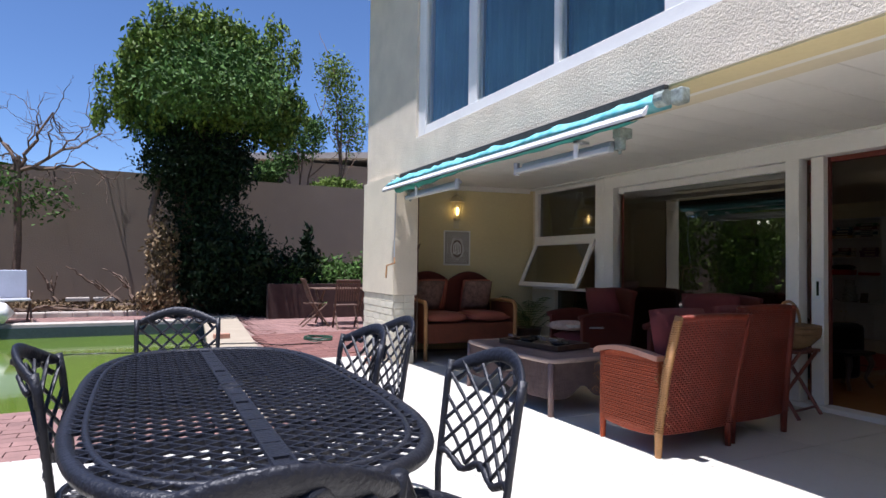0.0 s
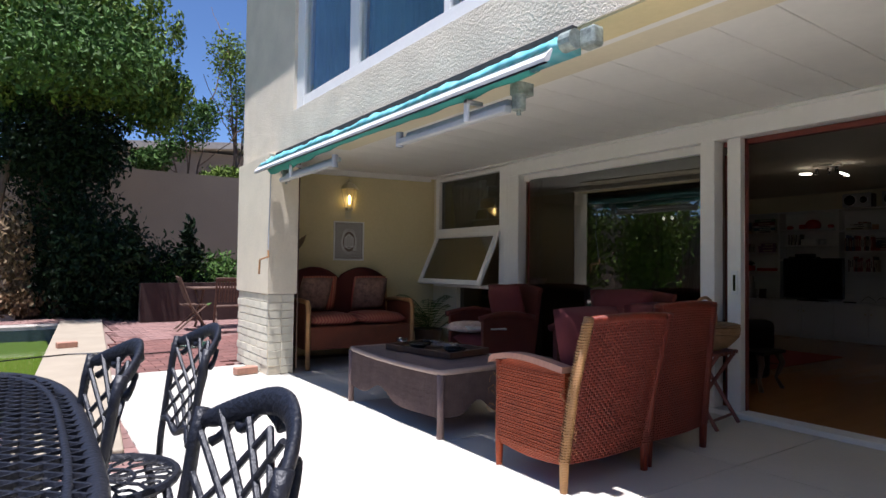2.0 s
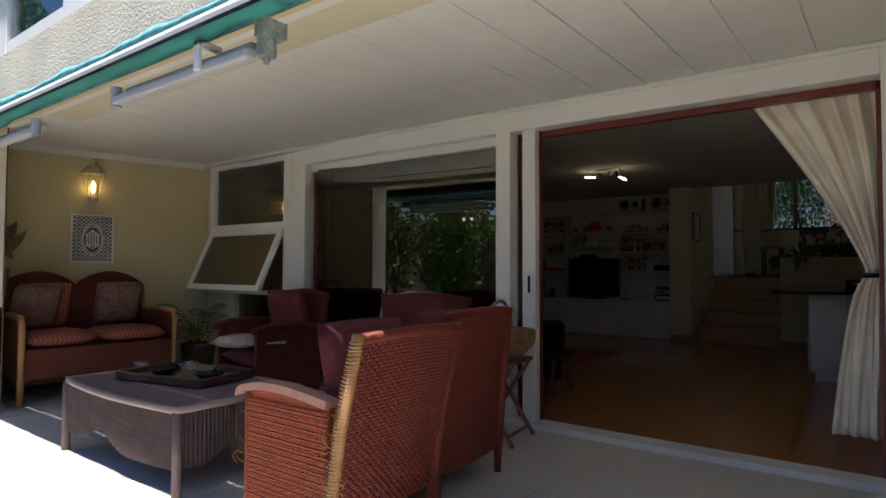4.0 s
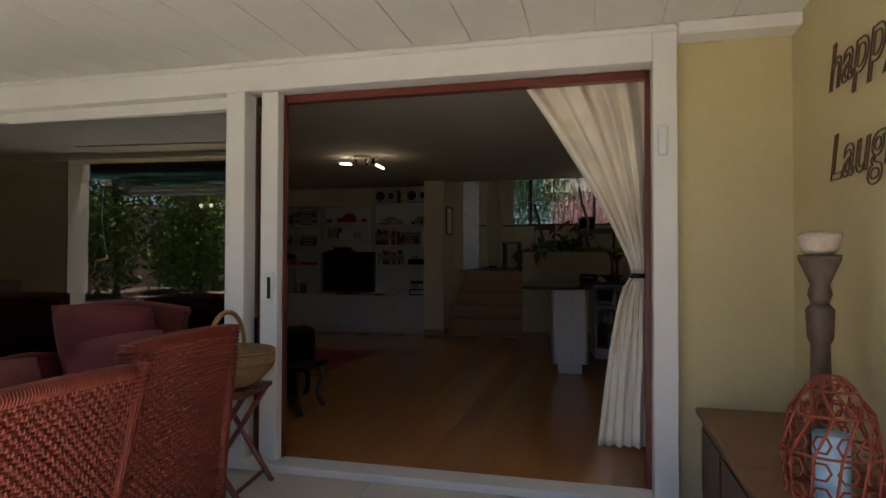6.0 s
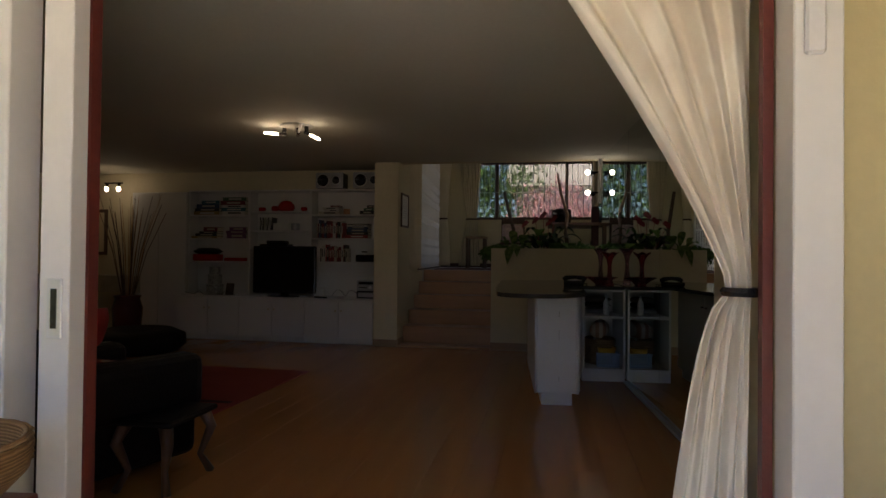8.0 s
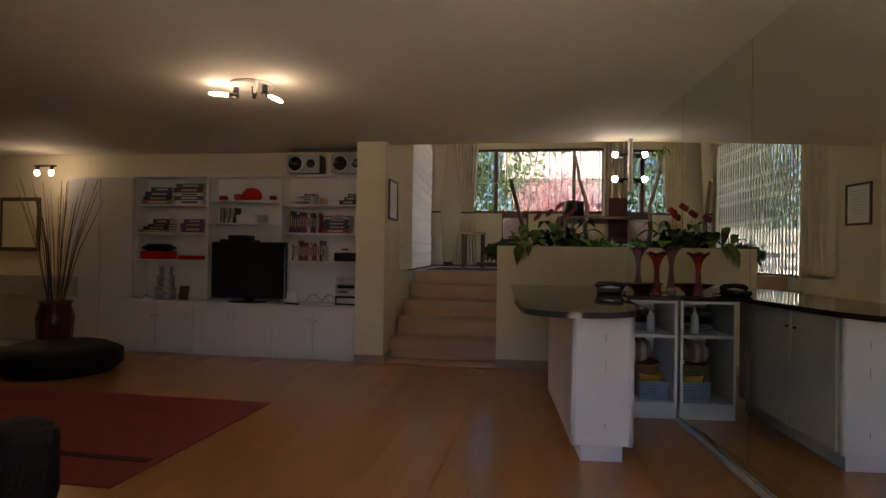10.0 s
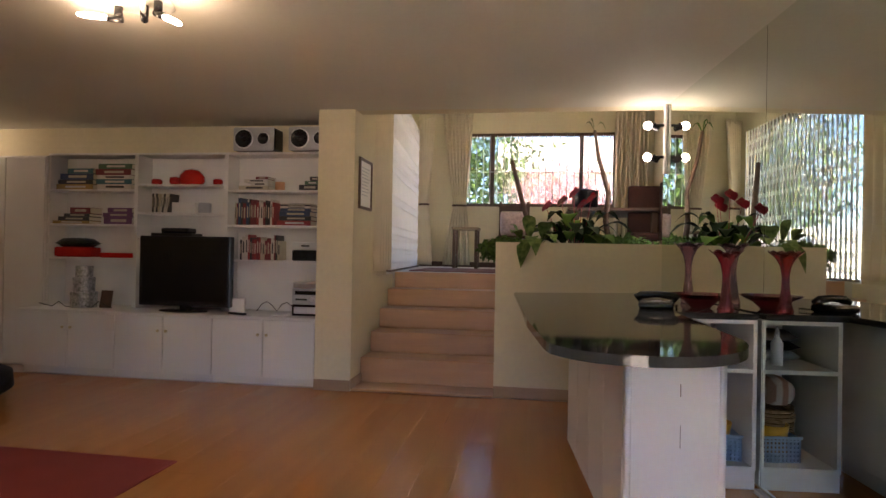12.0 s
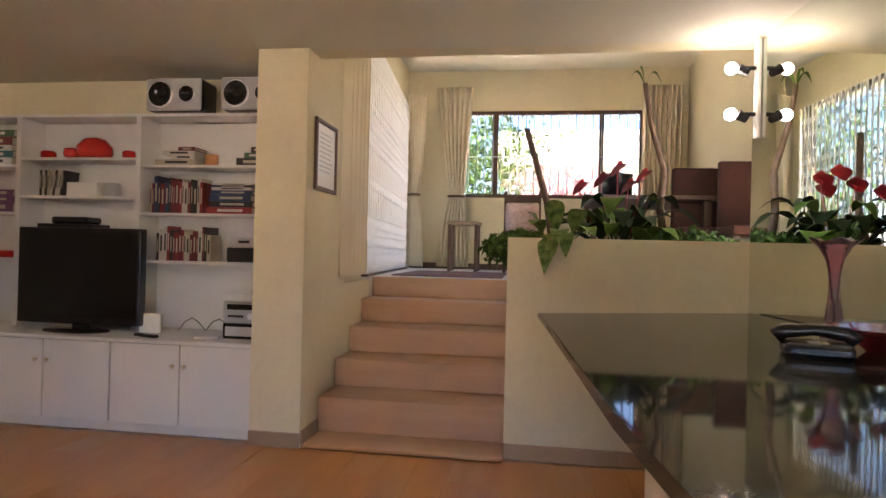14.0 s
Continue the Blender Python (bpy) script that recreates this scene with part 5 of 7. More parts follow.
solid("shell_dish", lathe(bmesh.new(), [(0.04, 0), (0.055, 0.02), (0.064, 0.06), (0.06, 0.07), (0.045, 0.06), (0.0, 0.045)], sides=16, wave=0.15, lobes=3), mat("pale_shell", (0.5, 0.42, 0.33), 0.5, var=0.3, scale=15), 4.84, 0.54, 1.175, 0, "pale chipped shell dish on the dark stand", "dish", smooth=True)
wj = thing("wire_jar", 4.52, 0.62, 0.09, 0, "red-brown scrolled wire jar standing on the low chest", "ornament")
bm = bmesh.new()
prof = [(0.06, 0.40), (0.11, 0.45), (0.12, 0.56), (0.1, 0.66), (0.06, 0.72), (0.03, 0.75)]
for k in range(12):
    a = k * math.pi / 6
    tube(bm, [(r * math.cos(a + 0.3 * math.sin(h * 40)), r * math.sin(a + 0.3 * math.sin(h * 40)), h) for r, h in prof], 0.004, 5)
    for q in range(4):
        cz, rr = 0.46 + 0.065 * q, (0.115, 0.12, 0.105, 0.07)[q]
        tube(bm, [((rr) * math.cos(a + 0.2 * math.cos(t)), rr * math.sin(a + 0.2 * math.cos(t)), cz + 0.024 * math.sin(t)) for t in [j * 1.05 for j in range(6)]], 0.0035, 4, True)
for r, h in prof:
    tube(bm, [(r * math.cos(t), r * math.sin(t), h) for t in [k * math.pi / 9 for k in range(18)]], 0.004, 5, True)
part("wirework", bm, mat("rusty_red_wire", (0.25, 0.05, 0.03), 0.5, metal=0.3, var=0.3), wj)
part("foot", lathe(bmesh.new(), [(0.07, 0.38), (0.08, 0.39), (0.07, 0.405), (0.0, 0.405)], sides=16), M_darkwood, wj, smooth=True)
part("tin", lathe(bmesh.new(), [(0.045, 0.42), (0.045, 0.60), (0.0, 0.60)], sides=16), mat("blue_white_tin", (0.3, 0.5, 0.7), 0.4, var=0.5, scale=12), wj, "blue and white tin inside")


def letters(text, x, z, size):
    cu = bpy.data.curves.new("letters", "FONT")
    cu.body, cu.size, cu.fill_mode, cu.bevel_depth, cu.bevel_resolution, cu.shear = text, size, "NONE", 0.0035, 2, 0.3
    o = new("tmp", cu)
    dg = bpy.context.evaluated_depsgraph_get()
    me = bpy.data.meshes.new_from_object(o.evaluated_get(dg))
    bpy.data.objects.remove(o)
    me.materials.clear()
    me.materials.append(M_darkwood)
    ob = new("wall_word", me)
    ob.matrix_world = pose(x, 0.365, z, 90, 0, 180)
    tagged(ob, "dark twisted rope word hung on the yellow wall", "wall decoration")


letters("happy", 5.27, 1.80, 0.24)
letters("Laugh", 5.27, 1.46, 0.24)


# --- interior ---
cg = thing("door_curtain", 5.89, 1.2, 0, 0, "cream curtain gathered by a dark tie beside the open door", "curtain")
def drape(u, v):
    z = 2.14 - 1.93 * v
    tie = 1.08
    if z > tie:
        s = (z - tie) / (2.14 - tie)
        y0, y1 = 0.99, 1.045 + 0.595 * s ** 1.2
    else:
        s = (tie - z) / tie
        y0, y1 = 0.99, 1.045 + 0.20 * math.sqrt(s)
    yy = y0 + (y1 - y0) * u
    amp = 0.012 + 0.026 * min(1, (y1 - y0))
    return Vector((amp * (math.sin(u * 31 + 2.5 * math.sin(v * 3)) + 0.6 * math.sin(u * 17.3 + 1.7 * v)) + 0.004 * math.sin(u * 67 + v * 9), yy - 1.2, z))
M_curt_st = two_tone(mat("stained_cream_curtain", (0.86, 0.80, 0.68), 0.9, var=0.08, scale=3, bump=0.2, bscale=250), (0.4, 0.22, 0.08), "noise", 2.5, 0.2, sharp=0.9, bump=0)
part("cloth", sheet(bmesh.new(), drape, 160, 40, 0.003), M_curt_st, cg, smooth=True)
bm = bmesh.new()
tube(bm, [(0.045 * math.cos(t), -0.182 + 0.04 * math.sin(t), 1.08) for t in [k * math.pi / 8 for k in range(16)]], 0.014, 6, True)
part("tie", bm, M_black, cg)
fabric("curtain_rail", bx(5.90, 5.95, 0.9, 5.6, 2.15, 2.19), M_white)


def spot(bm, x, y, z, dx, dy, dz):
    tube(bm, [(x, y, z), (x, y, z - 0.05)], 0.02, 10)
    d = Vector((dx, dy, dz)).normalized()
    p = Vector((x, y, z - 0.06))
    tube(bm, [p - d * 0.02, p + d * 0.05], 0.018, 10)
    return p + d * 0.05, d


cl = thing("ceiling_spots", 9.45, 3.92, 2.4, 0, "cream plate with three dark spot holders, lit, on the ceiling", "ceiling lamp")
part("plate", lathe(bmesh.new(), [(0.0, 0.0), (0.15, 0.0), (0.155, -0.012), (0.13, -0.022), (0.0, -0.022)], sides=28), M_white, cl, smooth=True)
for ddx, ddy, lit, v in ((0.0, 0.12, 1, (-0.3, 1, 0.06)), (0.0, -0.02, 0, (-1, -0.6, 0.3)), (-0.04, -0.12, 1, (-0.4, -1, -0.5))):
    bm = bmesh.new()
    p, d = spot(bm, ddx, ddy, -0.022, *v)
    part("spot_holder", bm, M_black, cl, smooth=True)
    bm = bmesh.new()
    tube(bm, [p, p + d * 0.03, p + d * 0.11, p + d * 0.14], [0.010, 0.014, 0.014, 0.008], 10)
    part("bulb", bm, M_bulb if lit else M_whitemetal, cl, "lit bulb" if lit else "unlit bulb", smooth=True)
for zz in (2.23, 1.98):
    bl_ = thing("mirror_lamp", 11.69, 0.965, zz, 0, "white globe bulb on a dark arm, at the mirror's edge", "wall lamp", "lamps at the mirror edge")
    bm = bmesh.new()
    tube(bm, [(0, 0, 0), (0, 0.08, 0.0)], 0.012, 8)
    tube(bm, [(0, 0.05, -0.03), (0, 0.10, -0.0)], [0.02, 0.03], 10)
    part("arm", bm, M_black, bl_)
    bm = bmesh.new()
    bmesh.ops.create_icosphere(bm, subdivisions=2, radius=0.034)
    bmesh.ops.translate(bm, verts=bm.verts, vec=(0, 0.135, 0))
    part("bulb", bm, M_bulbw, bl_, "round lit bulb", smooth=True).visible_shadow = False
fabric("lamp_strip", bx(11.66, 11.72, 0.955, 0.975, 1.85, 2.39, 0.003), M_white)
wl = thing("wall_spots", 11.95, 7.9, 2.15, 0, "two lit spot bulbs on a dark wall bracket", "wall lamp")
bm = bmesh.new()
tube(bm, [(0.0, -0.15, 0.06), (0.0, 0.15, 0.06)], 0.012, 8)
tube(bm, [(0, -0.1, 0.06), (-0.02, -0.1, 0.0)], 0.02, 8)
tube(bm, [(0, 0.1, 0.06), (-0.02, 0.1, 0.0)], 0.02, 8)
part("bracket", bm, M_black, wl)
for yy in (-0.1, 0.1):
    part("bulb", lathe(bmesh.new(), [(0.0, -0.07), (0.028, -0.05), (0.028, -0.01), (0.015, 0.01)], -0.02, yy, 0, 12), M_bulb, wl, "lit bulb", smooth=True)

# wall unit: cupboards and open shelves
cu0 = None
for k in range(3):
    ya = 3.84 + 0.955 * k
    c = thing("low_cupboard", 11.74, ya, 0, 0, "low white two-door cupboard with small cream knobs, under the shelves", "cupboard", "low white cupboards")
    part("carcass", boxes((0.018, 0.55, 0, 0.95, 0.06, 0.575)), M_cab, c)
    part("plinth", bx(0.03, 0.5, 0, 0.95, 0, 0.06), M_cab, c)
    for s in (0, 1):
        d = part("door", bx(0, 0.018, 0.004 + 0.475 * s, 0.471 + 0.475 * s, 0.065, 0.57, 0.002), M_cab, c)
        kb = part("knob", lathe(bmesh.new(), [(0.006, 0), (0.006, 0.01), (0.014, 0.018), (0.012, 0.026), (0, 0.028)], sides=12), mat("cream_knob", (0.6, 0.52, 0.35), 0.3, var=0.05), d, "cream knob", smooth=True)
        kb.matrix_world = pose(0, 0.435 + 0.08 * s, 0.44, 0, -90, 0)
        kb.matrix_parent_inverse = Matrix()
        kb.matrix_basis = pose(0, 0.435 + 0.08 * s, 0.44, 0, -90, 0)
solid("cupboard_top", bx(0, 0.56, 0, 2.92, 0, 0.022, 0.003), M_cab, 11.725, 3.83, 0.577, 0, "long white top board over the low cupboards", "shelf board")
for k, (ya, yb, zs) in enumerate(((3.84, 4.86, (1.07, 1.4, 1.73)), (4.86, 5.79, (1.51, 1.78)), (5.79, 6.74, (1.06, 1.39, 1.73)))):
    c = thing("bookcase", 12.06, ya, 0.6, 0, "tall white open bookcase section standing on the low cupboards", "bookcase", "white bookcase sections")
    part("side_panel", bx(0, 0.235, 0, 0.018, 0, 1.48), M_cab, c)
    part("side_panel", bx(0, 0.235, yb - ya - 0.018, yb - ya, 0, 1.48), M_cab, c)
    part("top", bx(-0.004, 0.235, 0, yb - ya, 1.481, 1.5), M_cab, c)
    part("back_panel", bx(0.222, 0.235, 0.018, yb - ya - 0.018, 0, 1.48), M_cab, c)
    for z in zs:
        part("shelf", bx(0.002, 0.222, 0.018, yb - ya - 0.018, z - 0.6, z - 0.6 + 0.018, 0.001), M_cab, c)
tc = thing("tall_cupboard", 12.06, 6.76, 0, 0, "plain tall white cupboard beside the bookcases", "cupboard")
part("carcass", bx(0, 0.23, 0, 0.9, 0, 2.08), M_cab, tc)
part("door", bx(-0.016, -0.001, 0.01, 0.445, 0.02, 2.06, 0.002), M_cab, tc)
part("door", bx(-0.016, -0.001, 0.455, 0.89, 0.02, 2.06, 0.002), M_cab, tc)

BOOKC = [(0.28, 0.03, 0.03), (0.03, 0.055, 0.12), (0.45, 0.41, 0.32), (0.03, 0.03, 0.035), (0.56, 0.54, 0.49), (0.17, 0.025, 0.035), (0.06, 0.13, 0.075), (0.33, 0.21, 0.06), (0.15, 0.06, 0.14), (0.03, 0.12, 0.16)]
BM = [mat("book_cover_%s" % n, c, 0.45, var=0.15, scale=20) for n, c in zip(("red", "navy", "cream", "black", "white", "maroon", "green", "mustard", "purple", "teal"), BOOKC)]
M_paper = mat("book_paper", (0.6, 0.56, 0.46), 0.9, var=0.1, stretch=(1, 60, 1))
BN = ("red", "navy blue", "cream", "black", "white", "maroon", "green", "mustard", "purple", "teal")
rb = random.Random(4)


def book(y, z, th, h, d, ci, lean=0.0, flat=False, nm="book"):
    o = thing(nm, 12.08, y, z, 0, "%s %s standing on the white shelf" % (BN[ci], "book") if not flat else "%s box or book lying in a stack on the shelf" % BN[ci], "book" if nm == "book" else "board game")
    if flat:
        part("cover", boxes((0, d, 0, h, 0, 0.004), (0, d, 0, h, th - 0.004, th), (0, 0.004, 0, h, 0.004, th - 0.004)), BM[ci], o)
        part("page_block", bx(0.004, d - 0.004, 0.003, h - 0.003, 0.004, th - 0.004), M_paper, o)
        part("title", bx(-0.001, 0, h * 0.2, h * 0.75, th * 0.3, th * 0.7), BM[2 if ci in (1, 3, 5, 8) else (3 if ci in (2, 4) else 4)], o)
    else:
        part("cover", boxes((0, d, 0, 0.003, 0, h), (0, d, th - 0.003, th, 0, h), (0, 0.003, 0.003, th - 0.003, 0, h)), BM[ci], o)
        part("page_block", bx(0.003, d - 0.004, 0.003, th - 0.003, 0.003, h - 0.004), M_paper, o)
        part("title", bx(-0.001, 0, th * 0.3, th * 0.7, h * 0.3, h * 0.8), BM[2 if ci in (1, 3, 5, 8) else (3 if ci in (2, 4) else 4)], o)
        if lean:
            o.matrix_world = pose(12.08, y, z, lean, 0, 0)
    return o


def row_of_books(y0, y1, z, hmin, hmax, pal):
    y = y1
    while y > y0 + 0.02:
        th = rb.uniform(0.013, 0.034)
        y -= th
        book(y, z, th - 0.001, rb.uniform(hmin, hmax), rb.uniform(0.12, 0.17), rb.choice(pal))


def stack(y0, z, sizes, nm="book"):
    for th, w, ci in sizes:
        book(y0 + rb.uniform(-0.006, 0.006), z, th - 0.001, w, 0.17, ci, 0, True, nm)
        z += th


row_of_books(4.38, 4.78, 1.42, 0.2, 0.27, [0, 4, 2, 3, 5, 1, 7, 4])
stack(4.03, 1.42, [(0.045, 0.33, 0), (0.04, 0.31, 3), (0.045, 0.3, 1), (0.03, 0.3, 1), (0.02, 0.29, 4), (0.015, 0.3, 3), (0.012, 0.28, 4)])
row_of_books(4.3, 4.72, 1.09, 0.18, 0.24, [0, 5, 4, 2, 5, 0, 3])
stack(4.45, 1.75, [(0.04, 0.3, 2), (0.03, 0.17, 4), (0.03, 0.24, 4), (0.025, 0.12, 5)], "game_box")
stack(3.95, 1.75, [(0.05, 0.2, 3), (0.035, 0.14, 6), (0.04, 0.09, 3)], "game_box")
stack(6.27, 1.75, [(0.05, 0.4, 7), (0.045, 0.38, 3), (0.06, 0.36, 1), (0.05, 0.28, 9)], "game_box")
stack(5.86, 1.75, [(0.05, 0.36, 4), (0.05, 0.38, 9), (0.04, 0.36, 4), (0.06, 0.38, 5), (0.05, 0.36, 6)], "game_box")
stack(6.3, 1.41, [(0.03, 0.4, 7), (0.04, 0.34, 3), (0.03, 0.28, 3), (0.06, 0.22, 5)], "game_box")
stack(5.84, 1.41, [(0.07, 0.3, 8), (0.04, 0.32, 8), (0.05, 0.26, 8)], "game_box")
y = 5.62
for k in range(9):
    book(y, 1.53, 0.014, 0.18, 0.14, (3, 4, 3, 2, 4, 3, 4, 4, 3)[k], 0 if k < 4 else 8)
    y -= 0.02
# red bowls
for yy, r, h in ((5.64, 0.05, 0.06), (5.0, 0.045, 0.06)):
    solid("red_pot", lathe(bmesh.new(), [(r * 0.7, 0), (r, h * 0.3), (r, h * 0.8), (r * 0.8, h), (0, h)], sides=20), M_red, 12.16, yy, 1.798, 0, "small round glossy red pot on the shelf", "pot", smooth=True)
solid("red_pot", lathe(bmesh.new(), [(0.09, 0), (0.12, 0.04), (0.115, 0.09), (0.075, 0.14), (0.03, 0.155), (0, 0.16)], sides=24), M_red, 12.16, 5.27, 1.798, 0, "large glossy red lidded pot on the shelf", "pot", smooth=True)
solid("red_pot", lathe(bmesh.new(), [(0.04, 0), (0.055, 0.03), (0.05, 0.07), (0.0, 0.08)], sides=20), M_red, 12.12, 5.42, 1.798, 0, "small round glossy red pot on the shelf", "pot", smooth=True)
solid("candle_pot", lathe(bmesh.new(), [(0.045, 0), (0.045, 0.08), (0, 0.08)], sides=18), mat("orange_wax", (0.6, 0.3, 0.15), 0.5), 12.14, 4.36, 1.748, 0, "short fat orange candle on the shelf", "candle", smooth=True)
solid("paper_box", bx(0, 0.1, 0, 0.24, 0, 0.10, 0.004), M_white, 12.1, 5.2, 1.528, 0, "white box lying on its side, on the shelf", "box")
solid("speaker_tube", lathe(bmesh.new(), [(0.055, 0), (0.06, 0.01), (0.06, 0.09), (0.055, 0.1), (0, 0.1)], sides=20), M_grey, 12.16, 5.13, 1.528, 0, "short grey metal drum on the shelf", "drum", smooth=True)
# television
tv = thing("television", 11.93, 5.19, 0.6, 0, "large black flat television on a round stand, on the white cupboard", "television")
part("housing", bx(0.0, 0.07, -0.46, 0.46, 0.045, 0.70, 0.012, 2), M_black, tv)
part("screen", bx(-0.003, 0.001, -0.425, 0.425, 0.095, 0.665), mat("dark_screen", (0.006, 0.006, 0.008), 0.12, var=0.05, bump=0), tv)
part("neck", bx(0.02, 0.06, -0.05, 0.05, 0.015, 0.046), M_black, tv)
bm = lathe(bmesh.new(), [(0.24, 0), (0.23, 0.012), (0, 0.016)], sides=28)
bmesh.ops.scale(bm, vec=(0.5, 1, 1), verts=bm.verts)
part("stand", bm, M_black, tv, smooth=True)
solid("video_player", bx(0, 0.2, 0, 0.42, 0, 0.05, 0.004), M_black, 12.05, 5.2, 1.28, 0, "flat black video player on the television's top shelf", "player")
solid("tv_box_shelf", bx(0, 0.2, 0, 0.93, 0, 0.018), M_cab, 12.07, 4.86, 1.262, 0, "white shelf board above the television", "shelf board")
solid("game_console", bx(0, 0.16, 0, 0.28, 0, 0.05, 0.015, 2), M_black, 12.07, 5.25, 1.331, 0, "black rounded console stacked on the player", "console")
# hi-fi, speakers
for yy in (4.56, 4.02):
    s = thing("speaker", 11.98, yy, 2.102, 0, "silver loudspeaker with a dark round cone, on the bookcase", "loudspeaker", "loudspeakers on the bookcase")
    part("cabinet", bx(0.02, 0.22, -0.2, 0.2, 0, 0.22, 0.02, 2), M_black, s)
    part("front", bx(0.0, 0.02, -0.2, 0.2, 0, 0.22, 0.01), M_grey, s)
    for oy, r in ((0.09, 0.085), (-0.1, 0.055)):
        o = part("cone", lathe(bmesh.new(), [(r, 0.0), (r, 0.012), (r * 0.86, 0.012), (r * 0.5, -0.01), (r * 0.2, 0.004), (0, 0.006)], sides=24), M_black, s, smooth=True)
        o.matrix_basis = pose(-0.002, oy, 0.11, 0, -90, 0)
        o = part("cone_ring", lathe(bmesh.new(), [(r * 1.08, 0.0), (r * 1.08, 0.008), (r * 0.98, 0.014), (r * 0.9, 0.008), (r * 0.9, 0)], sides=24), M_alu, s, smooth=True)
        o.matrix_basis = pose(-0.001, oy, 0.11, 0, -90, 0)
hf = thing("stereo", 11.9, 3.86, 0.6, 0, "silver and black compact stereo on the white cupboard", "stereo")
part("lower_deck", bx(0.0, 0.2, 0, 0.26, 0.0, 0.10, 0.006), M_black, hf)
part("tape_doors", bx(-0.006, 0, 0.02, 0.24, 0.02, 0.08, 0.002), M_alu, hf)
part("upper_deck", bx(0.0, 0.2, 0, 0.26, 0.102, 0.24, 0.006), M_grey, hf)
part("display", bx(-0.004, 0, 0.03, 0.23, 0.19, 0.225), M_black, hf)
part("cd_deck", bx(0.0, 0.2, 0, 0.26, 0.242, 0.30, 0.01), M_alu, hf)
kb = part("dial", lathe(bmesh.new(), [(0.022, 0), (0.02, 0.012), (0, 0.014)], sides=18), M_alu, hf, smooth=True)
kb.matrix_basis = pose(0, 0.07, 0.15, 0, -90, 0)
for j in range(6):
    part("button", bx(-0.004, 0, 0.12 + 0.018 * j, 0.133 + 0.018 * j, 0.14, 0.155), M_black, hf)
solid("black_box", bx(0, 0.17, 0, 0.3, 0, 0.1, 0.01), M_black, 12.07, 3.9, 1.09, 0, "black carrying case on the shelf", "case")
cs = thing("metal_case", 12.05, 3.93, 1.192, 0, "small silver clasped case on top of the black one", "case")
part("shell", bx(0, 0.18, 0, 0.26, 0, 0.075, 0.006), M_alu, cs)
part("handle", bx(-0.012, -0.004, 0.09, 0.17, 0.03, 0.045, 0.003), M_black, cs)
# tins, red boxes, router, remote
tn = thing("nested_tins", 11.98, 6.26, 0.6, 0, "three silver foil tins stacked by size, on the white cupboard", "tins")
for r, z0, z1 in ((0.115, 0, 0.15), (0.095, 0.152, 0.29), (0.075, 0.292, 0.40)):
    part("tin", lathe(bmesh.new(), [(r, z0), (r, z1 - 0.03), (r * 1.03, z1 - 0.03), (r * 1.03, z1), (0, z1)], sides=28), M_silver, tn, smooth=False)
solid("picture_stand", bx(0, 0.015, 0, 0.12, 0, 0.17, 0.003, 1, pose(0, 0, 0, 0, 12, 0)), M_darkwood, 11.98, 5.98, 0.6, 0, "small framed picture leaning on the cupboard", "picture")
solid("red_case", bx(0, 0.17, 0, 0.4, 0, 0.1, 0.02, 2), M_red, 12.07, 6.28, 1.08, 0, "long red plastic case on the shelf", "case")
solid("red_case", bx(0, 0.17, 0, 0.33, 0, 0.05, 0.012, 2), M_red, 12.07, 5.85, 1.08, 0, "flat red plastic case on the shelf", "case")
bm = cushion(bmesh.new(), 0.16, 0.42, 0.1, None, 6)
solid("black_bag", bm, M_black, 12.16, 6.48, 1.22, 0, "slack black bag on top of the red case", "bag", smooth=True)
solid("router", bx(0, 0.03, 0, 0.14, 0, 0.13, 0.004, 1, pose(0, 0, 0, 0, 0, 12)), M_white, 12.0, 4.62, 0.6, 0, "small white router standing on the cupboard", "router")
solid("remote", bx(-0.022, 0.022, -0.1, 0.1, 0, 0.02, 0.006), M_black, 11.82, 4.6, 0.6, -20, "black remote control on the cupboard", "remote control")
solid("remote", bx(-0.03, 0.03, -0.08, 0.08, 0, 0.02, 0.006), M_white, 11.86, 4.2, 0.6, 10, "pale flat handset on the cupboard", "remote control")
bm = bmesh.new()
tube(bm, [(12.1, 4.55 - 0.05 * k, 0.61 + 0.09 * abs(math.sin(k * 0.8))) for k in range(9)], 0.003, 4)
tube(bm, [(11.9, 5.9 + 0.07 * k, 0.61 + 0.03 * abs(math.sin(k * 0.9)) * (k % 3)) for k in range(12)], 0.004, 4)
solid("cable", bm, M_black, 0, 0, 0, 0, "loose thin cables trailing over the cupboard top", "cable")

# bar counter
bc = thing("bar_counter", 8.98, 1.31, 0, 4.5, "white panelled bar counter unit with worn end panel, by the mirror", "counter")
part("end_panel", bx(0, 0.02, 0, 0.35, 0.10, 0.87, 0.004), M_cab, bc)
part("carcass", bx(0.022, 1.4, 0.01, 0.33, 0.10, 0.87), M_cab, bc)
part("plinth", bx(0.04, 1.38, 0.05, 0.29, 0, 0.10), M_cab, bc)
for yy in (0.012, 0.338):
    part("corner_bead", tube(bmesh.new(), [(0.0, yy, 0.10), (0.0, yy, 0.872)], 0.012, 10), M_cab, bc, smooth=True)
for k in range(4):
    part("door", bx(0.03 + 0.342 * k, 0.366 + 0.342 * k, 0.331, 0.35, 0.11, 0.86, 0.004), M_cab, bc)
for k in range(2):
    d = part("door", bx(0.03 + 0.52 * k, 0.54 + 0.52 * k, -0.012, 0.009, 0.11, 0.86, 0.003), M_cab, bc)
    part("knob", lathe(bmesh.new(), [(0.01, 0), (0.014, 0.01), (0, 0.014)], 0.48 + 0.1 * k, -0.02, 0.75, 10), M_black, d, "dark knob")
bm = bmesh.new()
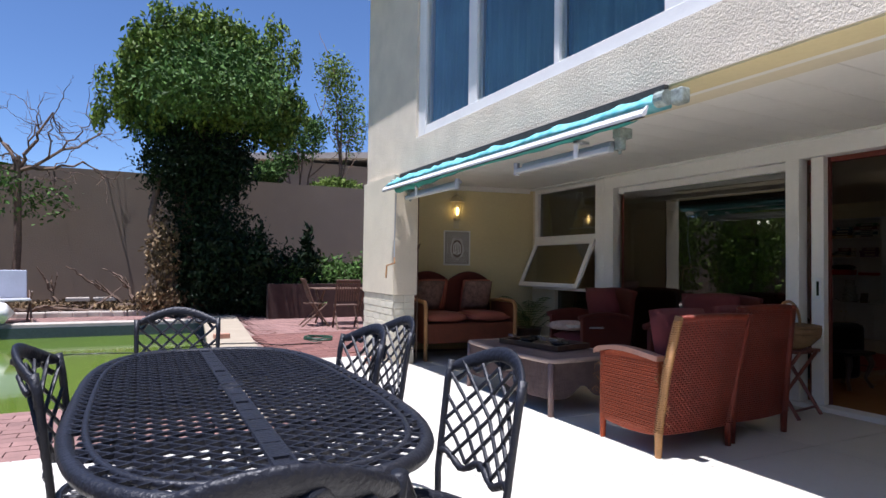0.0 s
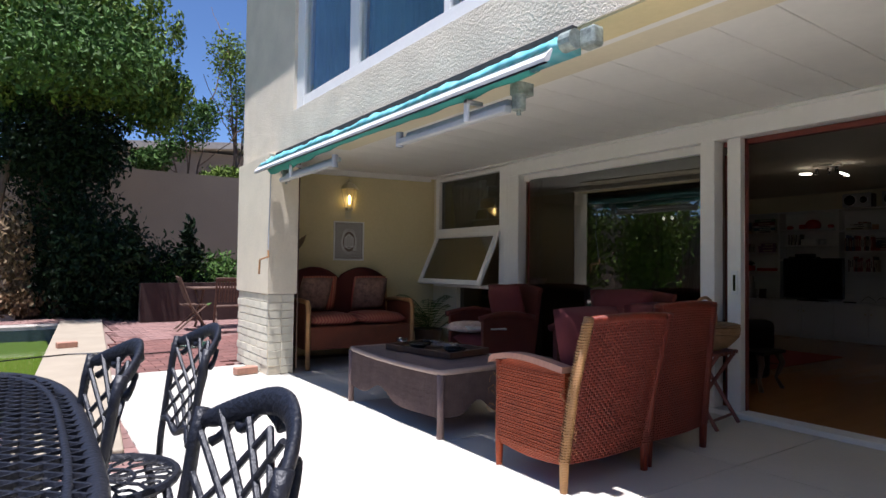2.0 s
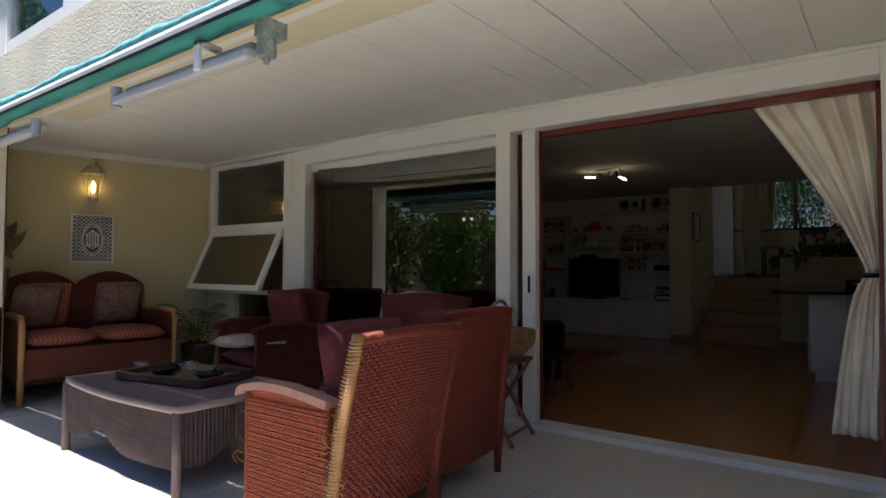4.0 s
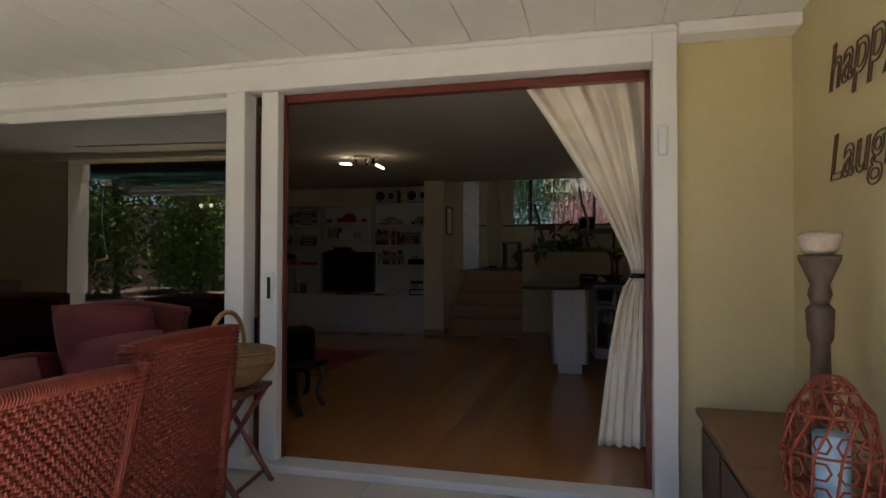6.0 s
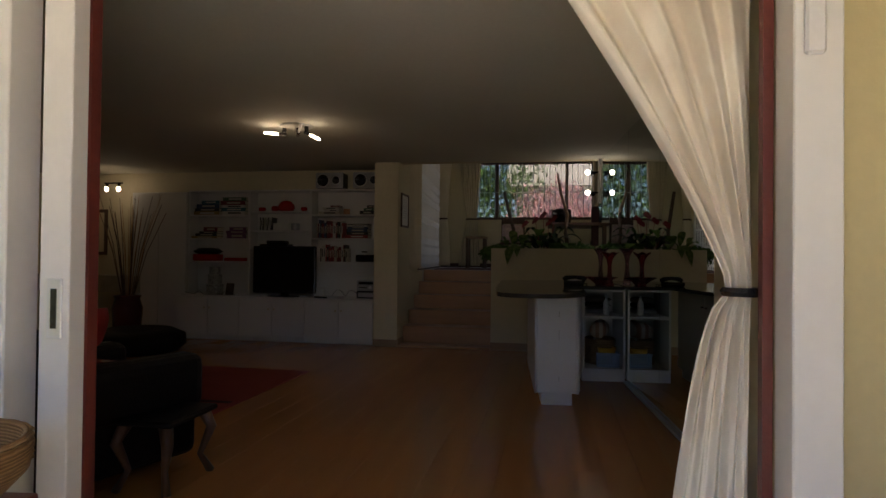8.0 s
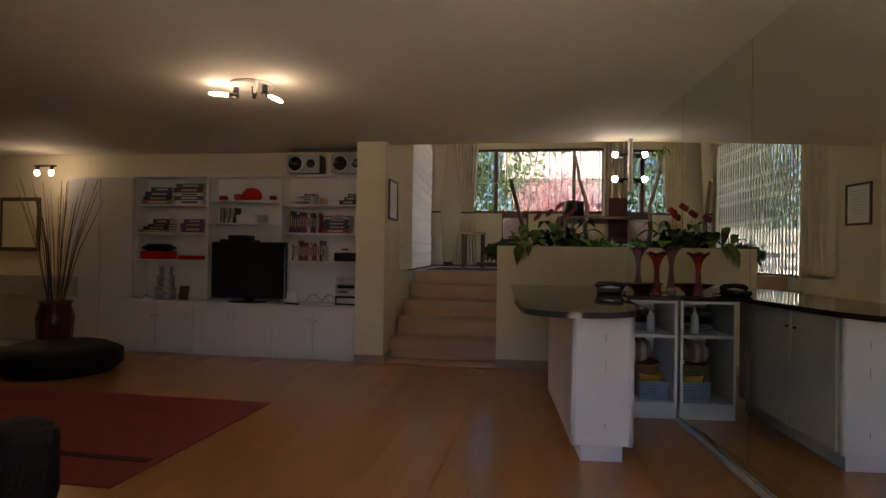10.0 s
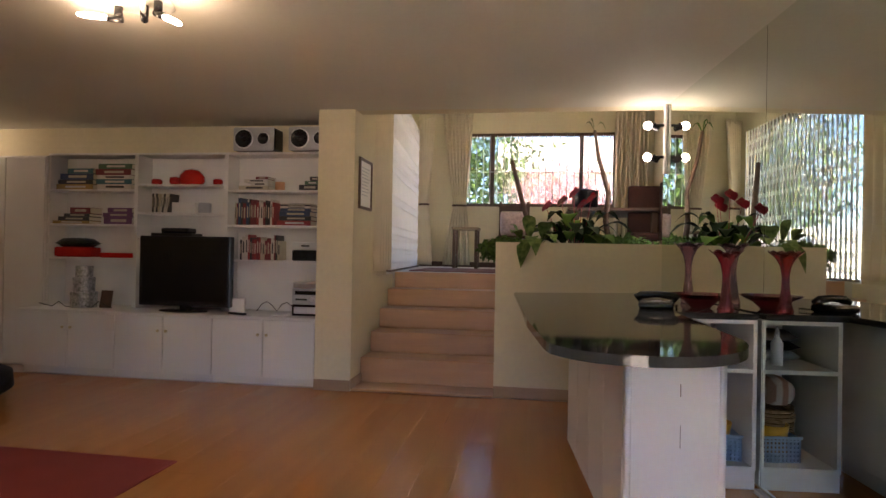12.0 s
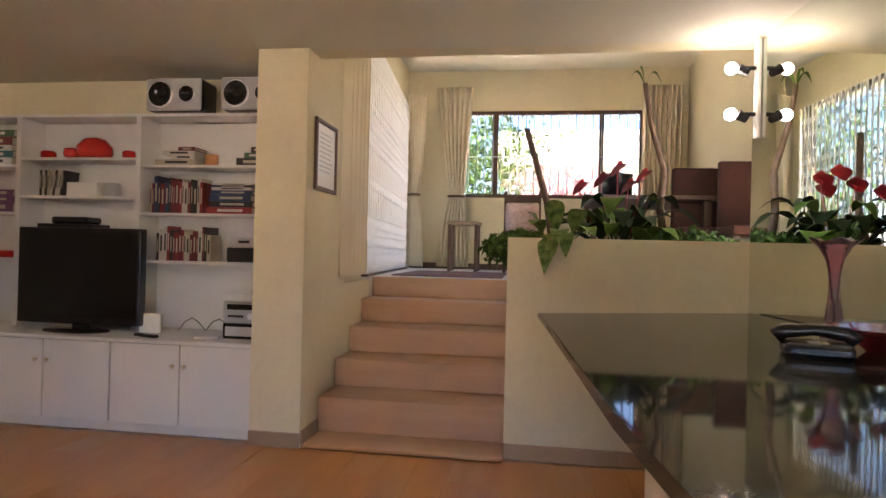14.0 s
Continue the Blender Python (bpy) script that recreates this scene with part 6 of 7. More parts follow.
for z0, z1, w_ in ((0.70, 0.745, 0.003), (0.52, 0.60, 0.002), (0.20, 0.23, 0.003)):
    box(bm, -0.0012, 0, 0.156, 0.156 + w_, z0, z1)
part("chipped_paint", bm, M_wallout, bc)
cb = thing("open_shelf_unit", 10.05, 0.835, 0, 4.5, "white open shelf unit under the granite top, beside the mirror", "shelf unit")
part("side_panel", bx(0, 0.6, 0, 0.02, 0.1, 0.873), M_cab, cb)
part("side_panel", bx(0, 0.6, 0.38, 0.40, 0.1, 0.873), M_cab, cb)
part("back_panel", bx(0.58, 0.6, 0.02, 0.38, 0.1, 0.873), M_cab, cb)
part("plinth", bx(0.01, 0.58, 0, 0.4, 0, 0.10), M_cab, cb)
for z in (0.10, 0.60, 0.853):
    part("shelf", bx(0.0, 0.58, 0.02, 0.38, z, z + 0.02), M_cab, cb)
nose = [(9.4, 2.01), (8.8, 1.95), (8.65, 1.90), (8.56, 1.80), (8.53, 1.66), (8.56, 1.52), (8.64, 1.40), (8.78, 1.31), (8.98, 1.26), (9.3, 1.255)]
outl = [(11.25, 2.12), nose[0]]
for k in range(1, len(nose) - 2):
    p0, p1, p2, p3 = [Vector(q) for q in nose[k - 1:k + 3]]
    for j in range(6):
        t = j / 6
        q = 0.5 * (2 * p1 + (p2 - p0) * t + (2 * p0 - 5 * p1 + 4 * p2 - p3) * t * t + (3 * p1 - p0 - 3 * p2 + p3) * t ** 3)
        outl.append((q.x, q.y))
outl += [(8.98, 1.26), (10.02, 1.27), (10.02, 0.84), (11.68, 0.965)]
bm = slab(bmesh.new(), outl, 0.875, 0.907)
bmesh.ops.bevel(bm, geom=[e for e in bm.edges if abs(e.verts[0].co.z - e.verts[1].co.z) < 1e-6], offset=0.0155, segments=4, profile=0.5, affect="EDGES")
solid("granite_top", bm, M_granite, 0, 0, 0, 0, "polished black granite counter top with a rounded end", "worktop")


def flared_vase(x, y, z, h, m, label, lobes=5, s=1.0):
    bm = lathe(bmesh.new(), [(0.04 * s, 0), (0.045 * s, 0.01), (0.034 * s, 0.04 * h / 0.3), (0.022 * s, 0.12 * h / 0.3), (0.019 * s, 0.18 * h / 0.3), (0.030 * s, 0.235 * h / 0.3), (0.055 * s, 0.275 * h / 0.3), (0.088 * s, h), (0.083 * s, h), (0.048 * s, 0.272 * h / 0.3), (0.024 * s, 0.235 * h / 0.3), (0.012 * s, 0.16 * h / 0.3), (0.0, 0.05)], sides=42, wave=0.3, lobes=lobes)
    return solid("glass_vase", bm, m, x, y, z, 0, label, "vase", smooth=True)


flared_vase(10.72, 1.015, 0.907, 0.37, M_vpur, "tall flared purple art glass vase on the granite top")
flared_vase(10.095, 0.98, 0.907, 0.32, M_vred, "flared red art glass vase on the granite top", 6, 0.95)
solid("glass_dish", lathe(bmesh.new(), [(0.05, 0), (0.06, 0.01), (0.09, 0.04), (0.16, 0.075), (0.165, 0.08), (0.09, 0.05), (0.04, 0.02), (0, 0.015)], sides=30), M_vred, 10.34, 1.04, 0.907, 0, "wide deep red glass dish on the granite top", "dish", smooth=True)
ph = thing("telephone", 10.19, 1.31, 0.907, 75, "black corded desk telephone on the granite top", "telephone", "", 0.82)
bm = bx(-0.11, 0.11, -0.1, 0.09, 0, 0.055, 0.018, 2)
part("base", bm, M_black, ph, smooth=False)
bm = bmesh.new()
tube(bm, [(-0.13, -0.03, 0.06), (-0.1, -0.03, 0.085), (0, -0.03, 0.095), (0.1, -0.03, 0.085), (0.13, -0.03, 0.06)], [0.034, 0.028, 0.022, 0.028, 0.034], 10)
part("handset", bm, M_black, ph, smooth=True)
part("keypad", boxes(*[(-0.03 + 0.022 * i, -0.014 + 0.022 * i, 0.01 + 0.02 * j, 0.024 + 0.02 * j, 0.053, 0.058) for i in range(3) for j in range(3)]), M_grey, ph)
part("cord", tube(bmesh.new(), [(-0.12 + 0.006 * math.cos(k), -0.06 - 0.003 * k, 0.012 + 0.006 * math.sin(k)) for k in range(40)], 0.003, 4), M_black, ph)
# inside the open shelf
bt = thing("pump_bottle", 10.2, 1.0, 0.62, 0, "white plastic bottle on the open shelf", "bottle")
part("body", lathe(bmesh.new(), [(0.03, 0), (0.03, 0.12), (0.012, 0.15), (0.012, 0.16), (0, 0.16)], sides=16), M_whitemetal, bt, smooth=True)
part("cap", lathe(bmesh.new(), [(0.014, 0.16), (0.01, 0.19), (0.004, 0.21), (0, 0.21)], sides=12), M_grey, bt, smooth=True)
bb = thing("plastic_basket", 10.22, 0.98, 0.12, 0, "pale blue pierced plastic basket on the bottom shelf", "basket")
bm = boxes(*[(-0.1, -0.096, -0.1 + 0.02 * j, -0.09 + 0.02 * j, 0.0, 0.13) for j in range(11)], *[(-0.1, -0.096, -0.1, 0.11, 0.02 + 0.022 * j, 0.03 + 0.022 * j) for j in range(5)], (-0.1, 0.1, -0.1, -0.096, 0, 0.13), (-0.1, 0.1, 0.106, 0.11, 0, 0.13), (0.096, 0.1, -0.1, 0.11, 0, 0.13), (-0.1, 0.1, -0.1, 0.11, 0, 0.004), (-0.106, -0.094, -0.106, 0.116, 0.125, 0.137))
part("body", bm, mat("pale_blue_plastic", (0.35, 0.48, 0.65), 0.4), bb)
solid("yellow_tub", lathe(bmesh.new(), [(0.08, 0), (0.09, 0.06), (0.085, 0.06), (0.07, 0.01), (0, 0.01)], sides=20), mat("yellow_plastic", (0.75, 0.4, 0.03), 0.4), 10.23, 0.99, 0.24, 0, "yellow plastic tub in the blue basket", "tub", smooth=True)
hp = thing("hamper", 10.43, 1.045, 0.12, 0, "rough woven brown hamper with striped blanket, in the open shelf", "hamper", "", 1.12)
bm = bmesh.new()
for k in range(14):
    tube(bm, [((0.175 + 0.008 * math.sin(q * 2.3 + k)) * math.cos(q * math.pi / 10), (0.13 + 0.006 * math.cos(q * 3 + k)) * math.sin(q * math.pi / 10), 0.01 + 0.0155 * k) for q in range(20)], 0.009, 5, True)
part("body", bm, M_straw, hp)
bm = bmesh.new()
lathe(bm, [(0, -0.17), (0.06, -0.16), (0.075, -0.1), (0.078, 0.1), (0.06, 0.16), (0, 0.17)], sides=18)
bmesh.ops.transform(bm, matrix=pose(0, 0, 0.30, 90, 0, 80), verts=bm.verts)
part("blanket", bm, two_tone(mat("blanket_wool", (0.55, 0.48, 0.4), 0.95, var=0.1, bump=0.4), (0.3, 0.12, 0.06), "wave", 5, 0.8, "Y", 0, sharp=0.6), hp, "rolled striped blanket", smooth=True)
for k in range(3):
    bm = cushion(bmesh.new(), 0.24, 0.26, 0.06, None, 6)
    solid("folded_cloth", bm, (M_grey, M_blackleather, M_wallout)[k], 10.42, 1.08, 0.648 + 0.055 * k, 10 * k, "folded dark cloth in a pile on the open shelf", "cloth", smooth=True)
fabric("mirror_track", bx(-3.9, -1.75, -0.005, 0.03, -0.003, 0.02, 0.002, 1, MIR), M_alu)
fabric("skirting", boxes((11.755, 11.77, YM, 2.29, 0, 0.09), (11.675, 11.69, 3.5, 3.82, 0, 0.09), (11.69, 11.98, 3.485, 3.5, 0.02, 0.1), bev=0.002), M_skirt)
pf = thing("framed_picture", 12.0, 3.495, 1.79, 0, "dark-framed pale document hung on the stair wall", "picture")
part("frame", boxes((-0.2, 0.2, -0.02, 0, 0.2, 0.225), (-0.2, 0.2, -0.02, 0, -0.225, -0.2), (-0.2, -0.175, -0.02, 0, -0.2, 0.2), (0.175, 0.2, -0.02, 0, -0.2, 0.2), bev=0.003), M_darkwood, pf)
part("paper", bx(-0.175, 0.175, -0.008, -0.003, -0.2, 0.2), M_white, pf)
part("writing", boxes(*[(-0.12, 0.12 - 0.02 * (k % 3), -0.0095, -0.008, 0.14 - 0.03 * k, 0.147 - 0.03 * k) for k in range(9)]), M_grey, pf)
# rug, beanbag, vase with canes, table, black chair, far left
solid("rug", bx(0, 1.75, 0, 2.4, 0, 0.012, 0.004), M_rug, 8.1, 3.95, -0.004, -1, "deep red woollen rug on the laminate floor", "rug")
solid("rug_border_stripe", bx(0, 0.06, 0, 2.3, 0, 0.003), M_rugdark, 8.45, 4.0, 0.009, -1, "dark stripe woven across the red rug", "rug stripe")
bm = lathe(bmesh.new(), [(0.0, 0.0), (0.45, 0.0), (0.56, 0.08), (0.55, 0.2), (0.4, 0.27), (0.2, 0.22), (0.0, 0.2)], sides=30, wave=0.02, lobes=7)
solid("beanbag", bm, M_blackleather, 10.6, 6.45, 0, 0, "flattened round black beanbag on the floor", "beanbag", smooth=True)
vs = thing("floor_vase", 11.2, 7.05, 0, 0, "tall dark red floor vase holding long thin canes", "vase")
part("vase", lathe(bmesh.new(), [(0.12, 0), (0.17, 0.2), (0.19, 0.45), (0.15, 0.58), (0.17, 0.62), (0.14, 0.62), (0.12, 0.56), (0, 0.5)], sides=26), mat("oxblood_glaze", (0.09, 0.012, 0.015), 0.15, var=0.2), vs, smooth=True)
rg = np.random.default_rng(11)
for k in range(34):
    a, t = rg.uniform(0, 6.28), rg.uniform(0.05, 0.28)
    L = rg.uniform(1.2, 1.5)
    bm = tube(bmesh.new(), [(0.05 * math.cos(a), 0.05 * math.sin(a), 0.5), (0.05 * math.cos(a) + t * 0.5 * math.cos(a) * L, 0.05 * math.sin(a) + t * 0.6 * math.sin(a) * L, 0.5 + L * 0.55), (0.05 * math.cos(a) + t * 1.05 * math.cos(a) * L, 0.05 * math.sin(a) + t * 1.4 * math.sin(a) * L, 0.5 + L * 0.98)], [0.006, 0.005, 0.003], 4)
    part("cane", bm, M_darkwood if k % 3 else M_cane, vs)
st = thing("side_table", 6.93, 3.43, 0, 0, "small dark table on curved legs, inside by the black chair", "table")
part("top", bx(-0.21, 0.21, -0.12, 0.22, 0.33, 0.36, 0.01), M_blackleather, st)
for sx in (-1, 1):
    for sy in (-1, 1):
        part("leg", tube(bmesh.new(), [(sx * 0.16, 0.05 + sy * 0.11, 0.33), (sx * 0.19, 0.05 + sy * 0.14, 0.24), (sx * 0.15, 0.05 + sy * 0.10, 0.1), (sx * 0.19, 0.05 + sy * 0.14, 0.0)], [0.035, 0.028, 0.016, 0.022], 8), M_darkwood, st, smooth=True)
M_redthrow = mat("bright_red_cloth", (0.42, 0.02, 0.03), 0.9, var=0.15, bump=0.2, bscale=200)
ar = thing("black_armchair", 6.98, 4.02, 0, 250, "rounded black leather armchair with a red cushion, inside the glass door", "armchair")
part("base", bx(-0.42, 0.42, -0.42, 0.42, 0.05, 0.42, 0.06, 3), M_blackleather, ar)
part("backrest", bx(-0.42, 0.42, -0.46, -0.26, 0.3, 0.8, 0.07, 3), M_blackleather, ar)
for sx in (-1, 1):
    part("arm", bx(sx * 0.36 - 0.1, sx * 0.36 + 0.1, -0.42, 0.44, 0.3, 0.62, 0.07, 3), M_blackleather, ar)
part("cushion", cushion(bmesh.new(), 0.5, 0.5, 0.16, pose(0, -0.02, 0.5)), M_red, ar, "red cushion", smooth=True)
solid("throw_cushion", cushion(bmesh.new(), 0.46, 0.42, 0.14, pose(0, 0, 0, 70, 0, 0)), M_redthrow, 7.22, 4.25, 0.64, 200, "bright red square cushion propped on the black armchair", "cushion", smooth=True)
pc = thing("framed_picture", 12.28, 8.55, 1.5, 0, "dark-framed picture on the cream wall", "picture")
part("frame", bx(-0.02, 0, -0.3, 0.3, -0.35, 0.35, 0.004), M_darkwood, pc)
part("image", bx(-0.024, -0.02, -0.25, 0.25, -0.3, 0.3), M_cream, pc)

# --- upper room ---
def hung(name, x, y, z0, z1, w, rz, tie, label, folds=9):
    c = thing(name, x, y, 0, rz, label, "curtain")
    def f(u, v):
        z = z1 + (z0 - z1) * v
        k = 1.0 if tie is None else (0.38 + 0.62 * min(1, abs(z - tie) / (z1 - tie)) ** 0.8 if z > tie else 0.38 + 0.5 * min(1, (tie - z) / (tie - z0)) ** 0.6)
        return Vector(((u - 0.5) * w * k + (0 if tie is None else (1 - k) * w * 0.18), 0.035 * math.sin(u * folds * 2 * math.pi + 1.3 * math.sin(3 * v)), z))
    part("cloth", sheet(bmesh.new(), f, folds * 10, 24, 0.003), M_curtain, c, smooth=True)
    if tie is not None:
        part("tie", tube(bmesh.new(), [(0.22 * w * math.cos(t) + w * 0.11, 0.06 * math.sin(t), tie) for t in [k * math.pi / 8 for k in range(16)]], 0.018, 6, True), M_darkwood, c)
    return c


fabric("wall_gate_side", boxes((13.0, 16.4, 3.85, 4.0, 3.1, 3.7), (15.95, 16.4, 3.8, 4.0, UP, 3.1), (12.5, 13.15, 3.7, 4.0, 0.5, 3.7)), M_cream)
hung("stair_curtain", 12.72, 3.50, 1.0, 3.2, 0.75, 4, None, "flat cream curtain hung beside the trellis gate", 5)
hung("gate_curtain", 16.08, 3.66, 1.0, 3.3, 0.36, 60, 1.95, "cream curtain tied back beside the trellis gate", 6)
hung("window_curtain", 16.28, 3.2, 1.0, 3.42, 0.5, -90, 1.95, "cream curtain tied back at the far window", 7)
hung("window_curtain", 16.28, 0.5, 1.0, 3.42, 0.5, -90, None, "cream curtain hanging at the far window", 8)
gt = thing("trellis_gate", 13.2, 3.54, UP, 4.5, "white folding steel trellis security gate across the glass door", "security gate")
for k in range(30):
    xx = 0.0 + 2.7 * k / 29
    part("upright", bx(xx - 0.011, xx + 0.011, -0.006, 0.006, 0.02, 2.12), M_whitemetal, gt)
bm = bmesh.new()
for zc in (0.14, 0.3, 0.46, 0.8, 1.14, 1.3, 1.46, 1.8, 1.96):
    for k in range(29):
        a, b = 2.7 * k / 29, 2.7 * (k + 1) / 29
        tube(bm, [(a, -0.012, zc - 0.06), (b, -0.012, zc + 0.06)], 0.004, 4)
        tube(bm, [(a, 0.012, zc + 0.06), (b, 0.012, zc - 0.06)], 0.004, 4)
    tagged(part("cross_link", bm, M_whitemetal, gt), kind="stuff")
    bm = bmesh.new()
# Pane added behind the gate to dim the light from the yard.
part("door_glass", bx(-0.02, 2.75, 0.05, 0.056, 0.02, 2.13), M_panet, gt, "door glass behind the gate, tinted to dim the daylight")
part("floor_track", bx(-0.02, 2.75, -0.03, 0.03, 0.0, 0.02), M_darkwood, gt)
# far window
fw = thing("window_far", 16.42, 1.95, 0, 0, "dark-framed window with thin white burglar bars, in the upper room", "window")
tagged(fw, kind="structure")
part("window_frame", boxes((0, 0.07, -1.25, 1.25, 1.95, 2.0), (0, 0.07, -1.25, 1.25, 3.08, 3.13), (0, 0.07, -1.25, -1.2, 2.0, 3.08), (0, 0.07, 1.2, 1.25, 2.0, 3.08), (0, 0.07, 0.66, 0.74, 2.0, 3.08), (0, 0.07, -0.74, -0.68, 2.0, 3.08), bev=0.003), M_darkwood, fw)
for a, b in ((-1.2, -0.74), (-0.68, 0.66), (0.74, 1.2)):
    part("pane", bx(0.03, 0.034, a, b, 2.0, 3.08), M_panet, fw)
for k in range(22):
    yy = -1.15 + 0.11 * k
    part("bar", bx(-0.03, -0.022, yy, yy + 0.008, 2.0, 3.08), M_whitemetal, fw)
part("bar", bx(-0.036, -0.03, -1.2, 1.2, 2.5, 2.508), M_whitemetal, fw)
fabric("skirting_upper", boxes((16.38, 16.4, 0.15, 3.8, UP, UP + 0.08)), M_darkwood)
solid("rug", bx(-0.7, 0.7, -0.5, 0.5, 0, 0.012), mat("patterned_rug", (0.16, 0.08, 0.07), 0.95, var=0.6, scale=14), 14.3, 2.9, UP, 0, "small dark patterned rug on the pale upper floor", "rug")
sl = thing("wooden_stool", 15.55, 2.95, UP, 0, "tall dark wooden stool with a pale seat, in the upper room", "stool")
part("seat", bx(-0.17, 0.17, -0.2, 0.2, 0.56, 0.6, 0.01), mat("pale_seat", (0.28, 0.2, 0.12), 0.6), sl)
for sx in (-1, 1):
    for sy in (-1, 1):
        part("leg", bx(sx * 0.14 - 0.022, sx * 0.14 + 0.022, sy * 0.16 - 0.022, sy * 0.16 + 0.022, 0, 0.56), M_darkwood, sl)
part("stretcher", boxes((-0.12, 0.12, -0.17, -0.15, 0.18, 0.2), (-0.12, 0.12, 0.15, 0.17, 0.18, 0.2)), M_darkwood, sl)
dc = thing("dining_chair", 15.3, 2.25, UP, 90, "dark wooden dining chair with a pale flowered cushion", "chair")
for sx in (-1, 1):
    part("back_post", bx(sx * 0.2 - 0.018, sx * 0.2 + 0.018, -0.2, -0.165, 0, 0.98), M_darkwood, dc)
    part("leg", bx(sx * 0.19 - 0.018, sx * 0.19 + 0.018, 0.16, 0.2, 0, 0.45), M_darkwood, dc)
part("seat", bx(-0.22, 0.22, -0.2, 0.22, 0.44, 0.48, 0.01), M_darkwood, dc)
part("top_rail", bx(-0.19, 0.19, -0.195, -0.17, 0.84, 0.93, 0.006), M_darkwood, dc)
part("cushion", cushion(bmesh.new(), 0.4, 0.34, 0.12, pose(0, -0.1, 0.66, 80)), mat("pink_flowered_cloth", (0.55, 0.4, 0.38), 0.9, var=0.3, scale=25), dc, "flowered cushion", smooth=True)
tbl = thing("dark_table", 14.2, 1.0, UP, 0, "dark wooden table in the upper room", "table")
part("top", bx(-0.6, 0.6, -0.45, 0.6, 0.72, 0.76, 0.006), M_darkwood, tbl)
for sx in (-0.5, 0.5):
    for sy in (-0.35, 0.5):
        part("leg", bx(sx - 0.03, sx + 0.03, sy - 0.03, sy + 0.03, 0, 0.72), M_darkwood, tbl)
solid("black_pot", lathe(bmesh.new(), [(0.12, 0), (0.15, 0.03), (0.15, 0.2), (0.16, 0.22), (0.06, 0.24), (0.0, 0.26)], sides=20), M_black, 14.0, 1.38, UP + 0.76, 0, "black lidded pot on the dark table", "pot", smooth=True)
M_darkred = mat("dark_red_brown_cloth", (0.045, 0.012, 0.010), 0.75, var=0.3, scale=8)
for cx, cy in ((13.6, 0.72), (13.2, 0.45)):
    hb = thing("highback_chair", cx, cy, UP, 90, "dark upholstered high-back chair in the upper room", "chair")
    part("backrest", bx(-0.2, 0.2, -0.25, -0.18, 0.4, 1.02, 0.02, 2), M_darkred, hb)
    part("seat", bx(-0.22, 0.22, -0.2, 0.25, 0.4, 0.48, 0.02, 2), M_darkred, hb)
    for sx in (-0.18, 0.18):
        for sy in (-0.2, 0.2):
            part("leg", bx(sx - 0.02, sx + 0.02, sy - 0.02, sy + 0.02, 0, 0.4), M_darkwood, hb)
# planter box plants
fabric("planter_soil", bx(11.9, 12.4, YM, 2.17, 0.9, 1.2), M_soil)
def leaf(bm, base, tip, width, sag=0.08, n=6):
    base, tip = Vector(base), Vector(tip)
    d = tip - base
    s = d.cross(Vector((0, 0, 1)))
    s = s.normalized() if s.length > 1e-5 else Vector((1, 0, 0))
    prev = None
    for k in range(n + 1):
        u = k / n
        p = base + d * u - Vector((0, 0, sag * math.sin(u * math.pi) * -1))
        wv = width * math.sin(min(1, u * 1.05) * math.pi) ** 0.8 / 2 + 0.001
        cur = [bm.verts.new(p - s * wv + Vector((0, 0, 0.15 * wv))), bm.verts.new(p), bm.verts.new(p + s * wv + Vector((0, 0, 0.15 * wv)))]
        if prev:
            bm.faces.new((prev[0], prev[1], cur[1], cur[0]))
            bm.faces.new((prev[1], prev[2], cur[2], cur[1]))
        prev = cur


an = thing("flowering_plant", 12.05, 1.62, 1.18, 0, "leafy plant with heart-shaped leaves and red spathe flowers, in the planter", "potted plant")
rg = np.random.default_rng(21)
for k in range(34):
    a = k * 2.4
    r, h = rg.uniform(0.08, 0.32), rg.uniform(0.12, 0.42)
    bm = bmesh.new()
    b = (r * 0.4 * math.cos(a), r * 0.7 * math.sin(a), h * 0.75)
    tube(bm, [(0, 0, 0), b], 0.004, 4)
    leaf(bm, b, (r * math.cos(a), 1.6 * r * math.sin(a), h * 0.75 + rg.uniform(-0.08, 0.06)), rg.uniform(0.11, 0.19))
    part("leaf", bm, M_leafd if k % 3 else M_leaf, an, smooth=True)
for fx, fy, fz in ((0, 0.02, 0.52), (-0.05, -0.12, 0.47), (0.03, -0.05, 0.42), (-0.05, 0.25, 0.4), (0, 0.12, 0.45)):
    bm = bmesh.new()
    tube(bm, [(0, fy * 0.3, 0), (fx, fy, fz)], 0.003, 4)
    leaf(bm, (fx, fy + 0.04, fz - 0.02), (fx - 0.05, fy - 0.05, fz + 0.06), 0.12, 0.01)
    leaf(bm, (fx, fy, fz), (fx - 0.03, fy - 0.02, fz + 0.08), 0.05, 0.01)
    part("flower", bm, M_spathe, an, "red flower", smooth=True)
dv = thing("trailing_plant", 11.95, 1.98, 1.2, 0, "plant with pale-striped leaves drooping over the planter wall", "potted plant")
M_var = two_tone(leaf_mat("variegated_leaf", (0.03, 0.09, 0.018)), (0.25, 0.32, 0.10), "noise", 30, 0.8, sharp=0.5, bump=0)
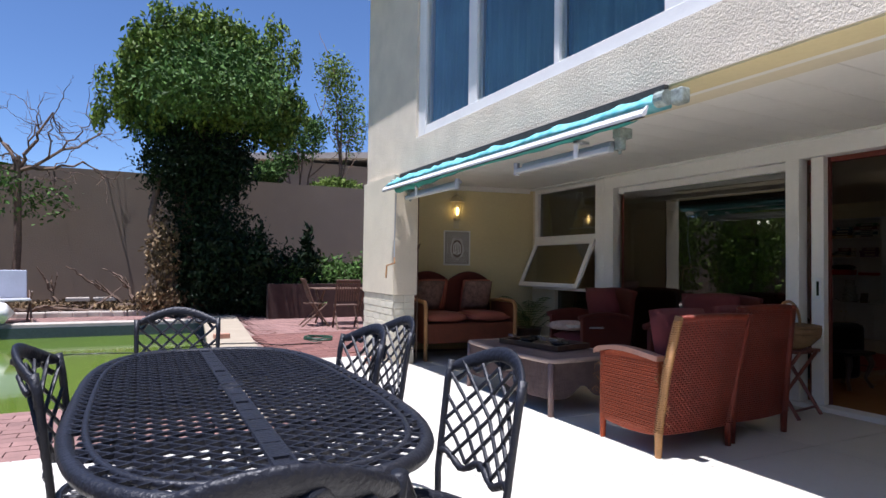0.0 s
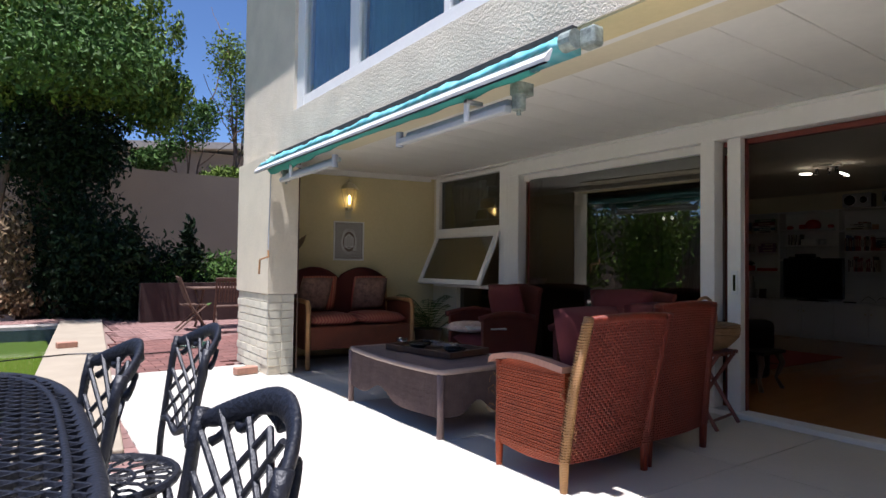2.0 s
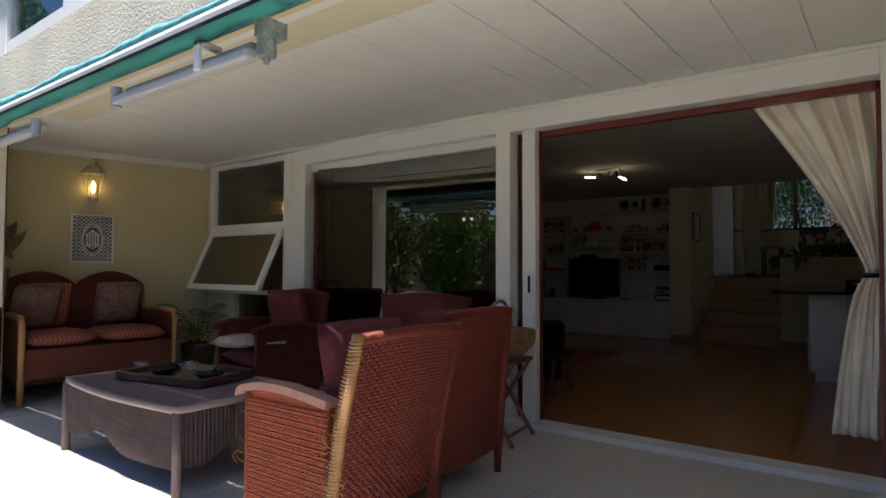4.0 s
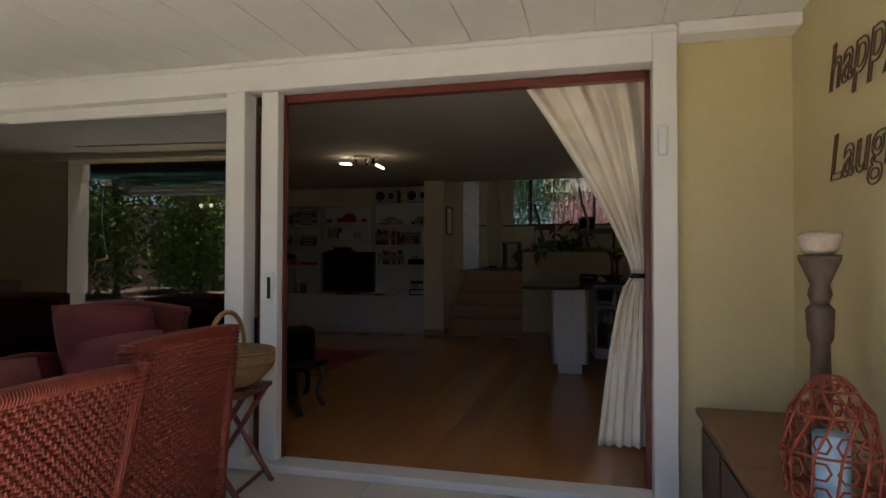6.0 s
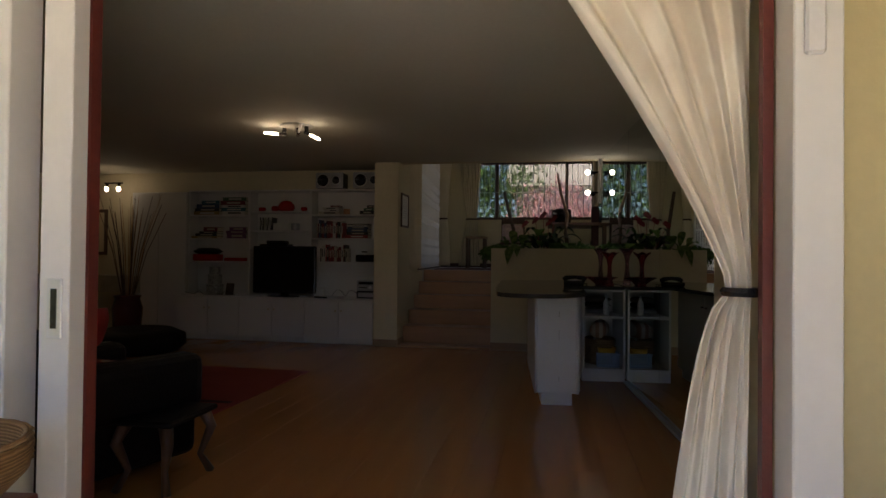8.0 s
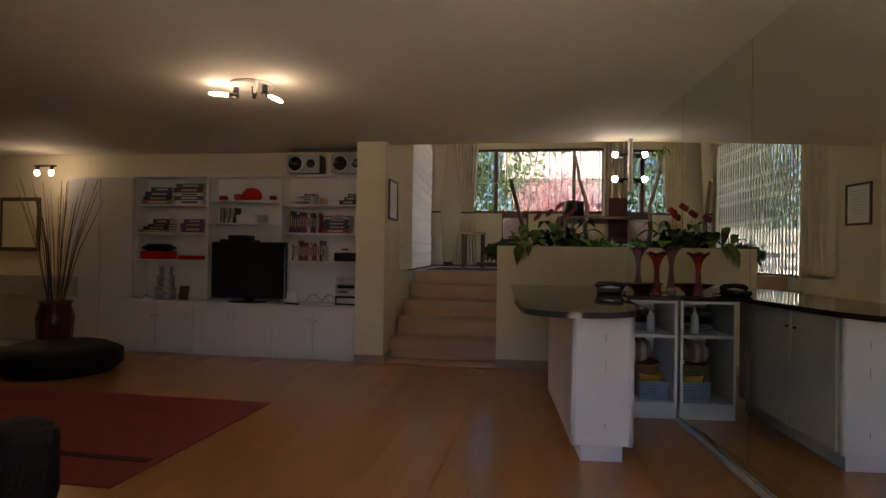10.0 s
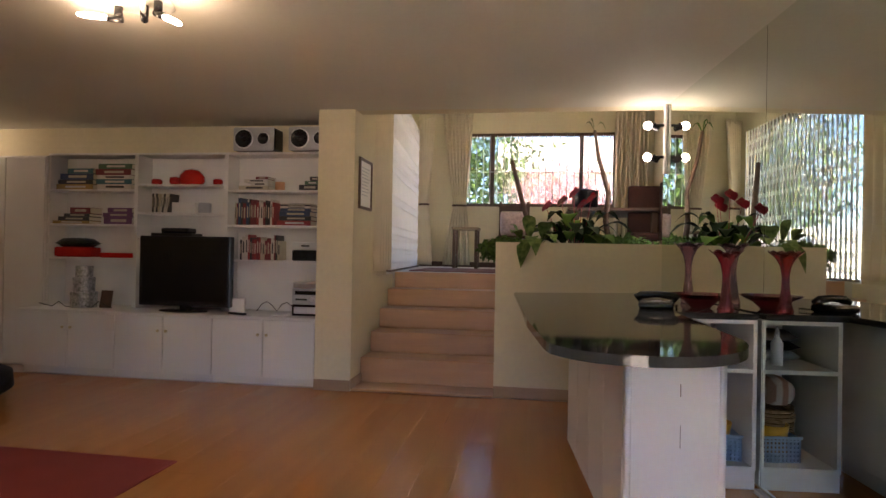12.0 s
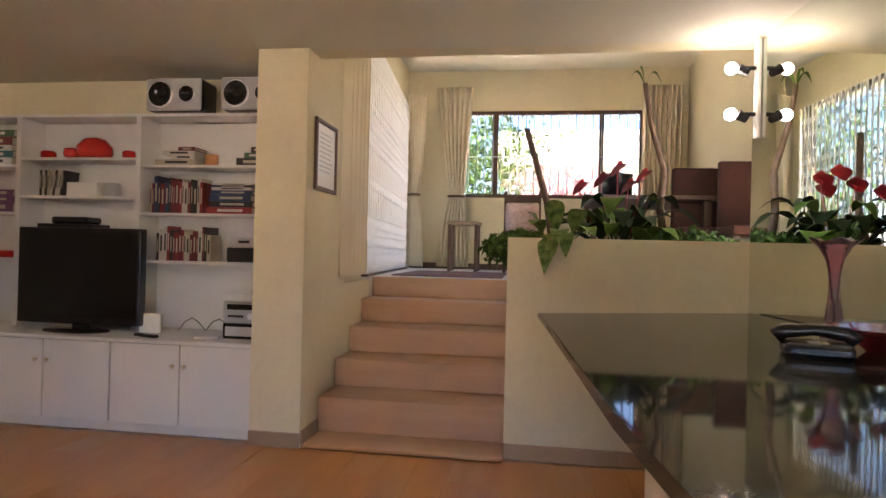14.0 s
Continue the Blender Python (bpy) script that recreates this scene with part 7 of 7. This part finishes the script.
for k, (x1, y1, z1, wd) in enumerate(((-0.25, 0.10, -0.12, 0.13), (-0.27, 0.02, 0.06, 0.12), (-0.26, 0.18, 0.16, 0.1), (-0.12, -0.12, 0.26, 0.14), (-0.22, -0.18, 0.1, 0.11), (-0.02, 0.2, 0.24, 0.12), (-0.1, 0.05, 0.32, 0.12), (-0.24, -0.02, -0.02, 0.1))):
    bm = bmesh.new()
    leaf(bm, (-0.04 if z1 > 0 else -0.17, y1 * 0.6, 0.12), (x1, y1, z1 if z1 > 0 else z1), wd, 0.05)
    tube(bm, [(0, 0, 0), (-0.04 if z1 > 0 else -0.17, y1 * 0.6, 0.12)], 0.004, 4)
    part("leaf", bm, M_var, dv, smooth=True)
foliage("fern", [(11.98, 2.2, 1.25, 0.16, 0.2, 0.09), (11.95, 2.32, 1.22, 0.12, 0.14, 0.10), (12.1, 1.25, 1.27, 0.15, 0.3, 0.1)], 2600, 0.055, M_leaf, seed=31, label="feathery green fern spilling from the planter's corner")
bpy.data.objects["fern"]["category"] = "fern"
for (sx, sy), pts in (((12.2, 1.3), [(0, 0, 0), (0.01, 0.05, 0.35), (0, 0.03, 0.6), (0.0, 0.12, 0.9), (0, 0.16, 1.15)]), ((12.25, 2.0), [(0, 0, 0), (0.2, 0.05, 0.4), (0.4, 0.2, 0.95)])):
    w_ = thing("knobbly_branch", sx, sy, 1.15, 0, "gnarled grey-brown driftwood branch standing in the planter", "branch")
    part("branch", tube(bmesh.new(), pts, [0.028, 0.024, 0.022, 0.018, 0.014][:len(pts)], 8), M_bark, w_, smooth=True)
    if len(pts) > 3:
        bm = bmesh.new()
        for a, b in ((0.1, 0.03), (-0.1, 0.02), (0.05, 0.08)):
            leaf(bm, (0, 0.16, 1.13), (0, 0.16 + a, 1.13 + b), 0.04)
        part("leaf", bm, M_leaf, w_)

# outside the upper windows
fabric("back_yard", boxes((16.6, 40, -12, 30, 0.6, 0.85), (12.0, 16.6, 7.5, 30, 0.6, 0.85), (12.5, 16.6, 4.0, 7.5, 0.6, 0.85)), mat("pale_gravel", (0.55, 0.5, 0.42), 0.95, var=0.25, scale=6, bump=0.6))
hs = thing("neighbour_house", 26, 2.0, 0.85, 0, "pale plastered house with a pitched roof, behind the yard", "house")
part("wall", bx(0, 6, -8, 0.8, 0, 2.9), M_white, hs)
bm = bmesh.new()
v = [bm.verts.new(p) for p in ((-0.4, -8.4, 2.9), (-0.4, 1.2, 2.9), (6.4, 1.2, 2.9), (6.4, -8.4, 2.9), (3, -8.4, 4.6), (3, 1.2, 4.6))]
for f in ((0, 1, 5, 4), (2, 3, 4, 5), (0, 4, 3), (1, 2, 5), (0, 3, 2, 1)):
    bm.faces.new([v[i] for i in f])
part("roof", bm, M_coping, hs)
for yy in (-5, -2):
    part("window", bx(-0.02, 0.0, yy - 0.6, yy + 0.6, 1.0, 2.1), M_pooltile, hs)
fabric("yard_wall", boxes((22, 22.15, -10, 14, 0.85, 2.0), (12, 22, 13.9, 14.05, 0.85, 3.2)), M_white)
pb = thing("pink_bush", 20.2, 1.4, 0.85, 0, "round bush covered in pink-red leaves, in the yard", "bush")
bm = bmesh.new()
rg = np.random.default_rng(2)
for k in range(7):
    branches(bm, (0, 0, 0), (rg.uniform(-0.7, 0.7), rg.uniform(-0.9, 0.9), rg.uniform(1.0, 2.0)), 0.03, 1, rg, 0.7)
part("trunk", bm, M_bark, pb)
foliage("crown", [(0, 0, 1.5, 0.9, 1.1, 0.9), (0.2, -0.5, 1.1, 0.7, 0.8, 0.7), (0, 0.5, 1.0, 0.7, 0.7, 0.6)], 5200, 0.10, M_leafpink, pb, 41)
hd = thing("hedge_tree", 24, 6.0, 0.85, 0, "broad dark green tree behind the yard wall", "tree")
bm = bmesh.new()
branches(bm, (0, 0, 0), (0, 0, 3), 0.18, 2, rg, 0.7)
part("trunk", bm, M_bark, hd)
foliage("crown", [(0, 0, 3.2, 2.4, 3.2, 2.4), (0, -2.5, 2.6, 1.6, 2.0, 1.8), (0, 3, 2.8, 2, 2.4, 2.0), (-1, 1.0, 1.6, 1.6, 2.5, 1.2)], 14000, 0.17, M_leaf, hd, 42)
hd2 = thing("hedge_tree", 15.0, 11.5, 0.85, 0, "light green leafy trees outside the trellis gate", "tree")
bm = bmesh.new()
for xx in (-2, 1, 4):
    branches(bm, (xx, 0, 0), (xx, 0, 2.6), 0.12, 2, rg, 0.6)
part("trunk", bm, M_bark, hd2)
foliage("crown", [(-2, 0, 2.2, 1.8, 1.4, 1.7), (1, 0.3, 2.6, 2.0, 1.4, 2.0), (4, 0, 2.2, 1.8, 1.4, 1.8), (0, 0, 1.0, 4.5, 1.0, 0.7)], 12000, 0.15, M_leafl, hd2, 43)

# --- garden by the pool ---
big = thing("ivy_tree", 1.55, 14.7, 0.05, 0, "tall tree in ivy darkened as shade, with a feathery lighter top", "tree")
bm = bmesh.new()
rg = np.random.default_rng(7)
tube(bm, [(0.3, 0, 0), (0.2, 0.1, 1.2), (-0.1, 0, 2.6), (0.1, 0, 4.2), (0.3, 0, 5.5)], [0.28, 0.24, 0.2, 0.14, 0.08], 10)
tube(bm, [(-0.15, -0.3, 0), (-0.4, -0.35, 1.0), (-0.75, -0.3, 2.0), (-0.6, -0.2, 3.0)], [0.13, 0.1, 0.08, 0.06], 8)
for k in range(9):
    a = k * 2.4
    branches(bm, (0.2, 0, 3.2 + 0.2 * k), (0.3 + 0.9 * math.cos(a), 0.7 * math.sin(a), 4.1 + 0.18 * k), 0.06, 1, rg, 0.5)
part("trunk", bm, M_bark, big)
# Ivy in near-black leaves; low clumps on the right fill the shaded corner.
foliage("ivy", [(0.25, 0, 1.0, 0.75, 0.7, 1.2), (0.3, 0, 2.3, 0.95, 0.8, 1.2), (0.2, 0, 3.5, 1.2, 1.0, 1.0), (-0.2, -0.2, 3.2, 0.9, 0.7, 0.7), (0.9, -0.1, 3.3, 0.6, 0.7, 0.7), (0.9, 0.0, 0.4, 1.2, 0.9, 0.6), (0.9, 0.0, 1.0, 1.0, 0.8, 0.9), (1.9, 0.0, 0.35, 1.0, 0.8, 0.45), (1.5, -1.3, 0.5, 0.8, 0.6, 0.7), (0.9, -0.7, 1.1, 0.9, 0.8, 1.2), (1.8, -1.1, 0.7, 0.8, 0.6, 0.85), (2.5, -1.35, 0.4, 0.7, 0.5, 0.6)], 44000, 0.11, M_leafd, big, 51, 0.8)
foliage("crown", [(-0.7, 0, 5.0, 0.9, 0.9, 1.1), (0.4, 0, 5.6, 1.0, 1.0, 1.1), (1.5, 0, 5.0, 0.9, 1.0, 0.8), (2.2, 0, 4.9, 0.5, 0.5, 0.5), (1.8, 0, 4.3, 0.6, 0.7, 0.6), (0.3, 0, 4.4, 1.6, 1.1, 0.7), (-0.7, 0, 4.2, 0.6, 0.6, 0.6), (0.9, -0.2, 6.0, 0.8, 0.7, 0.6), (-0.9, 0, 5.9, 0.5, 0.6, 0.5), (1.0, -1.8, 4.6, 0.8, 0.9, 0.5), (-0.15, -2.0, 4.5, 1.0, 0.9, 0.55), (0.5, -1.2, 5.2, 1.4, 0.9, 0.7)], 23000, 0.13, M_leaf, big, 52, 0.8)
foliage("light_leaves", [(-0.4, -0.2, 5.6, 1.0, 0.9, 0.8), (0.9, -0.3, 5.7, 1.0, 0.8, 0.8), (1.5, -0.3, 4.9, 0.8, 0.7, 0.6), (-1.1, 0, 4.8, 0.5, 0.6, 0.9), (0.3, -0.4, 6.3, 1.0, 0.6, 0.5), (2.0, 0, 4.5, 0.5, 0.5, 0.7), (0.4, -0.7, 4.5, 0.9, 0.4, 0.5)], 19000, 0.13, M_leafl, big, 53, 1.0)
sprays = []
for k in range(70):
    a = k * 2.4
    r = rg.uniform(1.2, 2.25)
    sprays.append((0.4 + r * math.cos(a), 0.8 * math.sin(a), 4.2 + 2.5 * rg.random(), 0.2, 0.2, 0.42))
foliage("sprays", sprays, 9500, 0.12, M_leafl, big, 56, 1.4)
foliage("dry_leaves", [(-0.5, -0.4, 1.2, 0.35, 0.3, 1.0), (-0.5, -0.4, 0.3, 0.5, 0.4, 0.3)], 1800, 0.12, M_leafb, big, 54, 1.2)
bare = thing("bare_tree", -1.75, 15.4, 0.05, 0, "thin bare-branched tree with few leaves, by the garden wall", "tree")
bm = bmesh.new()
rg = np.random.default_rng(12)
tube(bm, [(0, 0, 0), (0.03, 0, 1.5), (-0.02, 0, 3.3)], [0.09, 0.075, 0.06], 8)
for dx, dz in ((1.5, 0.9), (1.2, 0.3), (-1.4, 0.8), (-0.6, 1.2), (0.5, 1.3)):
    branches(bm, (0, 0, 3.0), (dx, 0.2, 3.0 + dz), 0.045, 3, rg, 0.75, 0.35)
part("trunk", bm, M_bark, bare)
foliage("leaves", [(0.3, 0, 2.4, 0.9, 0.4, 0.5), (-0.3, 0, 2.8, 0.5, 0.4, 0.4)], 500, 0.12, M_leaf, bare, 55)
for x, y, h, blobs, seed, m in ((6.25, 18.5, 7.0, [(0, 0, 6.6, 0.7, 0.6, 1.3), (0.3, 0, 5.6, 0.6, 0.6, 1.0), (-0.3, 0, 7.3, 0.6, 0.6, 0.7)], 61, M_leafl), (4.9, 18.0, 4.4, [(0, 0, 5.0, 0.7, 0.6, 0.7), (-0.5, 0, 4.3, 0.5, 0.5, 0.4), (0.4, 0, 5.4, 0.4, 0.4, 0.4)], 62, M_leaf), (3.9, 18.0, 3.2, [(0, 0, 3.9, 0.5, 0.5, 0.35)], 63, M_leaf), (5.9, 17.6, 3.4, [(0, 0, 3.5, 0.8, 0.5, 0.4)], 64, M_leafl)):
    t_ = thing("slender_tree", x, y, -0.1, 0, "slender tree with airy leaf clumps rising behind the garden wall", "tree")
    bm = bmesh.new()
    rg = np.random.default_rng(seed)
    branches(bm, (0, 0, 0), (0, 0, h * 0.8), 0.07, 0, rg)
    for b in blobs:
        branches(bm, (0, 0, h * 0.5), (b[0], b[1], b[2]), 0.035, 1, rg, 0.5)
    part("trunk", bm, M_bark, t_)
    foliage("crown", blobs, 2600, 0.12, m, t_, seed)
sh = thing("shrub", 4.4, 13.4, -0.05, 0, "dense leafy green shrubs along the garden wall", "shrub")
foliage("leaves", [(0, 0, 0.9, 1.3, 0.7, 0.5), (1.5, 0, 1.0, 1.2, 0.7, 0.5), (0.3, 0, 0.4, 1.5, 0.7, 0.4), (2.5, 0, 0.8, 1.0, 0.7, 0.7)], 9000, 0.11, M_leaf, sh, 71)
part("stems", tube(bmesh.new(), [(0, 0, 0), (0, 0, 0.8)], 0.04, 6), M_bark, sh)
# Tree shade on this wall is put into the very dark brick colour.
fabric("low_wall", bx(3.0, 8, 12.6, 12.8, -0.1, 0.72), mat("brick_shade_in_colour", (0.045, 0.022, 0.018), 0.9, var=0.3, scale=8, bump=0.5))
for x, s in ((2.9, 72), (3.9, 73)):
    foliage("spiky_plant", [(x, 13.0, 1.5, 0.14, 0.14, 0.5), (x, 13.0, 1.2, 0.3, 0.3, 0.3)], 500, 0.16, M_leafd, seed=s, label="upright spiky plant above the low brick wall")
nb = thing("far_building", 7.5, 30, 0, 0, "grey-roofed building behind the garden wall", "house")
part("wall", bx(-3, 12, 0, 8, 0, 6.3), M_wallout, nb)
bm = bmesh.new()
v = [bm.verts.new(p) for p in ((-3.5, -0.5, 6.0), (12.5, -0.5, 7.6), (12.5, 8.5, 7.6), (-3.5, 8.5, 6.0), (-3.5, -0.5, 6.3), (12.5, -0.5, 7.9), (12.5, 8.5, 7.9), (-3.5, 8.5, 6.3))]
for f in ((0, 1, 5, 4), (1, 2, 6, 5), (2, 3, 7, 6), (3, 0, 4, 7), (4, 5, 6, 7), (0, 3, 2, 1)):
    bm.faces.new([v[i] for i in f])
part("roof", bm, M_coping, nb)
# reflected garden on the far side of the pool
for k, (x, y, h) in enumerate(((-9, 6, 4.2), (-9.5, 9, 5.2), (-8, 12, 4.6), (-9.5, 3, 4.0), (-9, 0, 3.4), (-5.2, 14.6, 4.4), (-7.2, 14.2, 5.4), (-4.6, 16.0, 4.8), (-10.5, 13.5, 5.0))):
    t_ = thing("garden_tree", x, y, -0.1, 0, "bushy green tree along the garden's far side", "tree", "trees along the garden side")
    bm = bmesh.new()
    rg = np.random.default_rng(80 + k)
    branches(bm, (0, 0, 0), (0, 0, h * 0.6), 0.12, 2, rg, 0.6)
    part("trunk", bm, M_bark, t_)
    foliage("crown", [(0, 0, h * 0.62, 1.3, 1.4, h * 0.38), (0.2, 0.3, h * 0.3, 1.2, 1.2, h * 0.3)], 3800, 0.2, M_leaf if k % 2 else M_leafl, t_, 90 + k)

# pool clutter
for k, (a, b) in enumerate((((-0.9, 14.9, 0.2), (-1.15, 14.9, 0.75)), ((0.3, 14.8, 0.2), (-0.35, 14.9, 0.7)), ((0.6, 14.6, 0.2), (0.2, 14.9, 0.85)), ((-0.6, 14.4, 0.14), (1.2, 14.5, 0.2)), ((-1.6, 14.5, 0.14), (-0.3, 14.4, 0.16)))):
    bm = bmesh.new()
    rg = np.random.default_rng(100 + k)
    branches(bm, a, b, 0.05, 1, rg, 0.4, 0.3)
    solid("dead_branch", bm, M_bark, 0, 0, 0, 0, "dry fallen branch lying in the garden bed", "branch")
for k in range(16):
    solid("bed_stone", bx(-0.13, 0.13, -0.08, 0.08, 0, 0.14, 0.03, 2), M_coping, -2.6 + 0.24 * k, 14.25 + 0.05 * math.sin(k * 2.0), -0.03, 20 * math.sin(k * 3.1), "rough stone edging the garden bed", "stone", "stones edging the garden bed")
for k in range(2):
    solid("paving_block", bx(-0.22, 0.22, -0.14, 0.14, 0, 0.08, 0.01), M_coping, -0.55 + 0.5 * k, 14.9, 0.28, 5, "flat cement block lying in the garden bed", "block")
foliage("dry_litter", [(-0.8, 14.9, 0.2, 2.2, 0.5, 0.1), (0.8, 14.6, 0.15, 0.8, 0.6, 0.15)], 3500, 0.1, M_leafb, seed=77, kind="stuff", label="dry leaves and twigs strewn over the garden bed")
lo = thing("garden_chair", -1.45, 13.4, -0.03, 15, "grey folding garden chair with a white cloth, beyond the pool", "chair")
part("backrest", bx(-0.25, 0.25, 0.2, 0.24, 0.5, 1.05, 0.02, 2, pose(0, 0, 0, -12)), mat("grey_blue_plastic", (0.35, 0.37, 0.45), 0.5), lo)
part("seat", bx(-0.25, 0.25, -0.25, 0.25, 0.42, 0.46, 0.01), M_grey, lo)
for sx in (-1, 1):
    part("leg", tube(bmesh.new(), [(sx * 0.26, -0.3, 0), (sx * 0.26, 0.2, 0.6)], 0.018, 6), M_darkwood, lo)
    part("leg", tube(bmesh.new(), [(sx * 0.26, 0.35, 0), (sx * 0.26, -0.2, 0.6)], 0.018, 6), M_darkwood, lo)
bm = cushion(bmesh.new(), 0.7, 0.6, 0.4, None, 8)
for v in bm.verts:
    v.co += noise.noise_vector(v.co * 7) * 0.07
solid("white_cloth", bm, M_white, -1.75, 13.0, 0.18, 0, "crumpled white cloth heaped on the garden chair", "cloth", smooth=True)
# folding table and chairs by the brick wall
M_darkteak = mat("weathered_teak", (0.13, 0.075, 0.05), 0.7, var=0.3, scale=6, stretch=(1, 6, 1))


def folding_chair(x, y, rz):
    c = thing("folding_chair", x, y, -0.03, rz, "slatted brown wooden folding chair on the red paving", "chair", "folding chairs by the brick wall")
    for sx in (-1, 1):
        part("frame_leg", tube(bmesh.new(), [(sx * 0.2, 0.25, 0), (sx * 0.2, -0.05, 0.45), (sx * 0.2, -0.22, 0.9)], 0.017, 6), M_darkteak, c)
        part("frame_leg", tube(bmesh.new(), [(sx * 0.18, -0.28, 0), (sx * 0.18, 0.2, 0.45)], 0.016, 6), M_darkteak, c)
    for k in range(6):
        part("seat_slat", bx(-0.19, 0.19, -0.18 + 0.065 * k, -0.13 + 0.065 * k, 0.44, 0.455), M_darkteak, c)
    for k in range(8):
        part("back_slat", bx(-0.17 + 0.045 * k, -0.145 + 0.045 * k, -0.006, 0.006, 0, 0.36, 0, 1, pose(0, -0.10, 0.52, 20)), M_darkteak, c)
    part("back_rail", bx(-0.2, 0.2, -0.01, 0.01, 0.35, 0.41, 0.003, 1, pose(0, -0.10, 0.52, 20)), M_darkteak, c)
    return c


f0 = folding_chair(3.95, 10.35, -8)
copy_thing(f0, pose(3.55, 11.0, -0.03, 0, 0, -95))
ft = thing("folding_table", 4.1, 11.2, -0.03, 0, "slatted wooden garden table with crossed legs, on the red paving", "table")
part("tabletop", boxes(*[(-0.55, 0.55, -0.35 + 0.09 * k, -0.27 + 0.09 * k, 0.70, 0.72) for k in range(8)]), M_darkteak, ft)
for sx in (-0.4, 0.4):
    part("leg", tube(bmesh.new(), [(sx, -0.3, 0), (sx, 0.3, 0.7)], 0.02, 6), M_darkteak, ft)
    part("leg", tube(bmesh.new(), [(sx, 0.3, 0), (sx, -0.3, 0.7)], 0.02, 6), M_darkteak, ft)

# --- pieces of the floors, last ---
M_tilep = per_piece(mat("pale_terrace_tile_piece", (0.56, 0.53, 0.465), 0.55, var=0.06, scale=2.0, bump=0.1, bscale=50), 0.95, 1.03)
terr = bpy.data.objects["terrace_bed"]
tb = None
TX, TY = 1.15, 1.26
for i in range(-1, 6):
    for j in range(-2, 7):
        x0, x1 = max(-0.3, 2.32 - TX * 2 + TX * i), min(5.66, 2.32 - TX * 2 + TX * (i + 1))
        y0, y1 = max(-3, 3.63 - TY * 3 + TY * (j - 2)), min(7.2, 3.63 - TY * 3 + TY * (j - 1))
        if x1 - x0 < 0.05 or y1 - y0 < 0.05:
            continue
        if y1 > 4.12 and x0 < 1.86:
            if y0 < 4.1 and x1 <= 1.86:
                y1 = 4.1
            elif x1 > 1.86:
                x0 = 1.86
            else:
                continue
        fabricated = part("tile", bx(x0 + 0.003, x1 - 0.003, y0 + 0.003, y1 - 0.003, -0.02, 0.0, 0.002), M_tilep, terr)
fabric("terrace_fill", bx(-0.3, 1.86, 3.0, 4.1, -0.1, -0.004), M_tile)
pav = bpy.data.objects["pavement"]
pb_me = None
n = 0
for j in range(60):
    for i in range(24):
        x = 1.99 + 0.225 * i + (0.11 if j % 2 else 0)
        y = 7.22 + 0.112 * j
        if x > 6.2 or y > 12.5 or n >= 290 or (x > 3.0 and y < 7.5) or x < 1.46 + 0.0763 * y or x > 2.4 + (y - 7) * 0.62 + 0.9:
            continue
        if pb_me is None:
            pb_me = part("brick", bx(0, 0.218, 0, 0.106, -0.03, 0.03, 0.004), M_brickpave, pav)
            pb_me.matrix_basis = pose(x, y, -0.035)
        else:
            copy_piece(pb_me, pav, pose(x, y, -0.035 + 0.002 * ((i * 7 + j * 3) % 3)))
        n += 1
bm = bmesh.new()
for j in range(150):
    for i in range(56):
        x = (2.0 if 7.1 < 7.12 + 0.112 * j < 12.9 else -8) + 0.225 * i + (0.11 if j % 2 else 0)
        y = 7.12 + 0.112 * j
        if y > 14.5 or y < 9.9 or x > 8 or (y < 13.2 and x < 1.46 + 0.0763 * y):
            continue
        box(bm, x, x + 0.218, y, y + 0.106, -0.04, -0.002 + 0.001 * ((i + j) % 3))
for j in range(12):
    for i in range(36):
        x, y = -6 + 0.225 * i + (0.11 if j % 2 else 0), 4.11 + 0.112 * j
        box(bm, x, x + 0.218, y, y + 0.106, -0.04, -0.008 + 0.001 * ((i + j) % 3))
far = part("far_bricks", bm, per_island(mat("red_paving_far", (0.24, 0.135, 0.115), 0.85, var=0.2, scale=6, bump=0.4), 0.8, 1.2), pav)
tagged(far, kind="stuff")
fl = bpy.data.objects["floor"]
pm = None
for j in range(34):
    for i in range(5):
        x, y = 5.86 + 1.28 * i - 0.45 * (j % 3), 0.86 + 0.19 * j
        if y > 7.3:
            continue
        xa, xb = max(5.86, x), min(11.68, x + 1.28)
        if xb - xa < 0.1:
            continue
        part("floorboard", bx(xa + 0.0006, xb - 0.0006, y + 0.0006, y + 0.1894, -0.012, 0.0, 0.0), M_floorp, fl)
